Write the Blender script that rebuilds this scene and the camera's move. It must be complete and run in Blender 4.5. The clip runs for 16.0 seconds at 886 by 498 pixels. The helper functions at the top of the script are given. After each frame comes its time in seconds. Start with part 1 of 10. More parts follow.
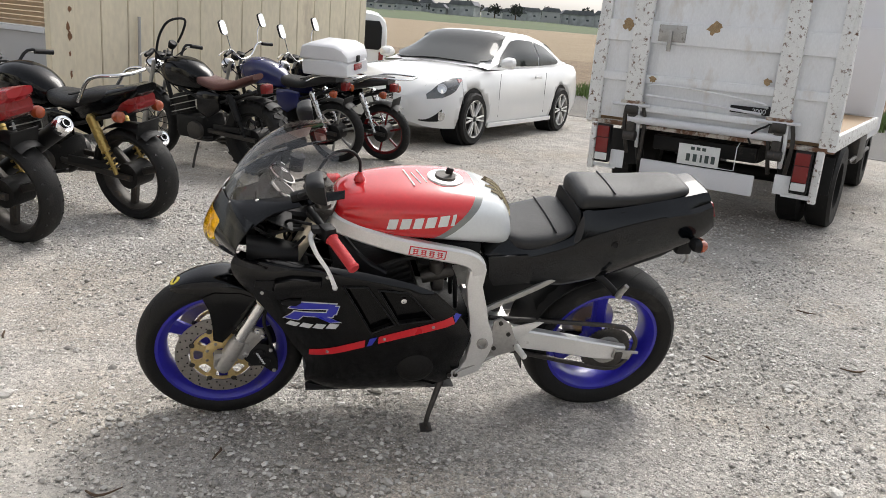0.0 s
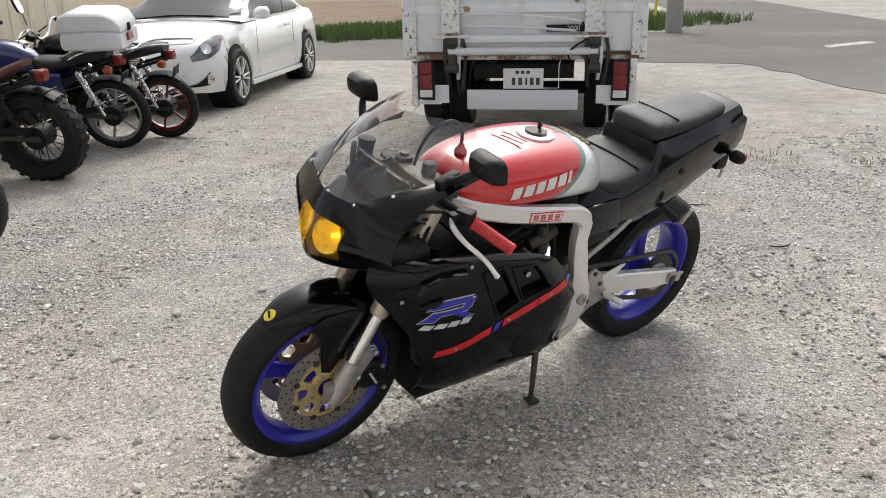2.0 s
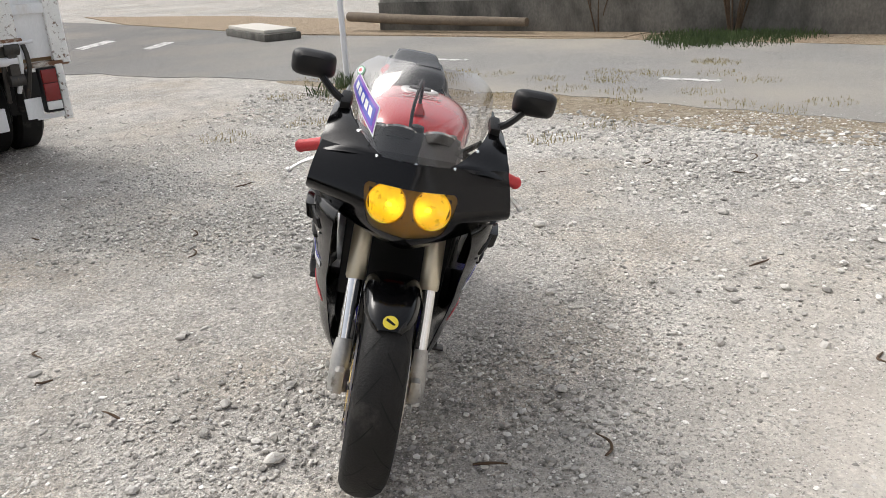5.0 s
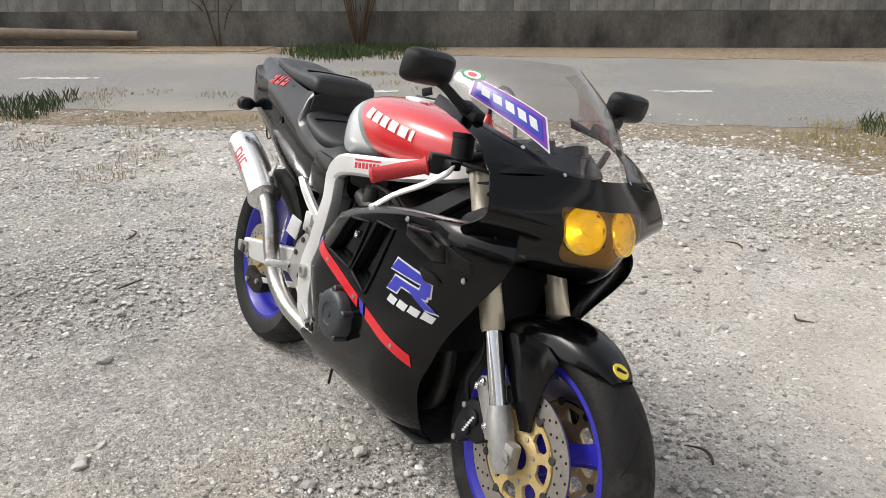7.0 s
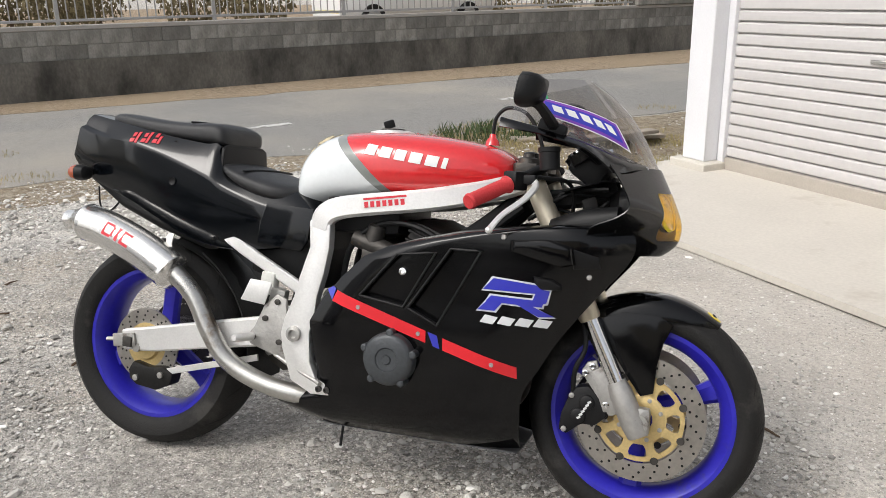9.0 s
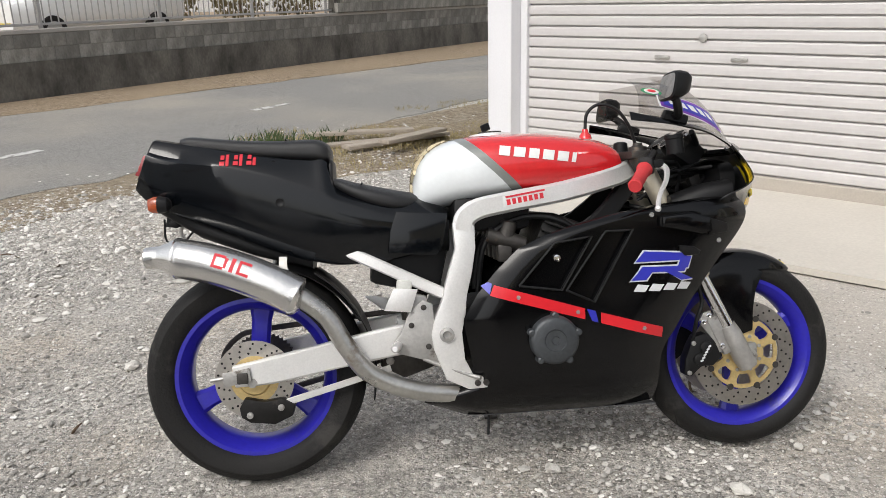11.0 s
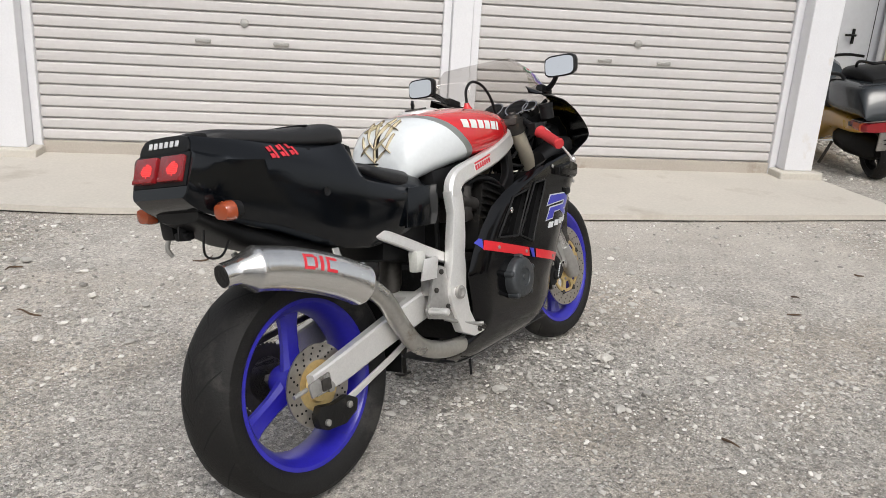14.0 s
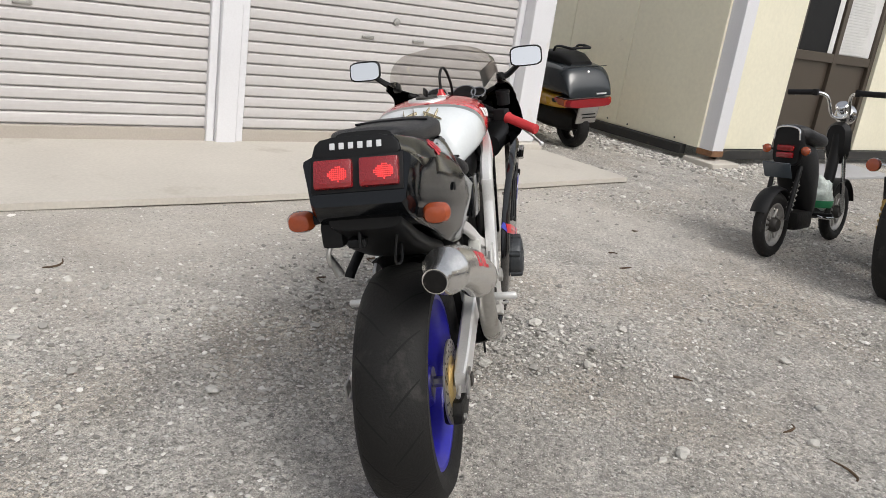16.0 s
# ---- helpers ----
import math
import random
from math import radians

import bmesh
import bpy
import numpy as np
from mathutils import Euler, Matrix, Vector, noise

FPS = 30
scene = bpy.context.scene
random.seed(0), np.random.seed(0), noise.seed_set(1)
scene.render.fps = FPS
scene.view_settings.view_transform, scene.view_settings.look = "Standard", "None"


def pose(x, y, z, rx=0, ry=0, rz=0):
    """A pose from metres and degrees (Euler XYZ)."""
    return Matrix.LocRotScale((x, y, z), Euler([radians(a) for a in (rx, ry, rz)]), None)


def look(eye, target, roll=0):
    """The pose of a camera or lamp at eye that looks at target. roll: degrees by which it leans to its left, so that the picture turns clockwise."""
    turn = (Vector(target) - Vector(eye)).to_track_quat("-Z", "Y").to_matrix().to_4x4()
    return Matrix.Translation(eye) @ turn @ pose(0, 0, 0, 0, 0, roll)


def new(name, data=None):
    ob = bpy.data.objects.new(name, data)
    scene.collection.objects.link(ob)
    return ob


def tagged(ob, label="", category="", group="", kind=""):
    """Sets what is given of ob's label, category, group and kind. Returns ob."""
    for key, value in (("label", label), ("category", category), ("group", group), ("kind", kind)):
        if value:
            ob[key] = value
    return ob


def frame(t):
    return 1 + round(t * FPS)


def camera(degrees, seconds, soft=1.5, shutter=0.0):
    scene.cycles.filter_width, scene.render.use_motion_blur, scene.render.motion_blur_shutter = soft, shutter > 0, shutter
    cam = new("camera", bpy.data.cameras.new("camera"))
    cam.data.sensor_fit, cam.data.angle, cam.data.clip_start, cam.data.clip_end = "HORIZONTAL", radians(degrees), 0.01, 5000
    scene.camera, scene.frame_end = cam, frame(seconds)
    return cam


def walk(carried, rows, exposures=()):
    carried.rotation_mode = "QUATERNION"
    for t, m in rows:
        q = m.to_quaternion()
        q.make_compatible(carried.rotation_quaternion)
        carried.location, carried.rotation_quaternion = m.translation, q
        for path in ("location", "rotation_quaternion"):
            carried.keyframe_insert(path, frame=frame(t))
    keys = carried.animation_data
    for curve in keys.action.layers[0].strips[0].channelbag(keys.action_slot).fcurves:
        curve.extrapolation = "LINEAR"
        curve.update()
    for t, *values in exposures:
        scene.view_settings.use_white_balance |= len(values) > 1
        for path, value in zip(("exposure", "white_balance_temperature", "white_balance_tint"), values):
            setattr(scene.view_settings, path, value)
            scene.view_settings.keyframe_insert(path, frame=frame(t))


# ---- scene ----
# the camera and its walk
cam = camera(57.6, 16.0, 0.8)
PATH = [
    (0, (-0.419, -2.846, 1.411), (-0.08, -0.948, 0.88), 4.7),
    (0.5, (-0.696, -2.778, 1.402), (-0.255, -0.908, 0.848), 2.5),
    (1, (-0.917, -2.592, 1.377), (-0.34, -0.769, 0.792), -0.3),
    (1.5, (-1.163, -2.35, 1.391), (-0.365, -0.618, 0.789), -1.1),
    (2, (-1.514, -2.15, 1.388), (-0.503, -0.548, 0.747), -1.2),
    (2.5, (-1.755, -1.933, 1.377), (-0.606, -0.436, 0.715), -2.5),
    (3, (-1.974, -1.655, 1.399), (-0.646, -0.309, 0.747), -3.3),
    (3.5, (-2.251, -1.371, 1.383), (-0.689, -0.32, 0.708), -3.0),
    (4, (-2.376, -1.064, 1.343), (-0.665, -0.331, 0.611), -3.8),
    (4.5, (-2.486, -0.78, 1.376), (-0.677, -0.341, 0.644), -4.0),
    (4.7, (-2.561, -0.635, 1.359), (-0.716, -0.336, 0.646), -3.7),
    (6.8, (-2.036, 0.697, 1.309), (-0.357, -0.135, 0.608), -1.4),
    (7, (-1.896, 0.8, 1.304), (-0.259, -0.12, 0.616), -0.4),
    (7.5, (-1.65, 1.067, 1.298), (-0.152, -0.081, 0.635), 0.6),
    (8, (-1.418, 1.31, 1.295), (-0.166, -0.108, 0.644), 0.1),
    (8.5, (-1.128, 1.471, 1.309), (-0.123, -0.134, 0.666), -0.6),
    (9, (-0.934, 1.733, 1.296), (-0.198, -0.024, 0.687), -1.1),
    (9.5, (-0.739, 1.95, 1.311), (-0.197, 0.118, 0.719), -1.8),
    (10, (-0.414, 2.038, 1.32), (-0.032, 0.17, 0.715), -2.2),
    (10.2, (-0.299, 2.083, 1.337), (0.016, 0.204, 0.726), -2.3),
    (12.3, (1.095, 2.095, 1.294), (0.377, 0.318, 0.728), 1.2),
    (12.5, (1.196, 2.058, 1.287), (0.389, 0.321, 0.713), 1.4),
    (13, (1.479, 1.812, 1.297), (0.429, 0.226, 0.681), 1.3),
    (13.5, (1.751, 1.617, 1.291), (0.448, 0.238, 0.658), 2.3),
    (14, (1.975, 1.456, 1.307), (0.488, 0.267, 0.694), 3.5),
    (14.5, (2.144, 1.181, 1.284), (0.486, 0.216, 0.719), 5.5),
    (15, (2.377, 0.919, 1.269), (0.634, 0.132, 0.685), 7.1),
    (15.5, (2.558, 0.644, 1.269), (0.764, 0.029, 0.633), 7.7),
    (16, (2.56, 0.306, 1.25), (0.678, -0.011, 0.655), 8.3),
]
walk(cam, [(t, look(eye, target, roll)) for t, eye, target, roll in PATH],
     exposures=[(0, 0.15), (3, 0.08), (4.5, 0.2), (7, 0.14), (7.5, 0.20), (8.5, 0.09), (10, -0.05), (12.5, -0.12), (14.5, -0.21), (16, -0.24)])

# ---- world and light: bright overcast, soft sun ----
SUN_EL, SUN_AZ = radians(50), radians(38)   # height, and direction from which it shines (from +y, clockwise)
world = bpy.data.worlds.new("sky")
scene.world = world
world.use_nodes = True
wn, wl = world.node_tree.nodes, world.node_tree.links
wn.clear()
w_out, w_bg = wn.new("ShaderNodeOutputWorld"), wn.new("ShaderNodeBackground")
w_sky, w_hsv = wn.new("ShaderNodeTexSky"), wn.new("ShaderNodeHueSaturation")
w_sky.sky_type, w_sky.sun_disc = "NISHITA", False
w_sky.sun_elevation, w_sky.sun_rotation = SUN_EL, SUN_AZ
w_sky.air_density, w_sky.dust_density, w_sky.ozone_density = 1.0, 4.0, 1.0
w_hsv.inputs["Saturation"].default_value = 0.28
w_bg.inputs["Strength"].default_value = 0.2
wl.new(w_sky.outputs[0], w_hsv.inputs["Color"])
wl.new(w_hsv.outputs[0], w_bg.inputs["Color"])
wl.new(w_bg.outputs[0], w_out.inputs[0])
sun_data = bpy.data.lights.new("sun", "SUN")
sun_data.energy, sun_data.angle, sun_data.color = 1.1, radians(24), (1.0, 0.96, 0.9)
sun = new("sun", sun_data)
sun_from = Vector((math.sin(SUN_AZ) * math.cos(SUN_EL), math.cos(SUN_AZ) * math.cos(SUN_EL), math.sin(SUN_EL)))
sun.matrix_basis = look(sun_from * 30, (0, 0, 0))


# ---- materials ----
def material(name, rgb, rough=0.5, metal=0.0, var=0.12, scale=6.0, fine=90.0, bump=0.05, coat=0.0, rvar=0.1, dirt=None, dirt_at=0.62, dirt_scale=3.0, dirt_soft=0.1,
             alpha=1.0, trans=0.0, bump_scale=0.0, each=0.0, stretch=(1, 1, 1)):
    """A painted, metal or mineral surface: base colour varied at two scales, uneven gloss, fine relief, optional dirt patches."""
    m = bpy.data.materials.new(name)
    m.use_nodes = True
    n, l = m.node_tree.nodes, m.node_tree.links
    p = n["Principled BSDF"]
    co = n.new("ShaderNodeTexCoord")
    mp = n.new("ShaderNodeMapping")
    mp.inputs["Scale"].default_value = stretch
    l.new(co.outputs["Object"], mp.inputs[0])
    big, small = n.new("ShaderNodeTexNoise"), n.new("ShaderNodeTexNoise")
    for node, s, d in ((big, scale, 4), (small, fine, 3)):
        node.inputs["Scale"].default_value, node.inputs["Detail"].default_value = s, d
        l.new(mp.outputs[0], node.inputs["Vector"])
    add = n.new("ShaderNodeMath")
    add.operation = "ADD"
    l.new(big.outputs["Fac"], add.inputs[0])
    l.new(small.outputs["Fac"], add.inputs[1])
    ramp = n.new("ShaderNodeMapRange")
    ramp.inputs["From Min"].default_value, ramp.inputs["From Max"].default_value = 0.6, 1.4
    ramp.inputs["To Min"].default_value, ramp.inputs["To Max"].default_value = 1 - var, 1 + var
    l.new(add.outputs[0], ramp.inputs["Value"])
    mul = n.new("ShaderNodeMix")
    mul.data_type, mul.blend_type = "RGBA", "MULTIPLY"
    mul.inputs[0].default_value = 1.0
    mul.inputs[6].default_value = (*rgb, 1)
    l.new(ramp.outputs[0], mul.inputs[7])
    colour = mul.outputs[2]
    if each:
        info, er = n.new("ShaderNodeObjectInfo"), n.new("ShaderNodeMapRange")
        er.inputs["To Min"].default_value, er.inputs["To Max"].default_value = 1 - each, 1 + each
        l.new(info.outputs["Random"], er.inputs["Value"])
        em = n.new("ShaderNodeMix")
        em.data_type, em.blend_type = "RGBA", "MULTIPLY"
        em.inputs[0].default_value = 1.0
        l.new(colour, em.inputs[6])
        l.new(er.outputs[0], em.inputs[7])
        colour = em.outputs[2]
    if dirt:
        dn, dr, dm = n.new("ShaderNodeTexNoise"), n.new("ShaderNodeMapRange"), n.new("ShaderNodeMix")
        dn.inputs["Scale"].default_value, dn.inputs["Detail"].default_value, dn.inputs["Roughness"].default_value = dirt_scale, 6, 0.65
        l.new(mp.outputs[0], dn.inputs["Vector"])
        dr.inputs["From Min"].default_value, dr.inputs["From Max"].default_value = dirt_at, dirt_at + dirt_soft
        l.new(dn.outputs["Fac"], dr.inputs["Value"])
        dm.data_type = "RGBA"
        l.new(dr.outputs[0], dm.inputs[0])
        l.new(colour, dm.inputs[6])
        dm.inputs[7].default_value = (*dirt, 1)
        colour = dm.outputs[2]
    l.new(colour, p.inputs["Base Color"])
    rr = n.new("ShaderNodeMapRange")
    rr.inputs["To Min"].default_value, rr.inputs["To Max"].default_value = max(0.02, rough - rvar), min(1, rough + rvar)
    l.new(big.outputs["Fac"], rr.inputs["Value"])
    l.new(rr.outputs[0], p.inputs["Roughness"])
    p.inputs["Metallic"].default_value = metal
    p.inputs["Coat Weight"].default_value = coat
    p.inputs["Coat Roughness"].default_value = 0.06
    p.inputs["Alpha"].default_value = alpha
    p.inputs["Transmission Weight"].default_value = trans
    if bump:
        b, bs = n.new("ShaderNodeBump"), small
        if bump_scale:
            bs = n.new("ShaderNodeTexNoise")
            bs.inputs["Scale"].default_value, bs.inputs["Detail"].default_value = bump_scale, 3
            l.new(mp.outputs[0], bs.inputs["Vector"])
        b.inputs["Strength"].default_value, b.inputs["Distance"].default_value = bump, 0.01
        l.new(bs.outputs["Fac"], b.inputs["Height"])
        l.new(b.outputs[0], p.inputs["Normal"])
    return m


def glass(name, rgb, rough=0.02, see=0.75):
    """Thin clear or tinted sheet: mostly see-through, with a real gloss on it."""
    m = bpy.data.materials.new(name)
    m.use_nodes = True
    n, l = m.node_tree.nodes, m.node_tree.links
    n.clear()
    out, mix = n.new("ShaderNodeOutputMaterial"), n.new("ShaderNodeMixShader")
    tr, gl, lw, pw, mr = n.new("ShaderNodeBsdfTransparent"), n.new("ShaderNodeBsdfGlossy"), n.new("ShaderNodeLayerWeight"), n.new("ShaderNodeMath"), n.new("ShaderNodeMapRange")
    tr.inputs[0].default_value = (*rgb, 1)
    gl.inputs["Roughness"].default_value = rough
    lw.inputs["Blend"].default_value = 0.5
    pw.operation = "POWER"
    pw.inputs[1].default_value = 4.0
    mr.inputs["To Min"].default_value, mr.inputs["To Max"].default_value = 1 - see, 0.9
    l.new(lw.outputs["Facing"], pw.inputs[0])
    l.new(pw.outputs[0], mr.inputs["Value"])
    l.new(mr.outputs[0], mix.inputs[0])
    l.new(tr.outputs[0], mix.inputs[1])
    l.new(gl.outputs[0], mix.inputs[2])
    l.new(mix.outputs[0], out.inputs[0])
    return m


def ground_material(name, tones, patch, stone=34.0, bump=0.6, patch_scale=0.55, soft=0.75, low=0.42, north=0.0):
    """Loose mineral ground: two sizes of stones with their own tones, worn patches of dirt between them."""
    m = bpy.data.materials.new(name)
    m.use_nodes = True
    n, l = m.node_tree.nodes, m.node_tree.links
    p = n["Principled BSDF"]
    co = n.new("ShaderNodeTexCoord")
    warp, wm = n.new("ShaderNodeTexNoise"), n.new("ShaderNodeMix")
    warp.inputs["Scale"].default_value = 30
    wm.data_type = "RGBA"
    wm.blend_type = "LINEAR_LIGHT"
    wm.inputs[0].default_value = 0.02
    l.new(co.outputs["Object"], warp.inputs["Vector"])
    l.new(co.outputs["Object"], wm.inputs[6])
    l.new(warp.outputs["Color"], wm.inputs[7])
    cells = []
    for s in (stone, stone * 2.7):
        v = n.new("ShaderNodeTexVoronoi")
        v.inputs["Scale"].default_value = s
        l.new(wm.outputs[2], v.inputs["Vector"])
        cells.append(v)
    sep = []
    for v in cells:
        r = n.new("ShaderNodeSeparateColor")
        l.new(v.outputs["Color"], r.inputs[0])
        sep.append(r)
    avg = n.new("ShaderNodeMix")
    avg.inputs[0].default_value = 0.5
    l.new(sep[0].outputs[0], avg.inputs[2])
    l.new(sep[1].outputs[0], avg.inputs[3])
    ramp = n.new("ShaderNodeValToRGB")
    els = ramp.color_ramp.elements
    els[0].position, els[0].color = 0.12, (*tones[0], 1)
    els[1].position, els[1].color = 0.9, (*tones[-1], 1)
    for i, c in enumerate(tones[1:-1]):
        els.new(0.35 + 0.25 * i).color = (*c, 1)
    l.new(avg.outputs[0], ramp.inputs[0])
    pn, pr, pm = n.new("ShaderNodeTexNoise"), n.new("ShaderNodeMapRange"), n.new("ShaderNodeMix")
    pn.inputs["Scale"].default_value, pn.inputs["Detail"].default_value, pn.inputs["Roughness"].default_value = patch_scale, 9, 0.6
    l.new(co.outputs["Object"], pn.inputs["Vector"])
    pr.inputs["From Min"].default_value, pr.inputs["From Max"].default_value = low, 0.66
    l.new(pn.outputs["Fac"], pr.inputs["Value"])
    pm.data_type = "RGBA"
    half = n.new("ShaderNodeMath")
    half.operation = "MULTIPLY"
    half.inputs[1].default_value = soft
    l.new(pr.outputs[0], half.inputs[0])
    l.new(half.outputs[0], pm.inputs[0])
    l.new(ramp.outputs[0], pm.inputs[6])
    pm.inputs[7].default_value = (*patch, 1)
    fine = n.new("ShaderNodeTexNoise")
    fine.inputs["Scale"].default_value, fine.inputs["Detail"].default_value = 160, 5
    l.new(co.outputs["Object"], fine.inputs["Vector"])
    fr = n.new("ShaderNodeMapRange")
    fr.inputs["From Min"].default_value, fr.inputs["From Max"].default_value = 0.3, 0.7
    fr.inputs["To Min"].default_value, fr.inputs["To Max"].default_value = 0.60, 1.38
    l.new(fine.outputs["Fac"], fr.inputs["Value"])
    mul = n.new("ShaderNodeMix")
    mul.data_type, mul.blend_type = "RGBA", "MULTIPLY"
    mul.inputs[0].default_value = 1.0
    l.new(pm.outputs[2], mul.inputs[6])
    l.new(fr.outputs[0], mul.inputs[7])
    # colour darkens towards +y by up to north, along an uneven edge
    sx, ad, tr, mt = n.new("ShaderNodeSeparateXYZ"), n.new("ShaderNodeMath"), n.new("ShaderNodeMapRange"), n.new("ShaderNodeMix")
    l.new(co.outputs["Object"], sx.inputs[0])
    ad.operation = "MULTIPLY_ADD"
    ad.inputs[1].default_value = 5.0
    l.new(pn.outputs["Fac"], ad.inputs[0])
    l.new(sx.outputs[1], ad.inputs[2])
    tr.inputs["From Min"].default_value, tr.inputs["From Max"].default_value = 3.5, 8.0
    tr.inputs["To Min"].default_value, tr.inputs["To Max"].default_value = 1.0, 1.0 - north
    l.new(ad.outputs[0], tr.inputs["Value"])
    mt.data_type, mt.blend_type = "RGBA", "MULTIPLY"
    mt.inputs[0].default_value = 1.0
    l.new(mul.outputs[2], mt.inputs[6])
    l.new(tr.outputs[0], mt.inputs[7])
    l.new(mt.outputs[2], p.inputs["Base Color"])
    p.inputs["Roughness"].default_value = 0.95
    p.inputs["Specular IOR Level"].default_value = 0.2
    hs = n.new("ShaderNodeMath")
    hs.operation = "ADD"
    l.new(cells[0].outputs["Distance"], hs.inputs[0])
    l.new(cells[1].outputs["Distance"], hs.inputs[1])
    hf = n.new("ShaderNodeMath")
    hf.operation = "SUBTRACT"
    l.new(fine.outputs["Fac"], hf.inputs[0])
    l.new(hs.outputs[0], hf.inputs[1])
    b = n.new("ShaderNodeBump")
    b.inputs["Strength"].default_value, b.inputs["Distance"].default_value = bump, 0.02
    l.new(hf.outputs[0], b.inputs["Height"])
    l.new(b.outputs[0], p.inputs["Normal"])
    return m


def yard_material():
    """Trodden yard: pale dust and fines, warmer patches, grit everywhere and small set stones where it is less worn; smoother before the garage."""
    m = bpy.data.materials.new("yard_dust_and_stone")
    m.use_nodes = True
    n, l = m.node_tree.nodes, m.node_tree.links
    p = n["Principled BSDF"]
    co = n.new("ShaderNodeTexCoord")

    def tex(scale, detail, rough=0.55, off=0.0):
        t, mp = n.new("ShaderNodeTexNoise"), n.new("ShaderNodeMapping")
        mp.inputs["Location"].default_value = (off, off * 0.7, 0)
        l.new(co.outputs["Object"], mp.inputs[0])
        l.new(mp.outputs[0], t.inputs["Vector"])
        t.inputs["Scale"].default_value, t.inputs["Detail"].default_value, t.inputs["Roughness"].default_value = scale, detail, rough
        return t.outputs["Fac"]

    def span(v, a, b, c=0.0, d=1.0):
        r = n.new("ShaderNodeMapRange")
        for k, x in (("From Min", a), ("From Max", b), ("To Min", c), ("To Max", d)):
            r.inputs[k].default_value = x
        l.new(v, r.inputs["Value"])
        return r.outputs[0]

    def op(kind, a, b):
        q = n.new("ShaderNodeMath")
        q.operation = kind
        for k, x in enumerate((a, b)):
            if isinstance(x, (int, float)):
                q.inputs[k].default_value = x
            else:
                l.new(x, q.inputs[k])
        return q.outputs[0]

    def mix(f, a, b, blend="MIX"):
        q = n.new("ShaderNodeMix")
        q.data_type, q.blend_type = "RGBA", blend
        for k, x in ((0, f), (6, a), (7, b)):
            if isinstance(x, float):
                q.inputs[k].default_value = x
            elif isinstance(x, tuple):
                q.inputs[k].default_value = (*x, 1)
            else:
                l.new(x, q.inputs[k])
        return q.outputs[2]

    # distance out from the garage front
    xyz = n.new("ShaderNodeSeparateXYZ")
    l.new(co.outputs["Object"], xyz.inputs[0])
    out_ = op("ADD", op("ADD", op("MULTIPLY", xyz.outputs[0], 0.678), op("MULTIPLY", xyz.outputs[1], 0.735)), 3.525)
    wander = op("MULTIPLY", op("SUBTRACT", tex(0.5, 3, off=9.0), 0.5), 2.2)
    along = op("ADD", op("ADD", op("MULTIPLY", xyz.outputs[0], -0.735), op("MULTIPLY", xyz.outputs[1], 0.678)), 2.844)
    ends = op("MAXIMUM", span(op("ADD", along, wander), 1.9, 0.5), span(op("ADD", along, wander), 4.9, 6.4))
    rough_side = op("MAXIMUM", span(op("ADD", out_, wander), 1.7, 3.4), ends)
    loose = op("MULTIPLY", span(tex(0.75, 5, 0.6, 3.0), 0.36, 0.58, 0.40, 1.0), rough_side)
    c = mix(span(tex(0.42, 8, 0.62), 0.36, 0.64), (0.375, 0.353, 0.320), (0.545, 0.517, 0.474))
    c = mix(span(tex(0.95, 6, 0.6, 5.0), 0.46, 0.68, 0.0, 0.72), c, (0.435, 0.378, 0.306))
    c = mix(1.0, c, span(tex(4.5, 6, 0.65, 2.0), 0.3, 0.7, 0.72, 1.28), "MULTIPLY")
    c = mix(1.0, c, span(tex(46.0, 5, 0.7, 1.0), 0.3, 0.7, 0.46, 1.48), "MULTIPLY")
    c = mix(1.0, c, span(tex(210.0, 3, 0.6), 0.3, 0.7, 0.58, 1.40), "MULTIPLY")
    # pale dust trodden out before the garage
    c = mix(span(rough_side, 0.0, 0.9, 0.75, 0.0), c, mix(span(tex(2.1, 8, 0.65, 4.0), 0.3, 0.7), (0.46, 0.425, 0.375), (0.60, 0.565, 0.51)))
    c = mix(1.0, c, span(tex(60.0, 4, 0.7, 6.0), 0.3, 0.7, 0.86, 1.13), "MULTIPLY")
    height = op("MULTIPLY", tex(46.0, 5, 0.7, 1.0), 0.9)
    for scale, share, lift in ((44.0, 0.66, 0.75), (88.0, 0.42, 0.55), (170.0, 0.36, 0.35)):
        v, sc = n.new("ShaderNodeTexVoronoi"), n.new("ShaderNodeSeparateColor")
        v.inputs["Scale"].default_value = scale
        l.new(co.outputs["Object"], v.inputs["Vector"])
        l.new(v.outputs["Color"], sc.inputs[0])
        near = span(v.outputs["Distance"], 0.46, 0.30)
        there = op("MULTIPLY", near, op("GREATER_THAN", op("ADD", sc.outputs[0], op("MULTIPLY", op("SUBTRACT", loose, 1.0), 0.42)), share))
        tone = n.new("ShaderNodeValToRGB")
        els = tone.color_ramp.elements
        els[0].position, els[0].color = 0.0, (0.17, 0.16, 0.145, 1)
        els[1].position, els[1].color = 1.0, (0.90, 0.88, 0.84, 1)
        els.new(0.6).color = (0.46, 0.44, 0.405, 1)
        l.new(sc.outputs[1], tone.inputs[0])
        c = mix(op("MULTIPLY", there, 0.85), c, tone.outputs[0])
        height = op("ADD", height, op("MULTIPLY", there, lift))
    l.new(c, p.inputs["Base Color"])
    p.inputs["Roughness"].default_value = 0.95
    p.inputs["Specular IOR Level"].default_value = 0.2
    b = n.new("ShaderNodeBump")
    b.inputs["Strength"].default_value, b.inputs["Distance"].default_value = 0.9, 0.012
    l.new(height, b.inputs["Height"])
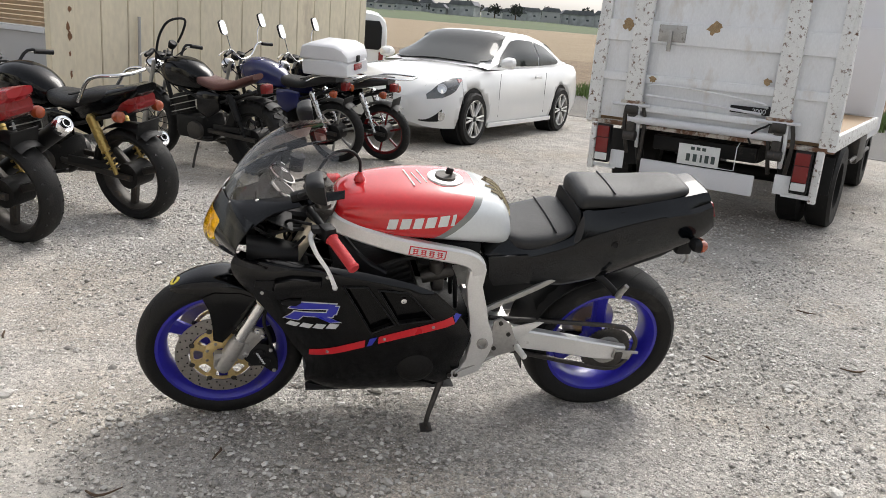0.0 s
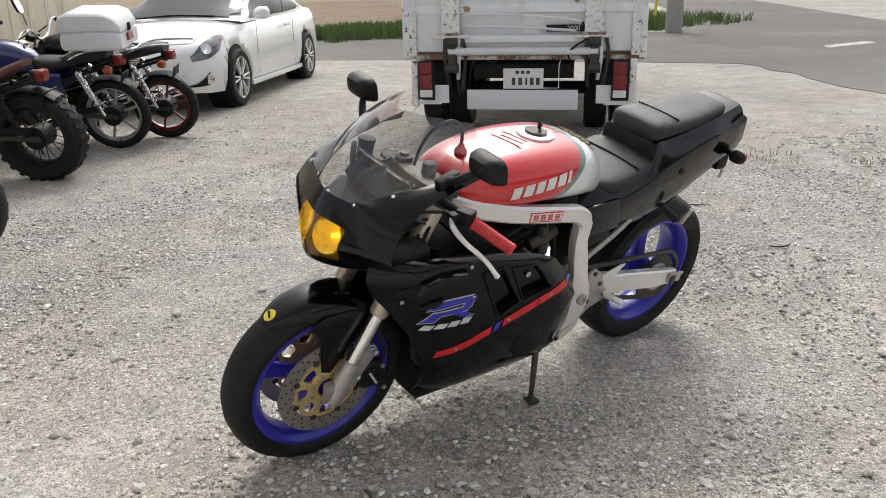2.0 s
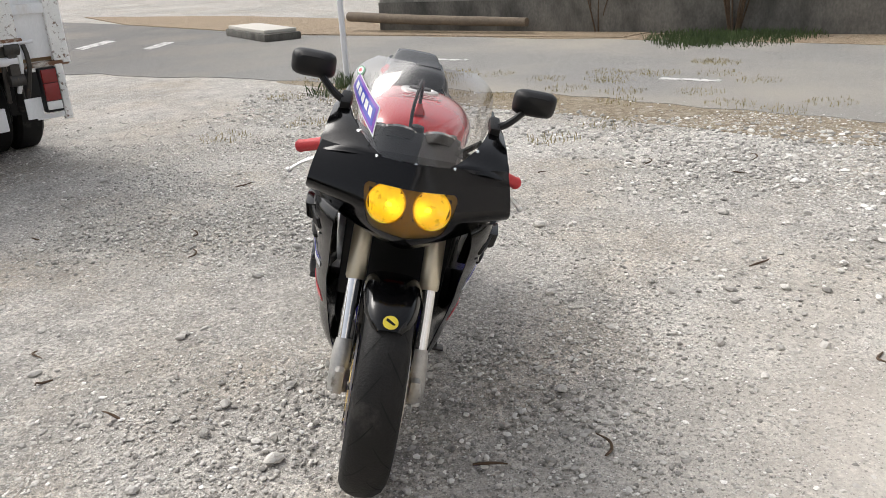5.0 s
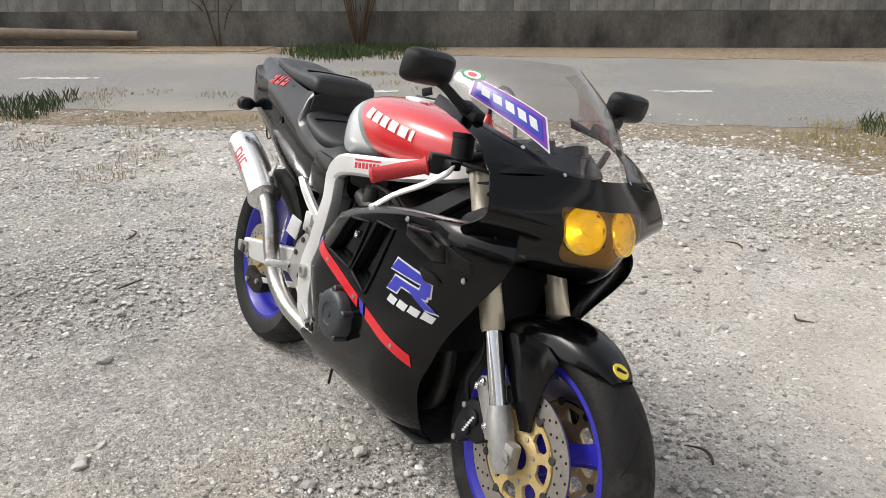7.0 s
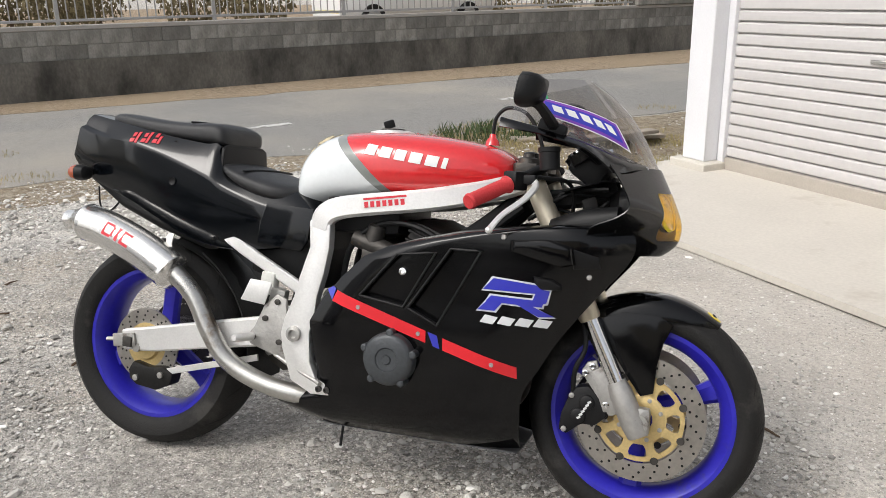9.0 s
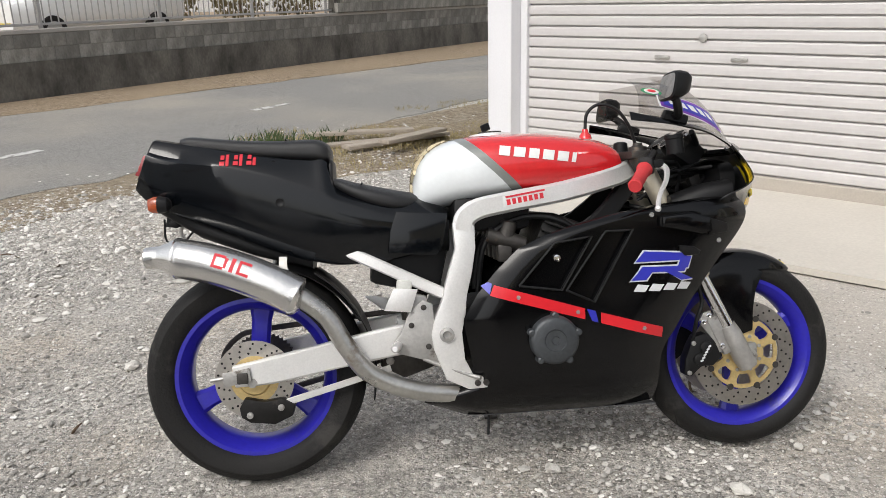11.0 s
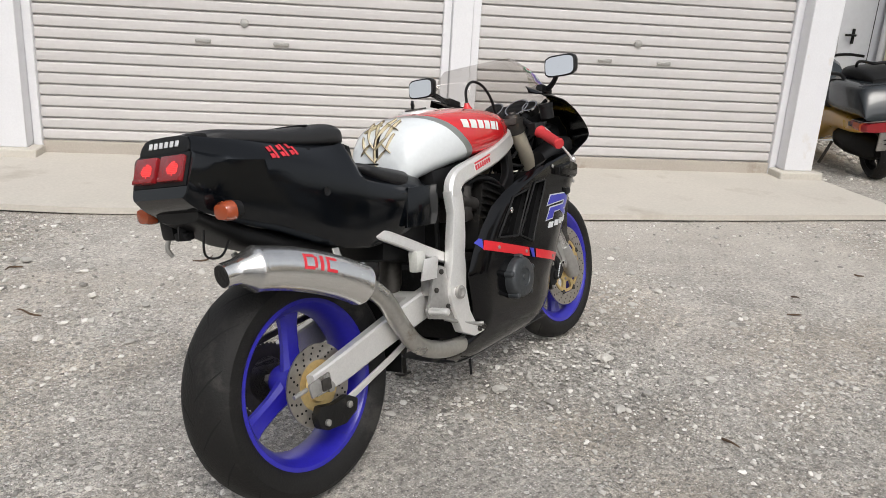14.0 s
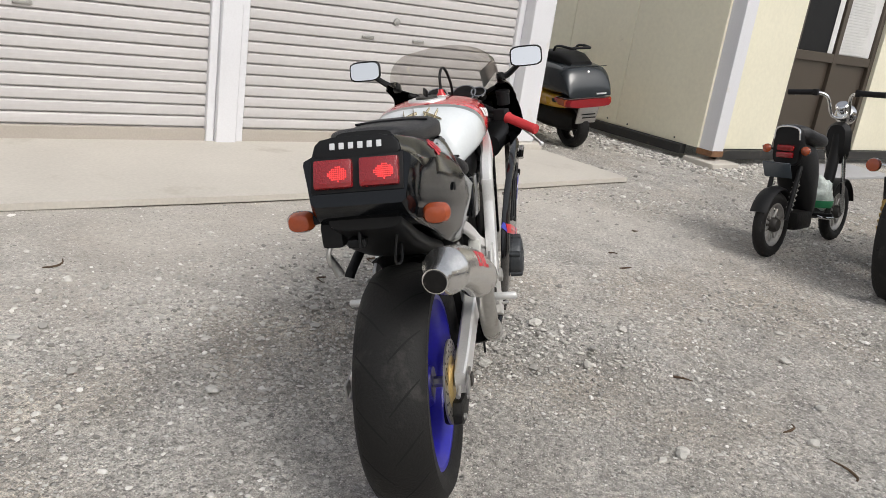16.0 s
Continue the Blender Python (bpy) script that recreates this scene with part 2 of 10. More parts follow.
    l.new(b.outputs[0], p.inputs["Normal"])
    return m


M_GRAVEL = yard_material()
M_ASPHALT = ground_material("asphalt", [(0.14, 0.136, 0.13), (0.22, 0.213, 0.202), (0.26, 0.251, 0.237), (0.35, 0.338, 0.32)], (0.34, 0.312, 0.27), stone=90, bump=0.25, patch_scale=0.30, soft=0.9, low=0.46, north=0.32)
M_SOIL = ground_material("soil", [(0.20, 0.15, 0.095), (0.29, 0.225, 0.15), (0.34, 0.27, 0.185), (0.40, 0.325, 0.23)], (0.37, 0.295, 0.20), stone=9, bump=0.7, patch_scale=0.12)
M_PLOUGH = ground_material("ploughed_soil", [(0.13, 0.095, 0.062), (0.21, 0.155, 0.105), (0.26, 0.195, 0.135), (0.34, 0.27, 0.19)], (0.30, 0.23, 0.155), stone=6, bump=0.9, patch_scale=0.16)
M_DIRT = ground_material("dirt", [(0.19, 0.14, 0.09), (0.29, 0.22, 0.15), (0.35, 0.27, 0.19), (0.46, 0.38, 0.29)], (0.36, 0.28, 0.19), stone=25, bump=0.7)
M_CONCRETE = material("slab_concrete", (0.53, 0.497, 0.441), 0.85, var=0.1, scale=1.3, fine=60, bump=0.15, dirt=(0.40, 0.36, 0.30), dirt_at=0.56, dirt_scale=0.9)
M_WALLCONC = material("stained_concrete", (0.15, 0.14, 0.122), 0.9, var=0.35, scale=1.6, fine=35, bump=0.4, dirt=(0.035, 0.033, 0.028), dirt_at=0.40, dirt_scale=1.7, dirt_soft=0.3, stretch=(1, 1, 0.55))
M_BLOCK = material("concrete_block", (0.25, 0.24, 0.215), 0.9, var=0.28, scale=4, fine=70, bump=0.4, dirt=(0.085, 0.08, 0.07), dirt_at=0.46, dirt_scale=3.5, dirt_soft=0.3, each=0.32, stretch=(1, 1, 0.5))
M_WHITE = material("white_paint", (0.71, 0.71, 0.73), 0.45, var=0.05, scale=2, bump=0.03, dirt=(0.62, 0.58, 0.52), dirt_at=0.66, dirt_scale=2.2)
M_SHUTTER = material("shutter_enamel", (0.54, 0.52, 0.51), 0.42, var=0.05, scale=1.5, fine=30, bump=0.03, each=0.04, dirt=(0.52, 0.49, 0.45), dirt_at=0.63, dirt_scale=1.4)
M_SHUTBAR = material("bottom_bar", (0.42, 0.38, 0.33), 0.5, var=0.1, scale=3, dirt=(0.30, 0.25, 0.2), dirt_at=0.6)
M_CREAM = material("cream_panel", (0.80, 0.76, 0.60), 0.5, var=0.06, scale=1.2, fine=25, bump=0.05, dirt=(0.52, 0.46, 0.34), dirt_at=0.66, dirt_scale=1.6)
M_CREAM2 = material("weathered_cream", (0.72, 0.64, 0.48), 0.6, var=0.12, scale=1.6, fine=25, bump=0.08, dirt=(0.52, 0.44, 0.32), dirt_at=0.6, dirt_scale=1.3, stretch=(1, 1, 0.4))
M_GREYWALL = material("grey_siding", (0.42, 0.42, 0.43), 0.6, var=0.08, scale=2)
M_WOODSLAT = material("blind_wood", (0.33, 0.22, 0.12), 0.6, var=0.25, scale=5, stretch=(1, 1, 6))
M_PALEWALL = material("pale_grey_siding", (0.62, 0.63, 0.66), 0.5, var=0.06, scale=1.5, fine=20, dirt=(0.45, 0.45, 0.45), dirt_at=0.66, dirt_scale=2)
M_BROWN = material("brown_aluminium", (0.085, 0.068, 0.052), 0.4, metal=0.3, var=0.15)
M_BASEBEAM = material("base_beam", (0.025, 0.024, 0.023), 0.7, var=0.3, dirt=(0.12, 0.09, 0.06), dirt_at=0.58)
M_RUST = material("rust", (0.20, 0.10, 0.05), 0.9, var=0.4, scale=14, fine=120, bump=0.4)
M_GALV = material("railing_metal", (0.42, 0.41, 0.40), 0.5, metal=0.6, var=0.15, dirt=(0.3, 0.26, 0.22), dirt_at=0.6)
M_LINE = material("road_paint", (0.56, 0.55, 0.53), 0.8, var=0.15, scale=8, dirt=(0.24, 0.23, 0.215), dirt_at=0.47, dirt_scale=9)
M_BLACK = material("black_gloss_paint", (0.0022, 0.0022, 0.0026), 0.13, var=0.2, coat=0.0, bump=0.0, rvar=0.05)
M_MATT = material("black_plastic", (0.007, 0.007, 0.0075), 0.5, var=0.25, bump=0.08, fine=300)
M_BLUEBLACK = material("dark_tail_paint", (0.0026, 0.0034, 0.0046), 0.10, var=0.2, coat=0.0, bump=0.0, rvar=0.04)
for m_, k_ in ((M_BLACK, 0.36), (M_BLUEBLACK, 0.18)):
    m_.node_tree.nodes["Principled BSDF"].inputs["Specular IOR Level"].default_value = k_
M_LEATHER = material("black_vinyl", (0.014, 0.014, 0.015), 0.46, var=0.25, fine=420, bump=0.25, rvar=0.12)
M_RED = material("red_paint", (0.62, 0.018, 0.022), 0.2, var=0.08, coat=0.8, bump=0.0, rvar=0.05)
M_TWHITE = material("tank_white", (0.72, 0.75, 0.76), 0.22, var=0.04, coat=0.7, bump=0.0, rvar=0.05)
M_TGREY = material("tank_grey", (0.20, 0.21, 0.20), 0.3, var=0.1, coat=0.5, bump=0.0)
M_BLUE = material("blue_wheel", (0.022, 0.018, 0.36), 0.35, var=0.15, scale=12, coat=0.3, bump=0.03, dirt=(0.05, 0.045, 0.16), dirt_at=0.66, dirt_scale=9)
M_RUBBER = material("tyre_rubber", (0.011, 0.0105, 0.010), 0.65, var=0.3, scale=18, fine=160, bump=0.2, dirt=(0.034, 0.032, 0.029), dirt_at=0.58, dirt_scale=7)
M_ALU = material("brushed_aluminium", (0.80, 0.79, 0.77), 0.36, metal=0.55, var=0.08, scale=10, fine=180, bump=0.05, dirt=(0.45, 0.43, 0.4), dirt_at=0.68, dirt_scale=10)
M_CHROME = material("chrome", (0.78, 0.78, 0.78), 0.09, metal=1.0, var=0.04, bump=0.0, rvar=0.04)
M_FORKGOLD = material("fork_tube", (0.60, 0.54, 0.42), 0.35, metal=0.6, var=0.06)
M_CAST = material("cast_alloy", (0.42, 0.41, 0.39), 0.45, metal=0.7, var=0.15, scale=20, bump=0.15, dirt=(0.14, 0.12, 0.1), dirt_at=0.6, dirt_scale=12)
M_GOLD = material("gold_carrier", (0.66, 0.50, 0.23), 0.42, metal=0.6, var=0.14, scale=30, fine=160, bump=0.05)
M_DISC = material("disc_steel", (0.46, 0.43, 0.39), 0.33, metal=0.9, var=0.15, scale=30, bump=0.05)
M_ENGINE = material("engine_black", (0.011, 0.0105, 0.01), 0.55, metal=0.2, var=0.3, scale=25, bump=0.2, dirt=(0.05, 0.045, 0.037), dirt_at=0.6, dirt_scale=14)
M_DKMETAL = material("dark_steel", (0.07, 0.065, 0.06), 0.5, metal=0.7, var=0.3, bump=0.1, dirt=(0.14, 0.1, 0.07), dirt_at=0.6, dirt_scale=20)
M_GRIP = material("red_grip", (0.55, 0.035, 0.04), 0.55, var=0.1, fine=250, bump=0.3)
M_YELLOW = material("yellow_reflector", (1.0, 0.78, 0.03), 0.14, metal=0.1, var=0.14, scale=40, fine=60, bump=0.3, coat=1.0)
M_ORANGE = material("orange_lens", (0.33, 0.06, 0.016), 0.2, var=0.12, fine=220, bump=0.15, coat=0.6)
M_REDLENS = material("red_lens", (0.24, 0.008, 0.012), 0.18, var=0.15, fine=260, bump=0.3, coat=0.7)
M_DULLRED = material("dull_red_lens", (0.20, 0.010, 0.010), 0.25, var=0.2, fine=120, bump=0.1, coat=0.1)
M_REDMARK = material("red_mark", (0.62, 0.03, 0.045), 0.4, var=0.06)
M_STRIPE = material("red_stripe", (0.66, 0.016, 0.026), 0.3, var=0.06, coat=0.15)
M_PURPLE = material("blue_mark", (0.03, 0.035, 0.42), 0.3, var=0.06, coat=0.5)
M_VIOLET = material("violet_mark", (0.20, 0.05, 0.40), 0.35, var=0.06)
M_SILVERMARK = material("silver_mark", (0.62, 0.63, 0.64), 0.35, var=0.05)
M_PLATEWHITE = material("plate_white", (0.74, 0.75, 0.73), 0.5, var=0.06)
M_GREEN = material("green_mark", (0.03, 0.24, 0.10), 0.4, var=0.06)
M_STICKYELLOW = material("yellow_sticker", (0.72, 0.58, 0.05), 0.4, var=0.06)
M_SCREEN = glass("smoked_screen", (0.74, 0.72, 0.70), 0.05, 0.90)
M_LENSCOVER = glass("lens_cover", (1.0, 0.74, 0.04), 0.02, 0.95)
M_MIRROR = material("mirror_glass", (0.88, 0.88, 0.88), 0.03, metal=1.0, var=0.0, bump=0.0, rvar=0.0)
M_CARWHITE = material("car_white", (0.82, 0.82, 0.81), 0.2, var=0.02, coat=0.8, bump=0.0, rvar=0.05)
M_TRUCK = material("truck_panel", (0.82, 0.83, 0.84), 0.5, var=0.07, scale=3, bump=0.08, dirt=(0.52, 0.42, 0.31), dirt_at=0.56, dirt_scale=3.4, dirt_soft=0.3, stretch=(1, 1, 0.45))
M_TRUCKRUST = material("chipped_paint", (0.80, 0.80, 0.78), 0.6, var=0.1, scale=9, bump=0.25, dirt=(0.15, 0.085, 0.05), dirt_at=0.55, dirt_scale=26)
M_GRASS = material("grass", (0.12, 0.18, 0.05), 0.8, var=0.4, scale=3, fine=40, bump=0.0)
M_DARKGRASS = material("dark_weeds", (0.055, 0.085, 0.026), 0.85, var=0.45, scale=3, fine=40, bump=0.0)
M_DRYGRASS = material("dry_grass", (0.33, 0.27, 0.13), 0.85, var=0.35, scale=3, fine=40, bump=0.0)
M_FARGREEN = material("far_green", (0.075, 0.105, 0.035), 0.9, var=0.3, scale=0.05, fine=0.6)
M_FAR = material("far_houses", (0.40, 0.41, 0.42), 0.9, var=0.5, scale=0.06, fine=0.4)
M_FARROOF = material("far_roof", (0.16, 0.165, 0.18), 0.8, var=0.3, scale=0.1, fine=0.5)
M_FARTREE = material("far_trees", (0.045, 0.05, 0.04), 0.95, var=0.4, scale=0.2, fine=1.5)
M_BARK = material("bark", (0.10, 0.065, 0.04), 0.95, var=0.4, scale=8, fine=60, bump=0.6)
M_STONE = material("loose_stone", (0.56, 0.54, 0.50), 0.95, var=0.25, scale=25, fine=140, bump=0.4, each=0.25)
M_BROWNSEAT = material("brown_vinyl", (0.10, 0.035, 0.028), 0.45, var=0.2, fine=300, bump=0.2)
M_BLUETANK = material("blue_tank", (0.02, 0.025, 0.11), 0.2, var=0.1, coat=0.7)
M_DARKRED = material("dark_red_paint", (0.14, 0.008, 0.01), 0.25, var=0.1, coat=0.6)
M_GREYPAINT = material("grey_paint", (0.07, 0.085, 0.10), 0.25, var=0.06, coat=0.6)
M_YELPAINT = material("yellow_paint", (0.62, 0.33, 0.01), 0.3, var=0.08, coat=0.5)
M_GOLDSPRING = material("gold_spring", (0.5, 0.36, 0.12), 0.35, metal=0.8, var=0.1)
M_BAG = material("plastic_bag", (0.62, 0.68, 0.64), 0.3, var=0.2, scale=20, bump=0.4)
M_POLE = material("pole_concrete", (0.36, 0.34, 0.31), 0.85, var=0.12, scale=3, bump=0.2)
M_AMBERGLASS = glass("lamp_glass", (1.0, 0.95, 0.7), 0.08, 0.9)
M_BOWL = material("lamp_bowl", (0.95, 0.92, 0.80), 0.3, metal=0.3, var=0.1, scale=60, fine=90, bump=0.3)
for k, spec in ((M_BLACK, 0.34), (M_BLUEBLACK, 0.42), (M_MATT, 0.28), (M_RUBBER, 0.28), (M_ENGINE, 0.28)):
    k.node_tree.nodes["Principled BSDF"].inputs["Specular IOR Level"].default_value = spec


def lit(name, rgb, power):
    """A lamp that is switched on."""
    m = material(name, rgb, 0.4)
    p = m.node_tree.nodes["Principled BSDF"]
    p.inputs["Emission Color"].default_value = (*rgb, 1)
    p.inputs["Emission Strength"].default_value = power
    return m


M_LAMP = lit("lit_bulb", (1.0, 0.85, 0.55), 4.5)
M_TAILGLOW = lit("lit_tail_lamp", (1.0, 0.06, 0.06), 0.45)
M_GROOVE = material("groove_shadow", (0.004, 0.004, 0.004), 0.95)
M_BUSH = material("dry_bush", (0.13, 0.105, 0.05), 0.8, var=0.4, scale=3)
M_SANDY = ground_material("sandy_edge", [(0.15, 0.115, 0.08), (0.25, 0.205, 0.15), (0.33, 0.28, 0.21), (0.47, 0.42, 0.35)], (0.31, 0.25, 0.17), stone=25, bump=0.7)


# ---- builders ----
def ob_from(name, bm, mat, parent=None, label="", smooth=True):
    me = bpy.data.meshes.new(name)
    bm.normal_update()
    bm.to_mesh(me)
    bm.free()
    for k in (mat if isinstance(mat, (list, tuple)) else [mat]):
        me.materials.append(k)
    if smooth:
        me.polygons.foreach_set("use_smooth", [True] * len(me.polygons))
        me.set_sharp_from_angle(angle=radians(38))
    ob = new(name, me)
    if parent:
        # thing > part > sub-part and no deeper
        while parent.parent and parent.parent.parent:
            parent = parent.parent
        ob.parent = parent
    if label:
        ob["label"] = label
    return ob


def part(name, bm, mat, parent, label="", smooth=True):
    return ob_from(name, bm, mat, parent, label, smooth)


def thing(name, label, category, m=None, group="", kind=""):
    e = new(name)
    e.empty_display_size = 0.1
    if m is not None:
        e.matrix_basis = m
    return tagged(e, label, category, group, kind)


def setting(name, bm, mat, label, smooth=False, category=""):
    return tagged(ob_from(name, bm, mat, None, "", smooth), label, category or name.split("_")[0], "", "structure")


def box(size, at=(0, 0, 0), bevel=0.0, rot=None, bm=None, seg=2):
    bm2 = bmesh.new()
    bmesh.ops.create_cube(bm2, size=1.0)
    bmesh.ops.scale(bm2, vec=size, verts=bm2.verts)
    if bevel:
        bmesh.ops.bevel(bm2, geom=bm2.edges[:], offset=min(bevel, min(size) * 0.45), segments=seg, affect="EDGES", profile=0.6)
    mt = Matrix.Translation(at)
    if rot:
        mt = mt @ Euler([radians(a) for a in rot]).to_matrix().to_4x4()
    bmesh.ops.transform(bm2, matrix=mt, verts=bm2.verts)
    return join(bm, bm2)


def join(bm, bm2):
    if bm is None:
        return bm2
    tmp = bpy.data.meshes.new("tmp")
    bm2.to_mesh(tmp)
    bm2.free()
    bm.from_mesh(tmp)
    bpy.data.meshes.remove(tmp)
    return bm


def frame_from(d):
    d = Vector(d).normalized()
    return d.to_track_quat("Z", "Y").to_matrix()


def lathe(profile, at=(0, 0, 0), axis=(0, 1, 0), n=32, bm=None, closed=False):
    """Turns (distance along axis, radius) points round the axis."""
    bm2 = bmesh.new()
    f = frame_from(axis)
    rings = []
    for a, r in profile:
        rings.append([bm2.verts.new(Vector(at) + f @ Vector((r * math.cos(2 * math.pi * i / n), r * math.sin(2 * math.pi * i / n), a))) for i in range(n)])
    pairs = list(zip(rings, rings[1:])) + ([(rings[-1], rings[0])] if closed else [])
    for a, b in pairs:
        for i in range(n):
            bm2.faces.new((a[i], a[(i + 1) % n], b[(i + 1) % n], b[i]))
    if not closed:
        for ring, flip in ((rings[0], True), (rings[-1], False)):
            bm2.faces.new(ring[::-1] if flip else ring)
    bmesh.ops.recalc_face_normals(bm2, faces=bm2.faces)
    return join(bm, bm2)


def rod(a, b, r, r2=None, n=12, bm=None):
    a, b = Vector(a), Vector(b)
    return lathe([(0, r), ((b - a).length, r2 or r)], a, b - a, n, bm)


def smooth_path(pts, n=6):
    """A Catmull-Rom line through the points."""
    p = [Vector(q) for q in pts]
    p = [2 * p[0] - p[1]] + p + [2 * p[-1] - p[-2]]
    out = []
    for i in range(1, len(p) - 2):
        for k in range(n):
            t = k / n
            out.append(0.5 * ((2 * p[i]) + (p[i + 1] - p[i - 1]) * t + (2 * p[i - 1] - 5 * p[i] + 4 * p[i + 1] - p[i + 2]) * t * t
                              + (3 * p[i] - p[i - 1] - 3 * p[i + 1] + p[i + 2]) * t ** 3))
    return out + [p[-2]]


def tube(pts, r, n=10, smooth=5, bm=None, section=None, up=(0, 1, 0)):
    """Sweeps a round section (or the given 2D section, its second axis kept near up) along a line. r: one radius or one a point."""
    radii = r if isinstance(r, (list, tuple)) else [r] * len(pts)
    if smooth > 1:
        line = smooth_path(pts, smooth)
        rr = []
        for i in range(len(pts) - 1):
            rr += [radii[i] + (radii[i + 1] - radii[i]) * k / smooth for k in range(smooth)]
        rr.append(radii[-1])
    else:
        line, rr = [Vector(q) for q in pts], list(radii)
    sec = section or [(math.cos(2 * math.pi * i / n), math.sin(2 * math.pi * i / n)) for i in range(n)]
    bm2, rings = bmesh.new(), []
    side = None
    for i, q in enumerate(line):
        d = (line[min(i + 1, len(line) - 1)] - line[max(i - 1, 0)]).normalized()
        if section:
            b = (Vector(up) - d * d.dot(Vector(up))).normalized()
            a = b.cross(d)
        else:
            if side is None:
                side = d.orthogonal().normalized()
            a = (side - d * d.dot(side)).normalized()
            side, b = a, d.cross(a)
        rings.append([bm2.verts.new(q + (a * u + b * v) * rr[i]) for u, v in sec])
    k = len(sec)
    for p, q in zip(rings, rings[1:]):
        for i in range(k):
            bm2.faces.new((p[i], p[(i + 1) % k], q[(i + 1) % k], q[i]))
    bm2.faces.new(rings[0][::-1])
    bm2.faces.new(rings[-1])
    bmesh.ops.recalc_face_normals(bm2, faces=bm2.faces)
    return join(bm, bm2)


def rect_section(w, h, c=0.2):
    """A rectangle w by h with cut corners, for tube()."""
    a, b, k = w / 2, h / 2, min(w, h) * c
    return [(a, -b + k), (a, b - k), (a - k, b), (-a + k, b), (-a, b - k), (-a, -b + k), (-a + k, -b), (a - k, -b)]


def plate(poly, thick, plane="xz", at=0.0, bevel=0.0, bm=None):
    """A flat plate cut to the outline (two coordinates of the plane), centred at `at` on the third axis."""
    bm2 = bmesh.new()
    put = {"xz": lambda u, v, w: (u, w, v), "xy": lambda u, v, w: (u, v, w), "yz": lambda u, v, w: (w, u, v)}[plane]
    lo = [bm2.verts.new(put(u, v, at - thick / 2)) for u, v in poly]
    hi = [bm2.verts.new(put(u, v, at + thick / 2)) for u, v in poly]
    bm2.faces.new(lo)
    bm2.faces.new(hi[::-1])
    for i in range(len(poly)):
        j = (i + 1) % len(poly)
        bm2.faces.new((lo[j], lo[i], hi[i], hi[j]))
    bmesh.ops.recalc_face_normals(bm2, faces=bm2.faces)
    if bevel:
        bmesh.ops.bevel(bm2, geom=bm2.edges[:], offset=bevel, segments=2, affect="EDGES", profile=0.6)
    return join(bm, bm2)


def grid(rows, thick=0.0, close=False, caps=False, bm=None):
    """A skin through rows of points; thick: grown inwards against the normals. close: rows are rings."""
    bm2 = bmesh.new()
    vs = [[bm2.verts.new(q) for q in row] for row in rows]
    for a, b in zip(vs, vs[1:]):
        m = len(a)
        for i in range(m if close else m - 1):
            j = (i + 1) % m
            bm2.faces.new((a[i], a[j], b[j], b[i]))
    if caps:
        bm2.faces.new(vs[0][::-1])
        bm2.faces.new(vs[-1])
    bmesh.ops.remove_doubles(bm2, verts=bm2.verts, dist=1e-5)
    bmesh.ops.recalc_face_normals(bm2, faces=bm2.faces)
    if thick:
        bmesh.ops.solidify(bm2, geom=bm2.faces[:], thickness=thick)
    return join(bm, bm2)


def interp(x, table):
    if x <= table[0][0]:
        return table[0][1]
    for (a, p), (b, q) in zip(table, table[1:]):
        if x <= b:
            t = (x - a) / (b - a)
            return p + (q - p) * t
    return table[-1][1]


def smooth_interp(x, table):
    """interp with rounded corners."""
    if x <= table[0][0]:
        return table[0][1]
    if x >= table[-1][0]:
        return table[-1][1]
    i = next(k for k in range(len(table) - 1) if x <= table[k + 1][0])
    (x1, y1), (x2, y2) = table[i], table[i + 1]
    x0, y0 = table[i - 1] if i else (2 * x1 - x2, 2 * y1 - y2)
    x3, y3 = table[i + 2] if i + 2 < len(table) else (2 * x2 - x1, 2 * y2 - y1)
    m1, m2 = (y2 - y0) / (x2 - x0), (y3 - y1) / (x3 - x1)
    h, t = x2 - x1, (x - x1) / (x2 - x1)
    return (2 * t ** 3 - 3 * t * t + 1) * y1 + (t ** 3 - 2 * t * t + t) * h * m1 + (-2 * t ** 3 + 3 * t * t) * y2 + (t ** 3 - t * t) * h * m2


def ring(cx, cy, cz, hw, zt, zb, n=20, p=2.5, plane="yz", tilt=0.0, flat=None):
    """One section at x = cx: a rounded box of half width hw between zb and zt."""
    zc, hh, out = (zt + zb) / 2, (zt - zb) / 2, []
    for i in range(n):
        a = 2 * math.pi * i / n
        c, s = math.cos(a), math.sin(a)
        k = (abs(c) ** p + abs(s) ** p) ** (-1 / p)
        out.append(Vector((cx + tilt * k * s * hh, cy + hw * k * c, cz + zc + hh * k * s)))
    return out


def loft(sections, n=20, p=2.5, bm=None, caps=True, steps=1):
    """Sections (x, half width, top, bottom[, centre y]) along x, rounded boxes joined to one body."""
    rows = []
    if steps > 1:
        xs = [s[0] for s in sections]
        new_s = []
        for a, b in zip(xs, xs[1:]):
            new_s += [a + (b - a) * k / steps for k in range(steps)]
        new_s.append(xs[-1])
        cols = list(zip(*[tuple(s) + ((0.0,) if len(s) == 4 else ()) for s in sections]))
        sections = [(x, *[smooth_interp(x, list(zip(xs, c))) for c in cols[1:]]) for x in new_s]
    for s in sections:
        cy = s[4] if len(s) > 4 else 0.0
        rows.append(ring(s[0], cy, 0, s[1], s[2], s[3], n, p))
    return grid(rows, close=True, caps=caps, bm=bm)


def mirrored(bm):
    """The same mesh on the other side of y = 0."""
    b = bm.copy()
    bmesh.ops.scale(b, vec=(1, -1, 1), verts=b.verts)
    bmesh.ops.reverse_faces(b, faces=b.faces)
    return b


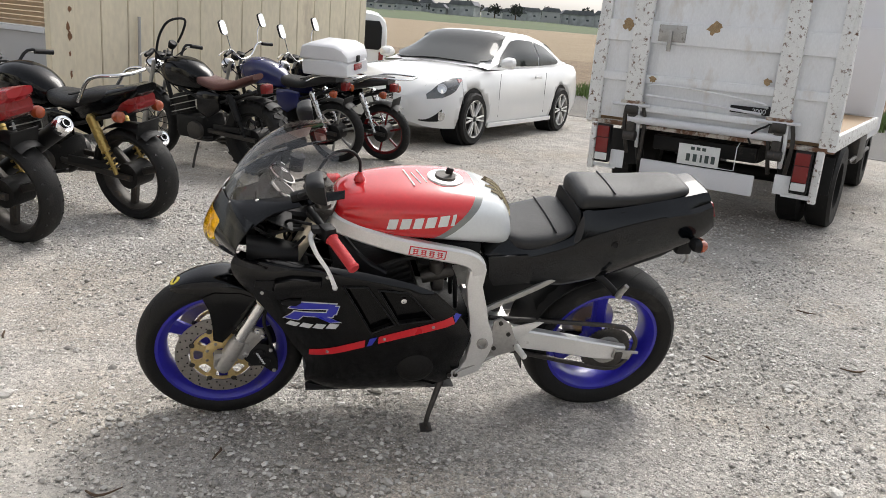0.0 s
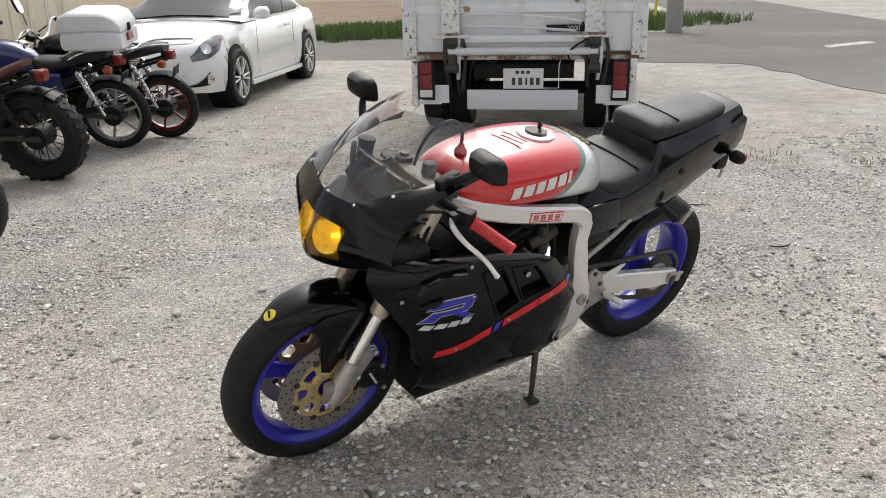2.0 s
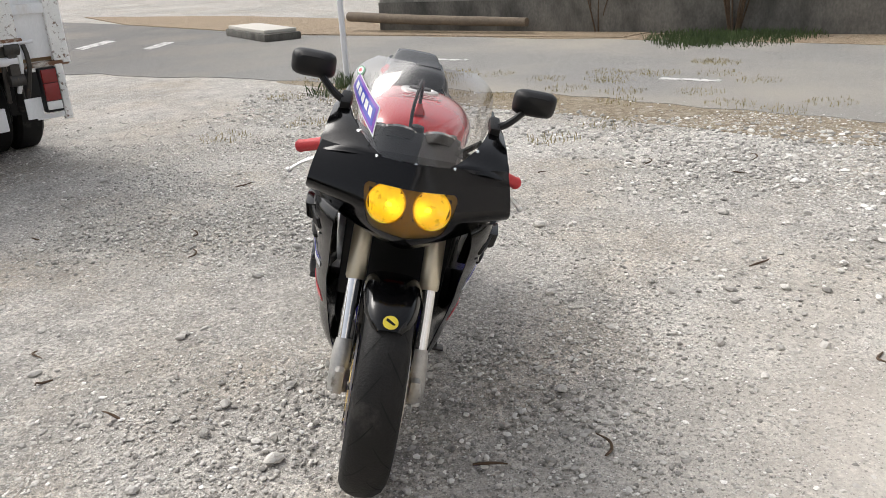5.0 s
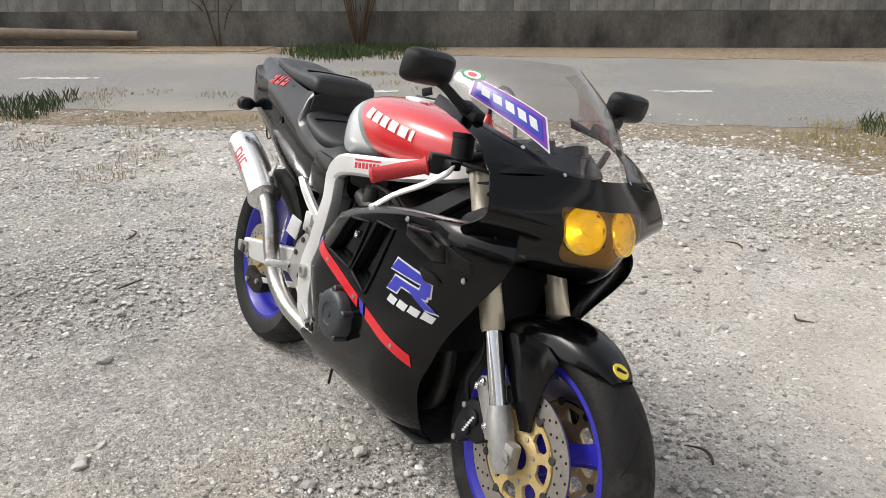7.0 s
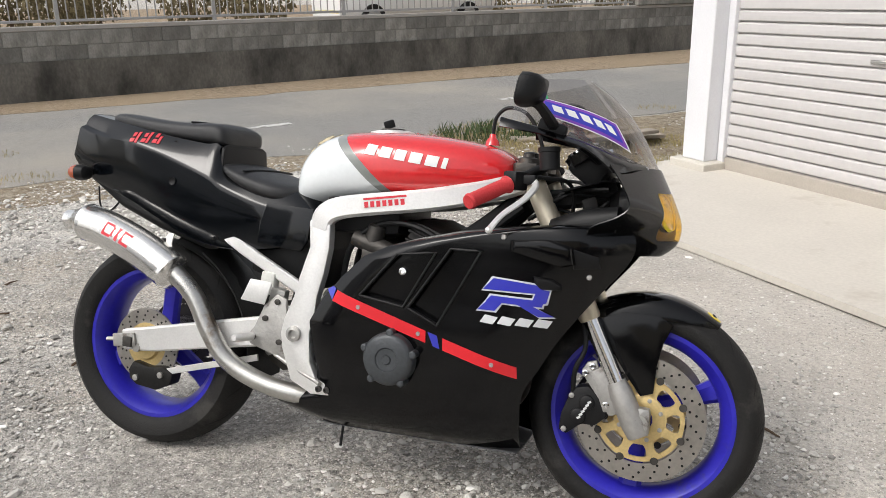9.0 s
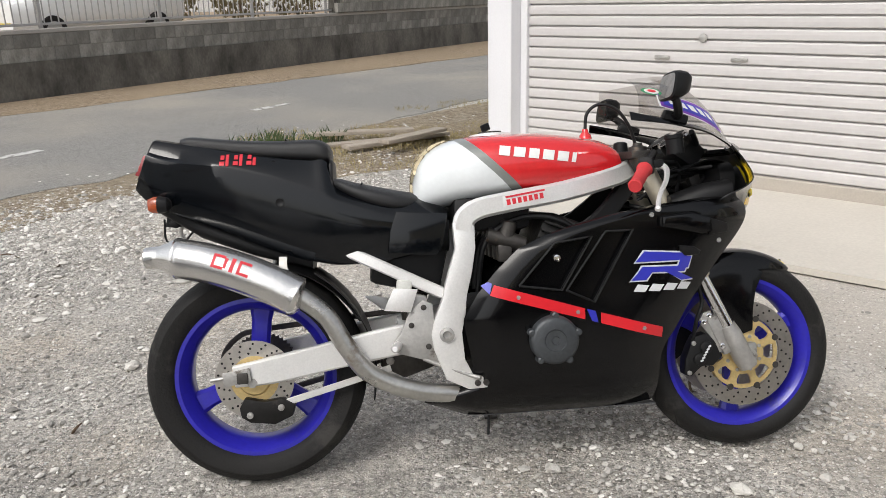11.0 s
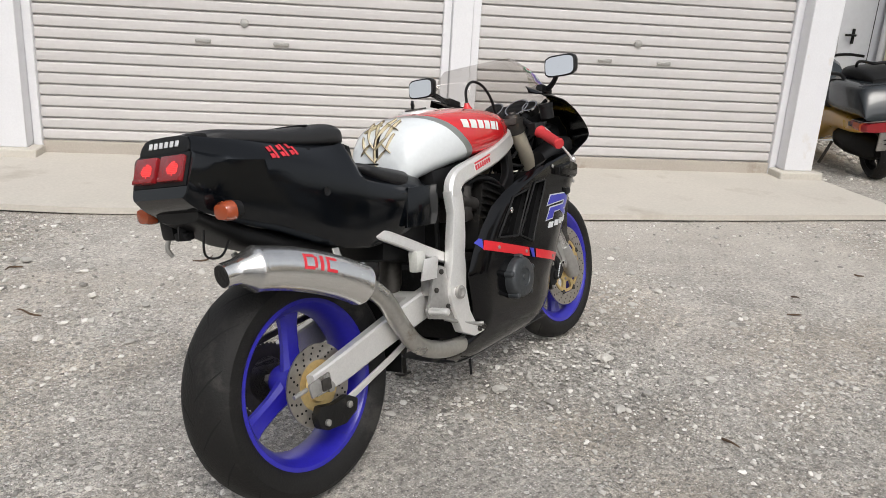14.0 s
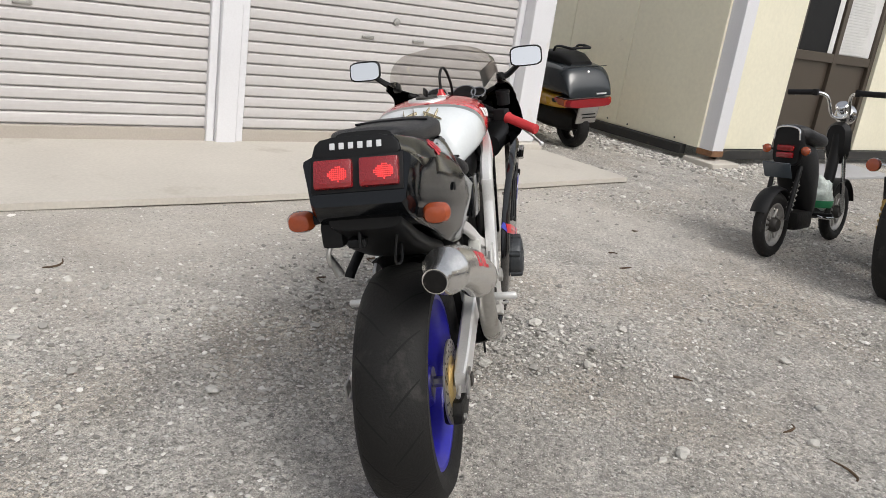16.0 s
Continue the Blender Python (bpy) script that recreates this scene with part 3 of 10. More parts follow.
def bars(widths, gap, height, slant=0.0):
    """Outlines of a row of plain bars, from u = 0 on, standing for lettering: lists of (u, v)."""
    out, u = [], 0.0
    for w in widths:
        out.append([(u, 0), (u + w, 0), (u + w + slant, height), (u + slant, height)])
        u += w + gap
    return out


def sheet_faces(polys, place, mat, name, parent, thick=0.0012, label=""):
    """Thin pieces laid on a curved skin: each outline is filled by a fan of quads placed by place(u, v)."""
    bm = bmesh.new()
    for poly in polys:
        n = 8
        a, b, c, d = [Vector((u, v, 0)) for u, v in poly]
        rows = []
        for i in range(n + 1):
            lo, hi = a.lerp(b, i / n), d.lerp(c, i / n)
            rows.append([place(*lo.lerp(hi, j / 3)[:2]) for j in range(4)])
        grid(rows, bm=bm)
    bmesh.ops.solidify(bm, geom=bm.faces[:], thickness=thick)
    return part(name, bm, mat, parent, label)


# ---- the setting ----
U = Vector((-0.735, 0.678, 0)).normalized()      # along the garage front
N = Vector((0.678, 0.735, 0)).normalized()       # out of the garage front
R_ALONG = Vector((-0.555, -0.832, 0))            # along the road by the wall
R_OUT = Vector((0.832, -0.555, 0))               # from the yard towards the wall


def flat(pts, z, step=0.0):
    bm = bmesh.new()
    bm.faces.new([bm.verts.new((x, y, z)) for x, y in pts])
    bmesh.ops.recalc_face_normals(bm, faces=bm.faces)
    if bm.faces[0].normal.z < 0:
        bmesh.ops.reverse_faces(bm, faces=bm.faces)
    low_ = bmesh.ops.extrude_face_region(bm, geom=bm.faces[:])
    top_ = [f for f in low_["geom"] if isinstance(f, bmesh.types.BMFace)]
    for v in {v for f in bm.faces if f not in top_ and abs(f.normal.z) > 0.5 for v in f.verts}:
        v.co.z = z - 0.035
    bmesh.ops.recalc_face_normals(bm, faces=bm.faces)
    return bm


def wavy(a, b, n, amp, seed):
    """Points from a to b with an uneven edge."""
    a, b = Vector(a), Vector(b)
    side = Vector((-(b - a).y, (b - a).x)).normalized()
    return [tuple(a.lerp(b, i / n) + side * amp * noise.noise((i * 0.7, seed, 0.3))) for i in range(n + 1)]


g = bmesh.new()
rows = []
edge = [-2500, -600, -150, -50, -25] + [-14 + 0.4 * i for i in range(71)] + [25, 50, 150, 600, 2500]
for x in edge:
    row = []
    for y in edge:
        near = max(0.0, 1 - math.hypot(x, y) / 4.8)
        row.append((x, y, 0.02 * near * (noise.noise((x * 0.9, y * 0.9, 0)) + 0.5 * noise.noise((x * 2.7, y * 2.7, 4)))))
    rows.append(row)
grid(rows, bm=g)
setting("ground", g, M_GRAVEL, "pale grey crushed-stone yard with dusty worn patches", True)

# road by the wall, joined by the road behind the truck
near_b = wavy((9.3, 6.2), (7.6, 2.7), 8, 0.25, 1) + wavy((7.4, 2.3), (5.6, -0.5), 8, 0.2, 2) + wavy((5.4, -0.8), (0.5, -6.9), 24, 0.22, 3) + wavy((0.2, -7.3), (-14, -27), 30, 0.2, 4)
far_b = [(-10.5, -28.2), (-4.75, -20.0), (-1.9, -16.4), (0.2, -13.9), (4.1, -9.4), (6.9, -6.0), (9.0, -3.4), (11.3, 0.0), (13.2, 3.0), (19.5, 9.0), (33, 24), (60, 60), (58, 62), (30, 28), (17.5, 14.0), (14.2, 11.9)]
far_a = [(10.2, 14.6), (6.6, 17.4), (-4, 27.5), (-30, 52), (-33, 49), (-8, 23.5), (2.0, 13.8), (6.3, 10.0)]
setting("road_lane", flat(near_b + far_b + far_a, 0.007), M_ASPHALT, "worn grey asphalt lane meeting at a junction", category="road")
setting("field", flat([(14.6, 12.6), (18, 15), (30, 29.5), (58, 64), (60, 70), (-60, 70), (-36, 58), (-4, 29), (6.8, 18.6), (10.4, 15.6)], 0.018), M_PLOUGH, "bare brown ploughed rice field", category="field")
# far fields on gently rising land
rise = lambda d: max(0.03, 0.02 * (d - 54))
setting("field_straw", grid([[(x * d, d, rise(d)) for x in (-2.5, -1, 0, 1, 2.5)] for d in (46, 55, 60, 80, 120, 165)]), M_SOIL, "straw-coloured fallow field", category="field")
setting("field_green", grid([[(x * d, d, rise(d) + 0.02) for x in (-2.5, -1, 0, 1, 2.5)] for d in (165, 250, 400, 900)]), M_FARGREEN, "far strip of green young crop", category="field")
setting("verge_wall", flat(wavy((12.3, 1.5), (9.0, -3.2), 10, 0.16, 6) + wavy((8.9, -3.4), (4.1, -9.3), 16, 0.16, 7) + wavy((4.0, -9.45), (-4.7, -19.9), 24, 0.16, 14) + wavy((-4.9, -20.1), (-11, -28.6), 14, 0.15, 8)
        + [(-9, -30.5), (2.2, -16.2), (9.3, -5.5), (13.2, 0.2)], 0.012), M_DIRT, "strip of brown dirt and dead leaves", category="verge")
setting("verge_corner", flat([(11.4, 0.2), (9.6, -2.6), (10.6, -3.6), (20, 6.0), (24, 12), (19, 8.6), (13.4, 3.2)], 0.024), M_DIRT, "brown earth bank with leaf litter", category="verge")
setting("verge_yard", flat(wavy((7.4, 2.0), (5.4, -0.9), 10, 0.12, 9) + wavy((5.3, -1.1), (0.1, -7.3), 24, 0.15, 10) + [(-1.3, -8.9), (-1.9, -8.3)]
        + wavy((-0.75, -6.0), (0.1, -4.4), 6, 0.12, 15) + wavy((0.2, -4.2), (2.4, -3.55), 12, 0.25, 11) + wavy((2.8, -2.7), (5.1, -0.1), 8, 0.15, 12) + wavy((5.3, 0.2), (7.0, 1.9), 5, 0.15, 13), 0.003), M_SANDY, "sandy dirt edge between yard and lane", category="verge")

# road paint
for k, (x, y, ln) in enumerate([(8.3, 0.05, 0.9), (5.6, -2.55, 0.62), (3.95, -5.2, 0.62), (2.1, -8.1, 0.62)]):
    d, w = R_ALONG * ln / 2, R_OUT * 0.06
    c = Vector((x, y, 0))
    tagged(ob_from("road_line", flat([(c + a * d + b * w)[:2] for a, b in ((1, 1), (1, -1), (-1, -1), (-1, 1))], 0.0105), M_LINE, None, "", False),
           "short worn white dash painted on the lane", "road line", "dashes on the lane", "structure")
for x, y, w, h in [(13.5, 7.0, 0.9, 0.16), (12.6, 5.4, 0.7, 0.12)]:
    setting("road_patch", flat([(x - w, y - h), (x + w * 0.7, y - h), (x + w, y + h), (x - w * 0.6, y + h)], 0.0105), M_LINE, "worn white paint patch on the junction", category="road line")

# concrete wall along the lane: mass, two courses of blocks, railing
WALL0, WLEN = Vector((13.0, 1.3, 0)), 34.0


def wallbox(size_along, thick, height, s, z0, bevel=0.0, off=0.0):
    bm = box((size_along, thick, height), (0, 0, 0), bevel, seg=1)
    c = WALL0 + R_ALONG * s + R_OUT * off
    ang = math.atan2(R_ALONG.y, R_ALONG.x)
    bmesh.ops.transform(bm, matrix=Matrix.Translation((c.x, c.y, z0 + height / 2)) @ Matrix.Rotation(ang, 4, "Z"), verts=bm.verts)
    return bm


road_wall = setting("wall_road", wallbox(WLEN, 0.30, 0.52, WLEN / 2, 0, off=0.15), M_WALLCONC, "dark water-stained concrete retaining wall with block courses", category="wall")
block_mesh = None
for c in range(2):
    for i in range(int(WLEN / 0.4) - 1):
        if block_mesh is None:
            b = box((0.3975, 0.15, 0.188), (0, 0, 0), 0.004, seg=1)
            block = part("block", b, M_BLOCK, road_wall, smooth=False)
            block_mesh = block.data
        else:
            block = new("block", block_mesh)
            block.parent = road_wall
        p = WALL0 + R_ALONG * (0.2 + 0.2 * (c % 2) + 0.4 * i) + R_OUT * (0.11 + 0.006 * noise.noise((i, c, 0)))
        block.matrix_basis = Matrix.Translation((p.x, p.y, 0.52 + 0.094 + 0.19 * c)) @ Matrix.Rotation(math.atan2(R_ALONG.y, R_ALONG.x), 4, "Z")
part("coping", wallbox(WLEN, 0.2, 0.06, WLEN / 2, 0.90, 0.008, off=0.13), M_POLE, road_wall, "pale weathered concrete coping", False)

rail_len = 17.0
fence = thing("fence", "dull grey metal railing on top of the wall", "fence")
frot = Matrix.Rotation(math.atan2(R_ALONG.y, R_ALONG.x), 4, "Z")


def on_wall(s, z, off=0.13):
    return Matrix.Translation(WALL0 + R_ALONG * s + R_OUT * off + Vector((0, 0, z))) @ frot


for z in (1.02, 1.62):
    r = part("rail", box((rail_len, 0.035, 0.035), bevel=0.005, seg=1), M_GALV, fence)
    r.matrix_basis = on_wall(3.0 + rail_len / 2, z)
bal = part("baluster", box((0.016, 0.016, 0.6), bevel=0.003, seg=1), M_GALV, fence)
bal.matrix_basis = on_wall(3.1, 1.32)
for i in range(1, int(rail_len / 0.115)):
    o = new("baluster", bal.data)
    o.parent, o.matrix_basis = fence, on_wall(3.1 + 0.115 * i, 1.32)
for i in range(9):
    o = part("post", box((0.05, 0.05, 0.76), bevel=0.005, seg=1), M_GALV, fence) if i == 0 else new("post", post0.data)
    post0 = o if i == 0 else post0
    o.parent, o.matrix_basis = fence, on_wall(3.0 + i * 2.1, 1.3)
# taller block wall further along the lane
tall = setting("wall_tall", wallbox(13.0, 0.16, 1.6, 20.0 + 6.5, 0.94, off=0.14), M_WALLCONC, "taller grey block wall stained by rain", category="wall")
for c in range(8):
    for i in range(16):
        o = new("block", block_mesh)
        o.parent = tall
        p = WALL0 + R_ALONG * (20.2 + 0.2 * (c % 2) + 0.4 * i) + R_OUT * 0.05
        o.matrix_basis = Matrix.Translation((p.x, p.y, 1.06 + 0.19 * c)) @ frot

# garage with two roller shutters
G0 = Vector((-0.30, -4.52, 0))     # outer corner of the first column


def gm(s, out=0.0, z=0.0):
    """A pose on the garage front: s metres along it, out metres in front of it."""
    return Matrix.Translation(G0 + U * s + N * out + Vector((0, 0, z))) @ Matrix.Rotation(math.atan2(U.y, U.x), 4, "Z")


def gbox(s0, s1, o0, o1, z0, z1, bevel=0.006):
    bm = box((s1 - s0, o1 - o0, z1 - z0), (0, 0, 0), bevel, seg=1)
    bmesh.ops.transform(bm, matrix=gm((s0 + s1) / 2, (o0 + o1) / 2, (z0 + z1) / 2), verts=bm.verts)
    return bm


garage = thing("garage", "white steel garage with two closed roller shutters", "garage", kind="structure")
part("column", gbox(0.10, 0.33, -0.12, 0.10, 0.10, 3.0), M_WHITE, garage, "white painted steel column")
part("column", gbox(3.25, 3.40, -0.10, 0.02, 0.0, 3.0), M_WHITE, garage)
part("column", gbox(5.95, 6.19, -0.12, 0.10, 0.10, 3.0), M_WHITE, garage)
part("footing", gbox(0.04, 0.40, -0.18, 0.17, 0.0, 0.10, 0.01), M_CONCRETE, garage, "concrete column footing")
part("footing", gbox(5.89, 6.25, -0.18, 0.17, 0.0, 0.10, 0.01), M_CONCRETE, garage)
part("header", gbox(-0.1, 6.27, -0.12, 0.12, 2.72, 3.1), M_WHITE, garage)
part("side_wall", gbox(6.05, 6.13, -5.0, -0.121, 0.05, 3.0), M_GREYWALL, garage, "pale grey metal side wall")
part("side_wall", gbox(0.04, 0.12, -5.0, -0.121, 0.05, 3.0), M_GREYWALL, garage)
part("roof", gbox(-0.1, 6.27, -5.1, 0.2, 3.11, 3.2), M_GREYWALL, garage)


def shutter(s0, s1, name):
    """Roller shutter: curved slats, guides, bottom bar, flush handles."""
    sh = setting(name, gbox(s0, s1, -0.12, -0.076, 0.05, 2.72), M_SHUTTER, "closed off-white roller shutter with horizontal slats", category="shutter")
    w, pitch = s1 - s0, 0.0775
    prof = [(0.0, 0.0), (0.002, 0.016), (0.0095, 0.016), (0.0115, -0.006), (0.016, -0.0105), (0.045, -0.012), (0.068, -0.0105), (0.073, -0.007), (0.0775, 0.0)]
    bm = grid([[(-w / 2, o, z) for z, o in prof], [(w / 2, o, z) for z, o in prof]])
    for f in bm.faces:
        if f.normal.y > 0:
            f.normal_flip()
    me = ob_from("slat", bm, M_SHUTTER, sh, smooth=False)
    for i in range(33):
        o = me if i == 0 else new("slat", me.data)
        o.parent, o.matrix_basis = sh, gm((s0 + s1) / 2, -0.057, 0.13 + pitch * i)
    part("bottom_bar", gbox(s0, s1, -0.07, -0.03, 0.012, 0.13), M_SHUTBAR, sh, "brownish aluminium bottom bar")
    for a, b in ((s0 - 0.05, s0 + 0.012), (s1 - 0.012, s1 + 0.05)):
        part("guide_rail", gbox(a, b, -0.07, -0.015, 0.0, 2.72), M_WHITE, sh)
    for s in (0.40, 0.59):
        part("pull", gbox(s0 + w * s - 0.055, s0 + w * s + 0.055, -0.045, -0.028, 0.855, 0.88), M_CAST, sh, "flush metal pull")
    lk = lathe([(0, 0.03), (0.01, 0.028), (0.014, 0.012)], axis=(0, -1, 0), n=16)
    bmesh.ops.transform(lk, matrix=gm(s0 + w * 0.5, -0.042, 1.0) @ Matrix.Rotation(radians(0), 4, "X"), verts=lk.verts)
    part("lock", lk, M_CAST, sh, "round metal lock")


shutter(0.38, 3.20, "shutter_door_1")
shutter(3.45, 5.90, "shutter_door_2")
slab = bmesh.new()
sp = [gm(q, o).translation for q, o in ((0.02, 0.2), (0.20, 0.63), (0.34, 1.05), (0.50, 1.36), (1.0, 1.41), (3.0, 1.38), (5.0, 1.28), (6.30, 1.17), (6.24, 0.0), (6.24, -0.2), (-0.05, -0.2), (-0.05, 0.2))]
slab = flat([p[:2] for p in sp], 0.045)
setting("pavement_slab", slab, M_CONCRETE, "pale concrete apron before the garage", category="pavement")

# prefab office beside the garage: corner at C0, one side along -N, one along U
C0 = Vector((-5.86, 1.33, 0))


def xm(d, s, out, z):
    """A pose on a wall that runs from C0 along d."""
    o = Vector((d.y, -d.x, 0)) if d is U else Vector((-d.y, d.x, 0))
    return Matrix.Translation(C0 + d * s + o * 0 + Vector((0, 0, z))) @ Matrix.Rotation(math.atan2(d.y, d.x), 4, "Z")


def xbox(d, s0, s1, t0, t1, z0, z1, bevel=0.004):
    bm = box((s1 - s0, t1 - t0, z1 - z0), (0, 0, 0), bevel, seg=1)
    bmesh.ops.transform(bm, matrix=xm(d, (s0 + s1) / 2, 0, (z0 + z1) / 2) @ Matrix.Translation((0, (t0 + t1) / 2, 0)), verts=bm.verts)
    return bm


NB = -N
office = thing("prefab_office", "cream steel prefab office with brown sliding doors", "building", kind="structure")
part("corner_post", xbox(U, -0.02, 0.16, -0.16, 0.02, 0.12, 2.7), M_WHITE, office, "white corner post with rust at its foot")
part("post_foot", xbox(U, -0.025, 0.165, -0.165, 0.025, 0.10, 0.16), M_RUST, office, "rusted post foot")
part("foot_block", xbox(U, -0.12, 0.30, -0.28, 0.10, 0.0, 0.06, 0.01), M_CONCRETE, office, "flat concrete foot block")
for a, b in ((0.0, 1.117), (1.123, 2.037), (2.043, 2.38)):
    part("wall_panel", xbox(NB, a, b, 0.0, 0.05, 0.16, 2.65), M_CREAM, office, smooth=False)
for s_, z in ((0.30, 0.20), (0.95, 0.20), (1.25, 0.21), (1.9, 0.2), (0.6, 2.3), (1.5, 2.3)):
    part("rivet", lathe([(0, 0.012), (0.004, 0.008)], C0 + NB * s_ - U * 0.05 + Vector((0, 0, z)), -U, 8), M_DKMETAL, office)
for s_, z in ((0.30, 0.20), (1.0, 0.2)):
    part("rivet", lathe([(0, 0.012), (0.004, 0.008)], C0 + U * s_ + N * 0.05 + Vector((0, 0, z)), N, 8), M_DKMETAL, office)
part("base_beam", xbox(NB, 0.16, 3.9, 0.015, 0.1, 0.06, 0.155), M_BASEBEAM, office, "dark base beam")
part("base_beam", xbox(U, 0.16, 6.0, -0.1, -0.015, 0.06, 0.155), M_BASEBEAM, office)
part("wall_panel", xbox(U, 0.17, 1.16, -0.05, 0.0, 0.16, 2.65), M_CREAM, office, smooth=False)
part("roof", xbox(U, -0.1, 6.2, -0.12, 4.2, 2.71, 2.85), M_GREYWALL, office)
door = part("sliding_door", xbox(U, 1.17, 2.86, 0.03, 0.06, 0.16, 2.2), M_BROWN, office, "brown aluminium sliding door")
for a in (1.17, 1.98, 2.78):
    part("stile", xbox(U, a, a + 0.08, -0.012, 0.035, 0.16, 2.2), M_BROWN, door)
for z in (0.16, 1.13, 2.1):
    part("rail", xbox(U, 1.25, 2.78, -0.008, 0.033, z, z + 0.1), M_BROWN, door)
M_BLIND = material("blind_pane", (0.72, 0.72, 0.70), 0.4, var=0.1, scale=9)
pane = part("pane", xbox(U, 1.25, 1.98, 0.020, 0.028, 1.23, 2.1), M_MATT, door, "dark pane")
part("bare_strip", xbox(U, 1.86, 1.96, 0.012, 0.016, 1.23, 2.1), M_BLIND, pane)
pane = part("pane", xbox(U, 2.06, 2.78, 0.020, 0.028, 1.23, 2.1), M_BLIND, door, "pane with a white slatted blind")
for k in range(28):
    part("blind_slat", xbox(U, 2.07, 2.62, 0.012, 0.018, 1.24 + 0.0305 * k, 1.262 + 0.0305 * k, 0.002), M_BLIND, pane)
part("wall_panel", xbox(U, 2.87, 4.6, -0.05, 0.0, 0.16, 2.65), M_CREAM, office, smooth=False)
part("wall_panel", xbox(U, 1.17, 2.86, -0.05, 0.0, 2.21, 2.65), M_CREAM, office, smooth=False)
part("step_plate", xbox(U, 1.1, 2.6, -0.75, -0.18, 0.0, 0.03), M_GREYWALL, office, "grey sheet lying before the door")
# grey wall that closes the gap between garage and office
gap = setting("wall_back", xbox(U, -2.0, 0.02, 2.55, 2.62, 0.0, 2.7), M_PALEWALL, "pale grey metal wall with a side door")
hnd = part("door_handle", box((0.03, 0.012, 0.15), (0, 0, 0), 0.004), M_MATT, gap, "black lever door handle")
hnd.matrix_basis = xm(U, -0.33, 0, 1.09) @ Matrix.Translation((0, 2.54, 0))
lev = part("lever", box((0.12, 0.02, 0.022), (-0.05, -0.035, 0.01), 0.006), M_MATT, hnd)
part("door_gap", xbox(U, -0.12, -0.113, 2.546, 2.552, 0.03, 2.05, 0.001), M_MATT, gap)
part("drain_pipe", rod(C0 + NB * 2.46 - U * 0.03, C0 + NB * 2.46 - U * 0.03 + Vector((0, 0, 2.7)), 0.04, n=16), M_WHITE, gap, "white plastic drain pipe")

# small white van parked far behind the shed, seen from the rear: x to its right, y forward
van = thing("van", "white van with dark rear window parked behind the shed", "van", Matrix.Translation((0.27, 13.1, 0)) @ Matrix.Rotation(radians(-3), 4, "Z"))
vb = part("body", loft([(0.0, 0.70, 1.40, 0.28), (0.05, 0.735, 1.54, 0.24), (0.3, 0.74, 1.57, 0.22), (2.3, 0.74, 1.57, 0.22), (2.75, 0.73, 1.15, 0.22), (3.3, 0.68, 0.85, 0.26)], 36, 5.0, steps=2), M_CARWHITE, van, "white steel van body")
vb.matrix_basis = Matrix.Rotation(radians(90), 4, "Z")
part("rear_window", loft([(-0.63, 0.02, 1.30, 0.92), (-0.58, 0.03, 1.41, 0.88), (0.58, 0.03, 1.41, 0.88), (0.63, 0.02, 1.30, 0.92)], 24, 7), M_MATT, van, "dark rear window").matrix_basis = Matrix.Translation((0, -0.012, 0))
wp = part("rear_wiper", rod((0.02, -0.055, 0.90), (0.34, -0.055, 0.97), 0.010), M_MATT, van)
for s in (-1, 1):
    part("tail_lamp", box((0.09, 0.05, 0.30), (0.63 * s, -0.005, 0.70), 0.015), M_DULLRED, van, "red tail lamp")
    for y in (0.5, 2.6):
        part("wheel", lathe([(-0.08, 0.15), (-0.085, 0.24), (-0.06, 0.27), (0.06, 0.27), (0.085, 0.24), (0.08, 0.15), (0.06, 0.0)], (0.66 * s, y, 0.27), (1, 0, 0), 28), M_RUBBER, van, "black tyre")
part("bumper", box((1.42, 0.12, 0.20), (0, -0.02, 0.36), 0.04), M_CARWHITE, van, "white bumper")

# weathered shed behind the row of motorcycles
S0 = Vector((-2.72, 5.47, 0))
shed = thing("shed", "weathered cream ribbed-steel shed wall", "building", kind="structure")


def sbox(s0, s1, t0, t1, z0, z1, bevel=0.004):
    bm = box((s1 - s0, t1 - t0, z1 - z0), (0, 0, 0), bevel, seg=1)
    bmesh.ops.transform(bm, matrix=Matrix.Translation(S0 + N * ((s0 + s1) / 2) + U * ((t0 + t1) / 2) + Vector((0, 0, (z0 + z1) / 2)))
                        @ Matrix.Rotation(math.atan2(N.y, N.x), 4, "Z"), verts=bm.verts)
    return bm


part("corner_post", sbox(-0.152, 0.093, -0.03, 0.06, 0.05, 2.7), M_CREAM2, shed, "cream corner post with rust spots")
for i in range(15):
    a = 0.097 + i * 0.303
    part("wall_panel", sbox(a, min(a + 0.297, 4.47), 0.0, 0.05, 0.1, 2.65, 0.008), M_CREAM2, shed, smooth=False)
part("backing", sbox(-0.08, 4.47, 0.061, 0.09, 0.1, 2.65), M_BASEBEAM, shed)
part("end_wall", sbox(4.39, 4.47, 0.1, 2.4, 0.1, 2.65), M_CREAM2, shed)
part("roof", sbox(-0.4, 4.6, -0.1, 4.2, 2.71, 2.85), M_GREYWALL, shed)
part("downpipe", rod(S0 + N * 0.802 - U * 0.035 + Vector((0, 0, 0.3)), S0 + N * 0.802 - U * 0.035 + Vector((0, 0, 1.26)), 0.016), M_GALV, shed, "thin grey pipe")
rs = random.Random(4)
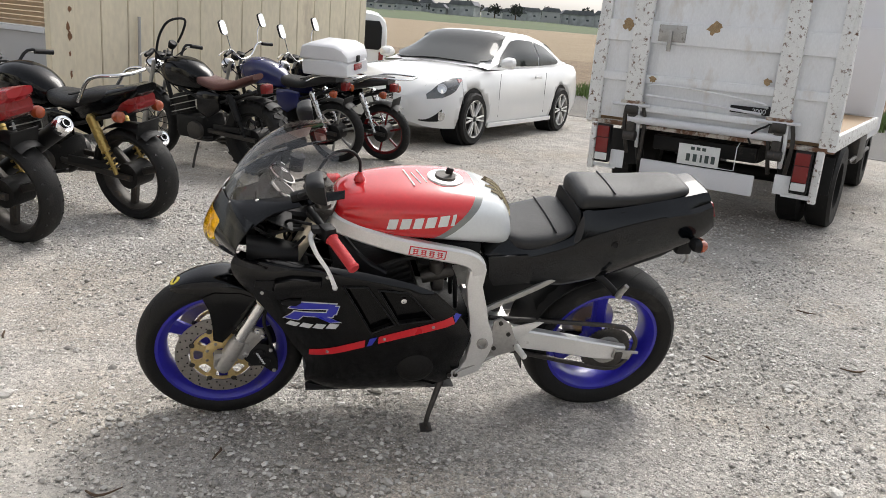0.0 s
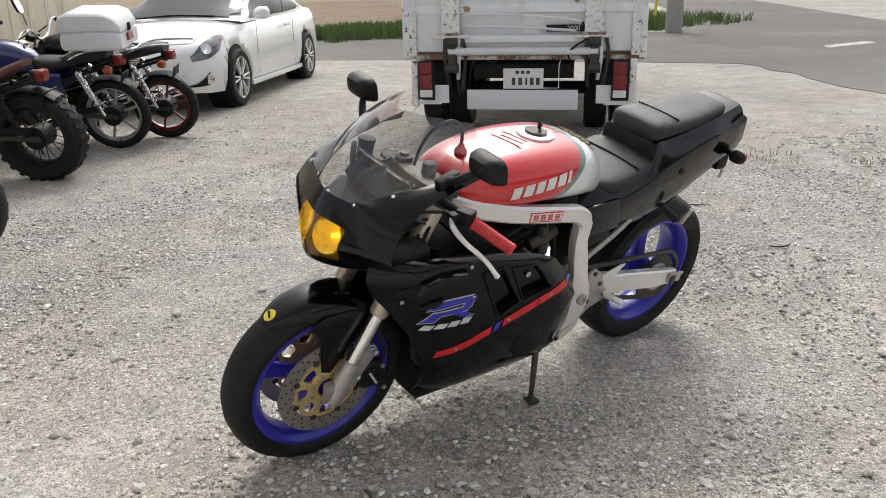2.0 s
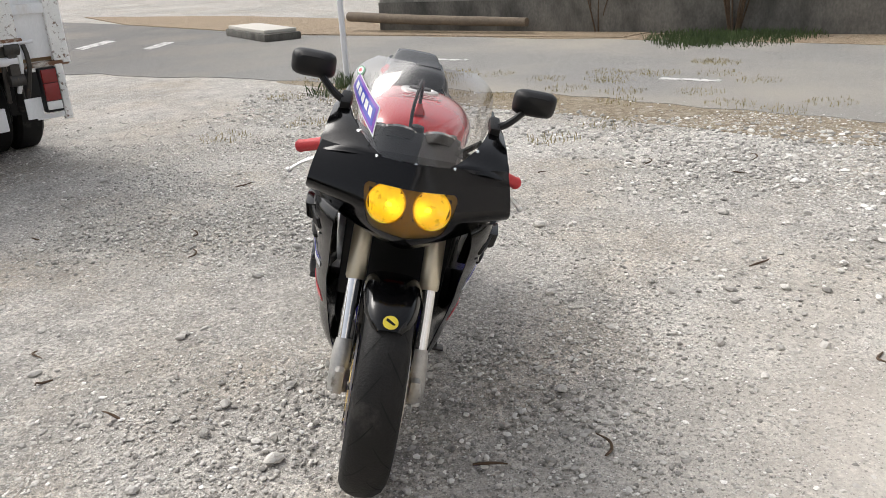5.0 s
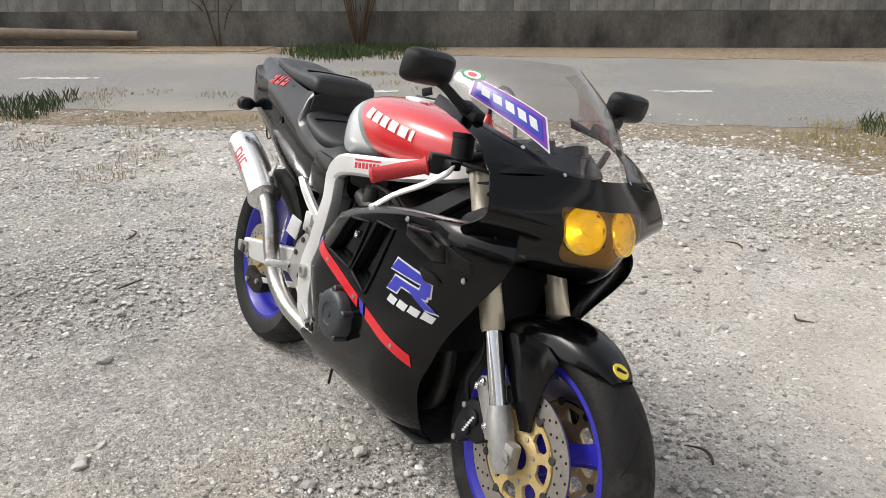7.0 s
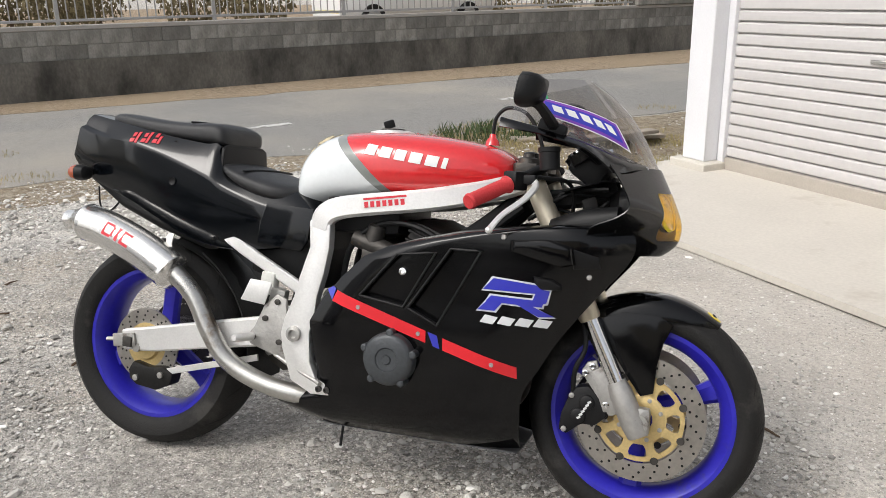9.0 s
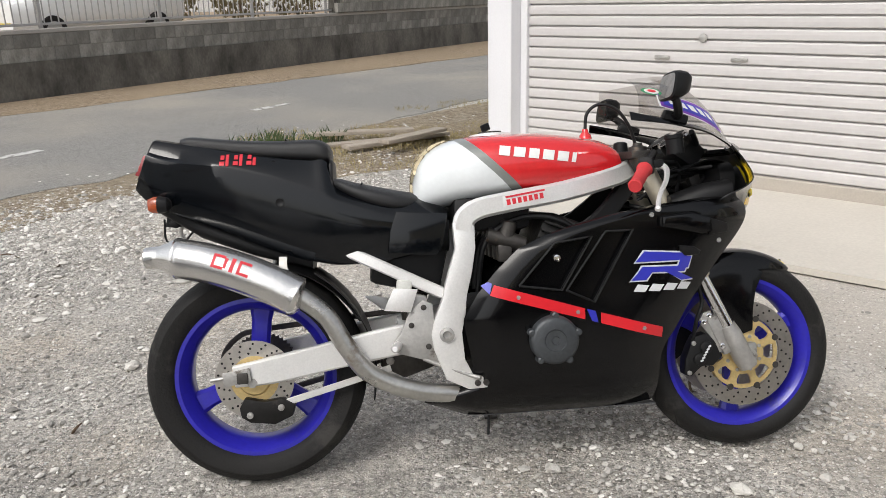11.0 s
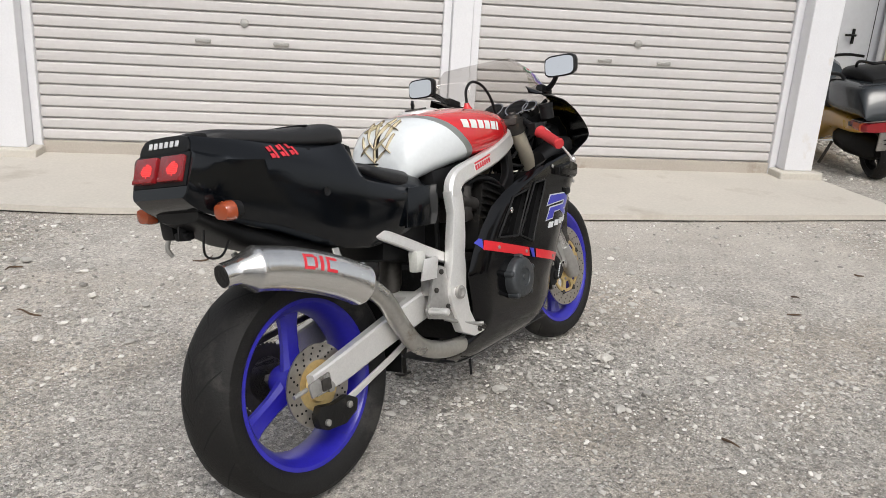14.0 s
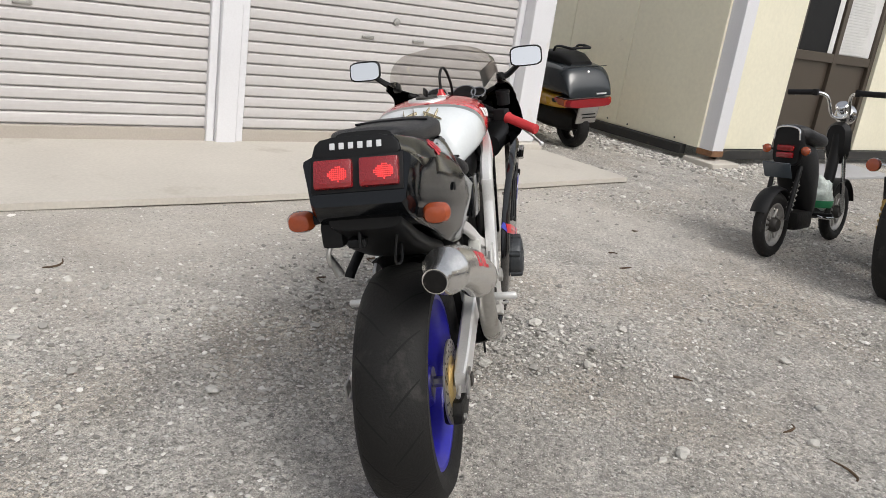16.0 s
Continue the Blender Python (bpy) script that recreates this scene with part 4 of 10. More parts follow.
for i in range(11):
    zz = 0.32 + 0.17 * i + rs.uniform(-0.05, 0.05)
    cx, rx_, rz_ = 0.035 + rs.uniform(-0.015, 0.02), rs.uniform(0.010, 0.022), rs.uniform(0.025, 0.07)
    blot = [(rx_ * rs.uniform(0.6, 1.2) * math.cos(q * 0.42), rz_ * rs.uniform(0.6, 1.2) * math.sin(q * 0.42)) for q in range(15)]
    b = plate(blot, 0.002, "xz", 0.0)
    bmesh.ops.transform(b, matrix=Matrix.Translation(S0 + N * cx - U * 0.0315 + Vector((0, 0, zz))) @ Matrix.Rotation(math.atan2(N.y, N.x), 4, "Z"), verts=b.verts)
    part("rust_spot", b, M_RUST, shed)
part("grey_wall", sbox(-0.13, -0.08, 0.062, 4.0, 0.05, 1.05), M_GREYWALL, shed, "grey siding below the window")
part("grey_wall", sbox(-0.13, -0.08, 2.6, 4.0, 1.05, 2.65), M_GREYWALL, shed)
part("grey_wall", sbox(-0.13, -0.08, 0.062, 2.6, 2.2, 2.65), M_GREYWALL, shed)
part("window_sill", sbox(-0.165, -0.09, 0.062, 2.6, 1.052, 1.105), M_PALEWALL, shed, "pale window sill")
for i in range(24):
    part("blind_slat", sbox(-0.115, -0.095, 0.07, 2.58, 1.112 + i * 0.045, 1.148 + i * 0.045, 0.002), M_WOODSLAT, shed, "wooden blind slat" if i == 0 else "", False)


# ---- the sports motorcycle, built upright: x to its rear, y to its right side, z up ----
BIKE_M = Matrix.Translation((0.04, -0.004, 0.0)) @ Matrix.Rotation(radians(3.8), 4, "Z") @ Matrix.Rotation(radians(14.0), 4, "X")
bike = thing("sports_motorcycle", "black sports motorcycle with red tank and blue wheels on its stand", "motorcycle", BIKE_M)
FA, RA = Vector((-0.738, 0, 0.287)), Vector((0.676, 0.006, 0.308))


def sport_wheel(name, c, r_out, half, rim_half, spoke_w, turn, mat):
    """Cast three-spoke wheel with its tyre."""
    at = tuple(c)
    rim = lathe([(-rim_half, 0.226), (-rim_half, 0.212), (-rim_half * 0.72, 0.196), (-rim_half * 0.4, 0.186), (rim_half * 0.4, 0.186), (rim_half * 0.72, 0.196), (rim_half, 0.212), (rim_half, 0.226),
                 (rim_half * 0.86, 0.221), (rim_half * 0.6, 0.205), (-rim_half * 0.6, 0.205), (-rim_half * 0.86, 0.221)], at, (0, 1, 0), 64, closed=True)
    wheel = part(name, rim, mat, bike, "blue cast three-spoke wheel")
    part("hub", lathe([(-0.05, 0.0), (-0.05, 0.04), (-0.03, 0.048), (0.03, 0.048), (0.05, 0.04), (0.05, 0.0)], at, (0, 1, 0), 24), mat, wheel)
    for k in range(3):
        a = radians(turn + 120 * k)
        d = Vector((math.cos(a), 0, math.sin(a)))
        part("spoke", tube([c + d * 0.03, c + d * 0.09, c + d * 0.15, c + d * 0.195], [1.15, 0.92, 0.95, 1.25], smooth=3, section=rect_section(spoke_w, 0.034, 0.3)), mat, wheel)
    prof = [(-rim_half * 0.8, 0.214), (-rim_half - 0.004, 0.226), (-half * 0.97, 0.236 + (r_out - 0.29) * 0.3), (-half, r_out - 0.036), (-half * 0.86, r_out - 0.019), (-half * 0.55, r_out - 0.006), (-half * 0.2, r_out - 0.0005)]
    prof = prof + [(-a, r) for a, r in prof[::-1]]
    tyre = part("tyre", lathe(prof, at, (0, 1, 0), 72, closed=True), M_RUBBER, wheel, "worn black road tyre")
    gr = bmesh.new()
    for k in range(16):
        for sgn in (-1, 1):
            rows = []
            for i in range(6):
                t = i / 5
                yy = sgn * half * (0.06 + 0.80 * t)
                rr = interp(abs(yy), [(0, r_out), (half * 0.2, r_out - 0.0005), (half * 0.55, r_out - 0.006), (half * 0.86, r_out - 0.019)]) + 0.0006
                aa = 2 * math.pi * (k + (0.5 if sgn > 0 else 0)) / 16 + 0.26 * t
                w = 0.012 * (1 - abs(t - 0.5)) * 1.1
                rows.append([c + Vector((rr * math.cos(aa + e), yy, rr * math.sin(aa + e))) for e in (-w, w)])
            grid(rows, bm=gr)
    part("tread_groove", gr, M_GROOVE, tyre, "slanting tread grooves")
    return wheel


fw = sport_wheel("front_wheel", FA, 0.2875, 0.060, 0.048, 0.050, 35, M_BLUE)
rw = sport_wheel("rear_wheel", RA, 0.309, 0.086, 0.068, 0.058, 96, M_BLUE)


def disc(wheel, c, r0, r1, y, n_holes, carrier, spokes):
    ro = lathe([(-0.0025, r0), (-0.0025, r1), (0.0025, r1), (0.0025, r0)], c + Vector((0, y, 0)), (0, 1, 0), 56, closed=True)
    d = part("brake_disc", ro, M_DISC, wheel, "drilled steel brake disc")
    s = 1 if y > 0 else -1
    h = bmesh.new()
    for k in range(n_holes):
        a = 2 * math.pi * k / n_holes
        for j in range(3):
            rr, aa = r0 + (r1 - r0) * (0.2 + 0.3 * j), a + j * 0.09
            lathe([(0, 0.0034), (0.0006, 0.0034)], c + Vector((rr * math.cos(aa), y + s * 0.0024, rr * math.sin(aa))), (0, s, 0), 6, h)
    part("drilling", h, M_MATT, wheel)["kind"] = "stuff"
    if carrier:
        at = c + Vector((0, y, 0))
        b = lathe([(-0.005, 0.030), (-0.005, 0.060), (-0.003, 0.063), (0.003, 0.063), (0.005, 0.060), (0.005, 0.030)], at, (0, 1, 0), 40, closed=True)
        dc = part("disc_carrier", b, M_GOLD, wheel, "gold disc carrier with rounded windows")
        part("carrier_rim", lathe([(-0.003, 0.094), (-0.003, 0.105), (0.003, 0.105), (0.003, 0.094)], at, (0, 1, 0), 56, closed=True), M_GOLD, dc)
        for k in range(spokes):
            a = 2 * math.pi * (k + 0.5) / spokes
            dd, tt = Vector((math.cos(a), 0, math.sin(a))), Vector((-math.sin(a), 0, math.cos(a)))
            arm_ = [(0.058, 0.016), (0.066, 0.0115), (0.078, 0.010), (0.088, 0.0125), (0.096, 0.021), (0.101, 0.024)]
            rows = [[at + dd * r + tt * w * e + Vector((0, 0.0045 * f, 0)) for e, f in ((-1, -1), (1, -1), (1, 1), (-1, 1))] for r, w in arm_]
            part("carrier_arm", grid(rows, close=True, caps=True), M_GOLD, dc)
            part("bobbin", lathe([(-0.006, 0.0085), (-0.005, 0.0095), (0.005, 0.0095), (0.006, 0.0085)], at + dd * 0.1065, (0, 1, 0), 14), M_DKMETAL, dc)
            part("carrier_bolt", lathe([(0.0, 0.0055), (0.008, 0.0055), (0.0085, 0.0035)], at + dd * 0.052 + tt * 0.0, (0, s, 0), 8), M_CAST, dc)

for y in (-0.068, 0.068):
    disc(fw, FA, 0.110, 0.155, y, 22, True, 8)
disc(rw, RA, 0.066, 0.108, 0.096, 18, False, 0)
part("disc_carrier", lathe([(0, 0.0), (0, 0.066), (0.006, 0.066), (0.006, 0.045), (0.014, 0.04), (0.014, 0.0)], RA + Vector((0, 0.092, 0)), (0, 1, 0), 28), M_GOLD, rw, "gold disc carrier")
part("axle_nut", lathe([(-0.145, 0.014), (0.145, 0.014)], RA, (0, 1, 0), 6), M_CAST, rw)
sp = []
for k in range(88):
    a = 2 * math.pi * k / 88
    r = 0.100 if k % 2 else 0.093
    sp.append((RA.x + r * math.cos(a), RA.z + r * math.sin(a)))
part("sprocket", plate(sp, 0.006, at=-0.094), M_DKMETAL, rw, "dark rear sprocket")
part("sprocket_hub", lathe([(0, 0.062), (0.018, 0.055), (0.02, 0.03)], RA + Vector((0, -0.097, 0)), (0, -1, 0), 24), M_CAST, rw)
ch = tube([(0.19, -0.094, 0.455), (0.45, -0.094, 0.435), (0.69, -0.094, 0.414), (0.75, -0.094, 0.395), (0.79, -0.094, 0.35), (0.792, -0.094, 0.30), (0.765, -0.094, 0.245), (0.70, -0.094, 0.214), (0.45, -0.094, 0.27), (0.19, -0.094, 0.335)],
          1, smooth=3, section=rect_section(0.016, 0.014))
part("chain", ch, M_DKMETAL, bike, "dark drive chain")

# fork
for s in (-1, 1):
    lo, hi = Vector((-0.735, 0.100 * s, 0.262)), Vector((-0.425, 0.100 * s, 0.885))
    d = (hi - lo).normalized()
    part("fork_tube", lathe([(0, 0.024), (0.008, 0.0275), (0.36, 0.0265), (0.37, 0.021)], lo + d * 0.29, d, 24), M_FORKGOLD, bike, "champagne upper fork tube")
    part("fork_slider", lathe([(0.08, 0.0205), (0.30, 0.0205)], lo, d, 20), M_CHROME, bike, "bright fork inner tube")
    b = lathe([(-0.01, 0.026), (0.02, 0.03), (0.10, 0.029), (0.13, 0.024)], lo, d, 20)
    box((0.05, 0.03, 0.07), tuple(lo + Vector((-0.004, 0, 0.028))), 0.012, bm=b)
    box((0.035, 0.022, 0.12), tuple(lo + d * 0.10 + Vector((0.035, 0, 0.0))), 0.008, rot=(0, 26, 0), bm=b)
    leg = part("fork_bottom", b, M_CAST, bike, "silver fork foot with caliper lugs")
    part("axle_clamp", lathe([(0, 0.022), (0.006, 0.022), (0.006, 0.012), (0.002, 0.011)], FA + Vector((0, 0.112 * s, 0)), (0, s, 0), 20), M_CAST, leg)
    br = plate([(-0.628, 0.424), (-0.606, 0.418), (-0.594, 0.398), (-0.600, 0.382), (-0.640, 0.330), (-0.652, 0.300), (-0.690, 0.300), (-0.706, 0.335), (-0.692, 0.372), (-0.660, 0.378), (-0.640, 0.392)], 0.014, at=0.098 * s, bevel=0.003)
    brk = part("caliper_bracket", br, M_CAST, bike, "silver cast caliper bracket")
    for u, v in ((-0.620, 0.410), (-0.604, 0.392), (-0.658, 0.320)):
        part("bolt", lathe([(0, 0.0085), (0.008, 0.0085), (0.009, 0.005), (0.005, 0.004)], (u, 0.105 * s, v), (0, s, 0), 10), M_CHROME, brk)
    cb = plate([(-0.582, 0.352), (-0.612, 0.360), (-0.640, 0.338), (-0.664, 0.290), (-0.634, 0.262), (-0.600, 0.262), (-0.566, 0.232), (-0.546, 0.240), (-0.550, 0.285), (-0.566, 0.325)], 0.046, at=0.082 * s, bevel=0.008)
    for u, v in ((-0.612, 0.318), (-0.592, 0.284)):
        lathe([(0, 0.019), (0.006, 0.018), (0.008, 0.014)], (u, 0.105 * s, v), (0, s, 0), 18, cb)
    cal = part("brake_caliper", cb, M_MATT, bike, "black brake caliper with white maker's bars")
    for k in range(6):
        part("marking", box((0.009, 0.002, 0.0052), (-0.5955 - 0.0047 * k, 0.1135 * s, 0.281 + 0.0081 * k), rot=(0, 30, 0)), M_SILVERMARK, cal)
    for u, v in ((-0.560, 0.246), (-0.574, 0.332)):
        part("bolt", lathe([(0, 0.007), (0.006, 0.007), (0.007, 0.004)], (u, 0.104 * s, v), (0, s, 0), 8), M_CAST, cal)
    part("brake_hose", tube([(-0.575, 0.098 * s, 0.34), (-0.580, 0.118 * s, 0.40), (-0.60, 0.11 * s, 0.46), (-0.575, 0.09 * s, 0.56), (-0.52, 0.06 * s, 0.70)], 0.006, 8), M_MATT, bike)

# front mudguard
rows = []
for i in range(25):
    a = radians(125 - 66 * i / 24)
    rr = 0.297 + 0.008 * math.sin(math.pi * i / 24)
    row = []
    w = smooth_interp(i, [(0, 0.030), (2, 0.048), (6, 0.066), (12, 0.075), (20, 0.077), (24, 0.074)])
    for j in range(13):
        v = -1 + 2 * j / 12
        drop = (0.018 + 0.035 * min(1, i / 8)) * abs(v) ** 3
        row.append((FA.x + (rr - drop) * math.cos(a), w * math.sin(v * math.pi / 2), FA.z + (rr - drop) * math.sin(a)))
    rows.append(row)
mud = part("front_mudguard", grid(rows, 0.003), M_BLACK, bike, "gloss black front mudguard")
for s in (-1, 1):
    part("mudguard_skirt", plate([(-0.80, 0.525), (-0.76, 0.545), (-0.68, 0.545), (-0.612, 0.52), (-0.60, 0.485), (-0.655, 0.455), (-0.70, 0.39), (-0.735, 0.345), (-0.765, 0.355), (-0.768, 0.42), (-0.778, 0.475)], 0.004, at=0.078 * s, bevel=0.0015), M_BLACK, mud)
part("badge", lathe([(0, 0.019), (0.002, 0.018)], (-0.890, 0.0, 0.5435), (-0.57, 0, 0.82), 20), M_STICKYELLOW, mud, "round yellow sticker with black mark")
part("badge_mark", box((0.004, 0.024, 0.006), (-0.8915, 0.0, 0.5455), rot=(30, 35, 0)), M_MATT, mud)


# side fairing: half width over the side view
def fair_x(z):
    f = smooth_interp(z, [(0.172, -0.452), (0.25, -0.456), (0.33, -0.462), (0.40, -0.502), (0.455, -0.532), (0.50, -0.562), (0.58, -0.622), (0.657, -0.684), (0.70, -0.705), (0.735, -0.70), (0.757, -0.675)])
    r = interp(z, [(0.172, 0.10), (0.20, 0.155), (0.222, 0.212), (0.238, 0.212), (0.262, 0.118), (0.30, 0.082), (0.33, 0.078), (0.40, 0.092), (0.455, 0.100), (0.52, 0.062), (0.58, 0.010), (0.639, -0.052), (0.672, -0.125), (0.695, -0.20), (0.721, -0.31), (0.737, -0.41), (0.757, -0.60)])
    return f, r


def fair_w(x, z):
    f, r = fair_x(z)
    w = smooth_interp(z, [(0.172, 0.128), (0.20, 0.160), (0.25, 0.187), (0.33, 0.207), (0.45, 0.222), (0.55, 0.228), (0.65, 0.238), (0.72, 0.243), (0.757, 0.232)])
    w -= interp(z, [(0.5, 0.046), (0.62, 0.058), (0.74, 0.072)]) * max(0, 1 - (x - f) / 0.17) ** 2 + 0.022 * max(0, 1 - (r - x) / 0.09) ** 2
    return w


def fair_at(s, lift=0.0026):
    return lambda u, v: Vector((u, s * (fair_w(u, v) + lift), v))


VENTS = [[(-0.050, 0.541), (-0.166, 0.523), (-0.248, 0.664), (-0.148, 0.652)], [(-0.178, 0.522), (-0.255, 0.486), (-0.360, 0.676), (-0.285, 0.676)]]


def inside(q, u, v):
    """Whether the place lies within the outline."""
    side_ = [(b[0] - a[0]) * (v - a[1]) - (b[1] - a[1]) * (u - a[0]) for a, b in zip(q, q[1:] + q[:1])]
    return all(k > 0 for k in side_) or all(k < 0 for k in side_)


def blister(outline, s, lift, inset=0.8):
    """A raised moulding on the side fairing, with sloping sides."""
    cu, cv = sum(q[0] for q in outline) / len(outline), sum(q[1] for q in outline) / len(outline)
    rings = []
    for k, h in ((1.0, -0.002), (0.97, lift * 0.6), (inset + (1 - inset) * 0.45, lift * 0.95), (inset, lift)):
        rings.append([fair_at(s, h)(cu + (u - cu) * k, cv + (v - cv) * k) for u, v in outline])
    return grid(rings, close=True, caps=True)


for s in (-1, 1):
    rows = []
    for i in range(91):
        z = 0.172 + (0.757 - 0.172) * i / 90
        f, r = fair_x(z)
        if s < 0 and z < 0.30:
            r = interp(z, [(0.172, -0.05), (0.222, -0.002), (0.26, 0.052), (0.30, 0.082)])
        rows.append([(f + (r - f) * j / 90, s * fair_w(f + (r - f) * j / 90, z), z) for j in range(91)])
    shell_ = grid(rows)
    bmesh.ops.delete(shell_, geom=[f for f in shell_.faces if any(inside(q, f.calc_center_median().x, f.calc_center_median().z) for q in VENTS)], context="FACES")
    bmesh.ops.solidify(shell_, geom=shell_.faces[:], thickness=0.003)
    side = part("side_fairing", shell_, M_BLACK, bike, "gloss black side fairing")
    pl = fair_at(s)
    for quad in VENTS:
        bm = bmesh.new()
        rr = []
        for i in range(9):
            lo, hi = Vector(quad[0]).lerp(Vector(quad[3]), i / 8), Vector(quad[1]).lerp(Vector(quad[2]), i / 8)
            rr.append([fair_at(s, -0.020)(*lo.lerp(hi, j / 5)) for j in range(6)])
        grid(rr, 0.001, bm=bm)
        part("vent_mesh", bm, M_BLACK, side, "dark recessed vent panel")
        ring_ = [Vector(quad[k]).lerp(Vector(quad[(k + 1) % 4]), t / 5) for k in range(4) for t in range(5)]
        part("vent_wall", grid([[fair_at(s, h)(*q) for q in ring_] for h in (0.001, -0.021)], close=True), M_MATT, side)
        edge = [pl(*Vector(quad[k]).lerp(Vector(quad[(k + 1) % 4]), t / 5)) for k in range(4) for t in range(5)]
        part("vent_lip", tube(edge + [edge[0]], 0.0032, 8, smooth=1), M_MATT, side)
    # stripe, marks
    st = lambda t, h: (-0.452 + 0.488 * t, 0.372 + 0.148 * t + h)
    sheet_faces([[st(0, 0), st(0.37, 0), st(0.37, 0.030), st(0.0, 0.030)], [st(0.46, 0), st(0.985, 0.0), st(0.96, 0.032), st(0.46, 0.030)]], pl, M_STRIPE, "stripe", side, label="red stripe")
    for tip in ([st(0.385, 0), st(0.42, 0), st(0.45, 0.030), st(0.40, 0.030)], [st(0.985, 0.003), st(1.03, 0.02), st(0.99, 0.036), st(0.97, 0.034)]):
        sheet_faces([tip], pl, M_PURPLE, "stripe_tip", side, label="violet-blue stripe tip")
    for t in (0.12, 0.5, 0.83):
        q = pl(*st(t, 0.015))
        part("bolt", lathe([(0, 0.006), (0.003, 0.005)], q, (0, s, 0), 10), M_CAST, side)
    for u, v in ((-0.412, 0.714), (-0.610, 0.635)):
        part("bolt", lathe([(0, 0.007), (0.003, 0.005)], pl(u, v), (0, s, 0), 10), M_CAST, side)
    # slanted two-tone maker's emblem, as plain shapes
    d = 1 if s > 0 else -1
    ux = lambda u: -0.447 - d * u
    def quadx(a):
        return [(ux(u), v) for u, v in a]
    strokes = [[(-0.080, 0.588), (0.052, 0.588), (0.070, 0.606), (-0.055, 0.616)], [(0.036, 0.562), (0.070, 0.566), (0.078, 0.596), (0.050, 0.600)], [(-0.072, 0.560), (0.060, 0.556), (0.066, 0.571), (-0.060, 0.574)],
               [(0.004, 0.558), (0.036, 0.558), (0.088, 0.534), (0.052, 0.532)], [(-0.058, 0.572), (-0.022, 0.572), (-0.050, 0.538), (-0.092, 0.538)]]
    big = [[((u - sum(q[0] for q in st_) / 4) * 1.0 + sum(q[0] for q in st_) / 4 + math.copysign(0.004, u - sum(q[0] for q in st_) / 4), v + math.copysign(0.004, v - sum(q[1] for q in st_) / 4)) for u, v in st_] for st_ in strokes]
    sheet_faces([quadx(q) for q in strokes], fair_at(s, 0.0036), M_PURPLE, "emblem", side, label="blue slanted emblem")
    sheet_faces([quadx(q) for q in big], fair_at(s, 0.0020), M_SILVERMARK, "emblem_outline", side, label="silver outline of the emblem")
    sheet_faces([quadx([(x0, 0.508), (x0 + 0.032, 0.505), (x0 + 0.044, 0.523), (x0 + 0.012, 0.527)]) for x0 in (-0.085, -0.043, -0.001, 0.041)], pl, M_SILVERMARK, "emblem_bar", side, label="silver emblem bars")
    part("vent_stud", lathe([(-0.02, 0.004), (0.0, 0.0095), (0.004, 0.0095), (0.0045, 0.005), (0.002, 0.0045)], fair_at(s, -0.016)(-0.157, 0.609), (0, s, 0), 16), M_CHROME, side, "bright ring-headed stud")
    # intake scoop and small duct
    sc = part("intake_scoop", blister([(-0.428, 0.709), (-0.520, 0.716), (-0.575, 0.700), (-0.582, 0.662), (-0.552, 0.654), (-0.428, 0.683)], s, 0.020), M_BLACK, side, "raised black intake scoop")
    part("scoop_mouth", blister([(-0.568, 0.700), (-0.632, 0.682), (-0.634, 0.656), (-0.575, 0.652)], s, 0.006, 0.9), M_MATT, sc, "dark scoop mouth")
    part("duct", blister([(-0.486, 0.629), (-0.530, 0.624), (-0.553, 0.610), (-0.549, 0.599), (-0.504, 0.599), (-0.490, 0.612)], s, 0.008, 0.7), M_MATT, side, "small black oval duct")
belly = grid([[(x, 0.128 * k, 0.174 - 0.010 * math.cos(1.5 * k)) for k in (-1, -0.7, -0.35, 0, 0.35, 0.7, 1)] for x in (-0.45, -0.3, -0.1, 0.09)], 0.003)
part("belly_pan", belly, material("scuffed_belly", (0.05, 0.05, 0.052), 0.5, var=0.3, dirt=(0.28, 0.27, 0.25), dirt_at=0.55, dirt_scale=8), bike, "scuffed grey-black belly pan")
# right clutch cover and left cover
cc = lathe([(-0.03, 0.066), (0.0, 0.066), (0.008, 0.062), (0.012, 0.054), (0.013, 0.030), (0.010, 0.028), (0.010, 0.012), (0.014, 0.010), (0.014, 0.0)], (-0.139, 0.240, 0.392), (0, 1, 0), 40)
for k in range(5):
    a = radians(20 + 72 * k)
    lathe([(-0.03, 0.010), (0.006, 0.010), (0.009, 0.006)], (-0.139 + 0.066 * math.cos(a), 0.240, 0.392 + 0.066 * math.sin(a)), (0, 1, 0), 10, cc)
part("clutch_cover", cc, material("cover_grey", (0.055, 0.06, 0.065), 0.45, metal=0.4, var=0.25, scale=20, fine=120, bump=0.15, dirt=(0.22, 0.22, 0.22), dirt_at=0.68, dirt_scale=30), bike, "round dark grey engine cover")
part("stator_cover", lathe([(-0.03, 0.068), (0.0, 0.066), (0.012, 0.05), (0.014, 0.0)], (-0.085, -0.206, 0.33), (0, -1, 0), 32), M_ENGINE, bike, "round dark engine cover")

# upper cowl
def cowl_end(z):
    """Rear edge of the cowl's side at this height, and half width there."""
    xe = smooth_interp(z, [(0.682, -0.62), (0.72, -0.60), (0.75, -0.61), (0.775, -0.665), (0.80, -0.692), (0.85, -0.672), (0.895, -0.640)])
    w = smooth_interp(z, [(0.682, 0.125), (0.71, 0.190), (0.74, 0.240), (0.77, 0.257), (0.80, 0.256), (0.85, 0.248), (0.895, 0.236)])
    return xe, w


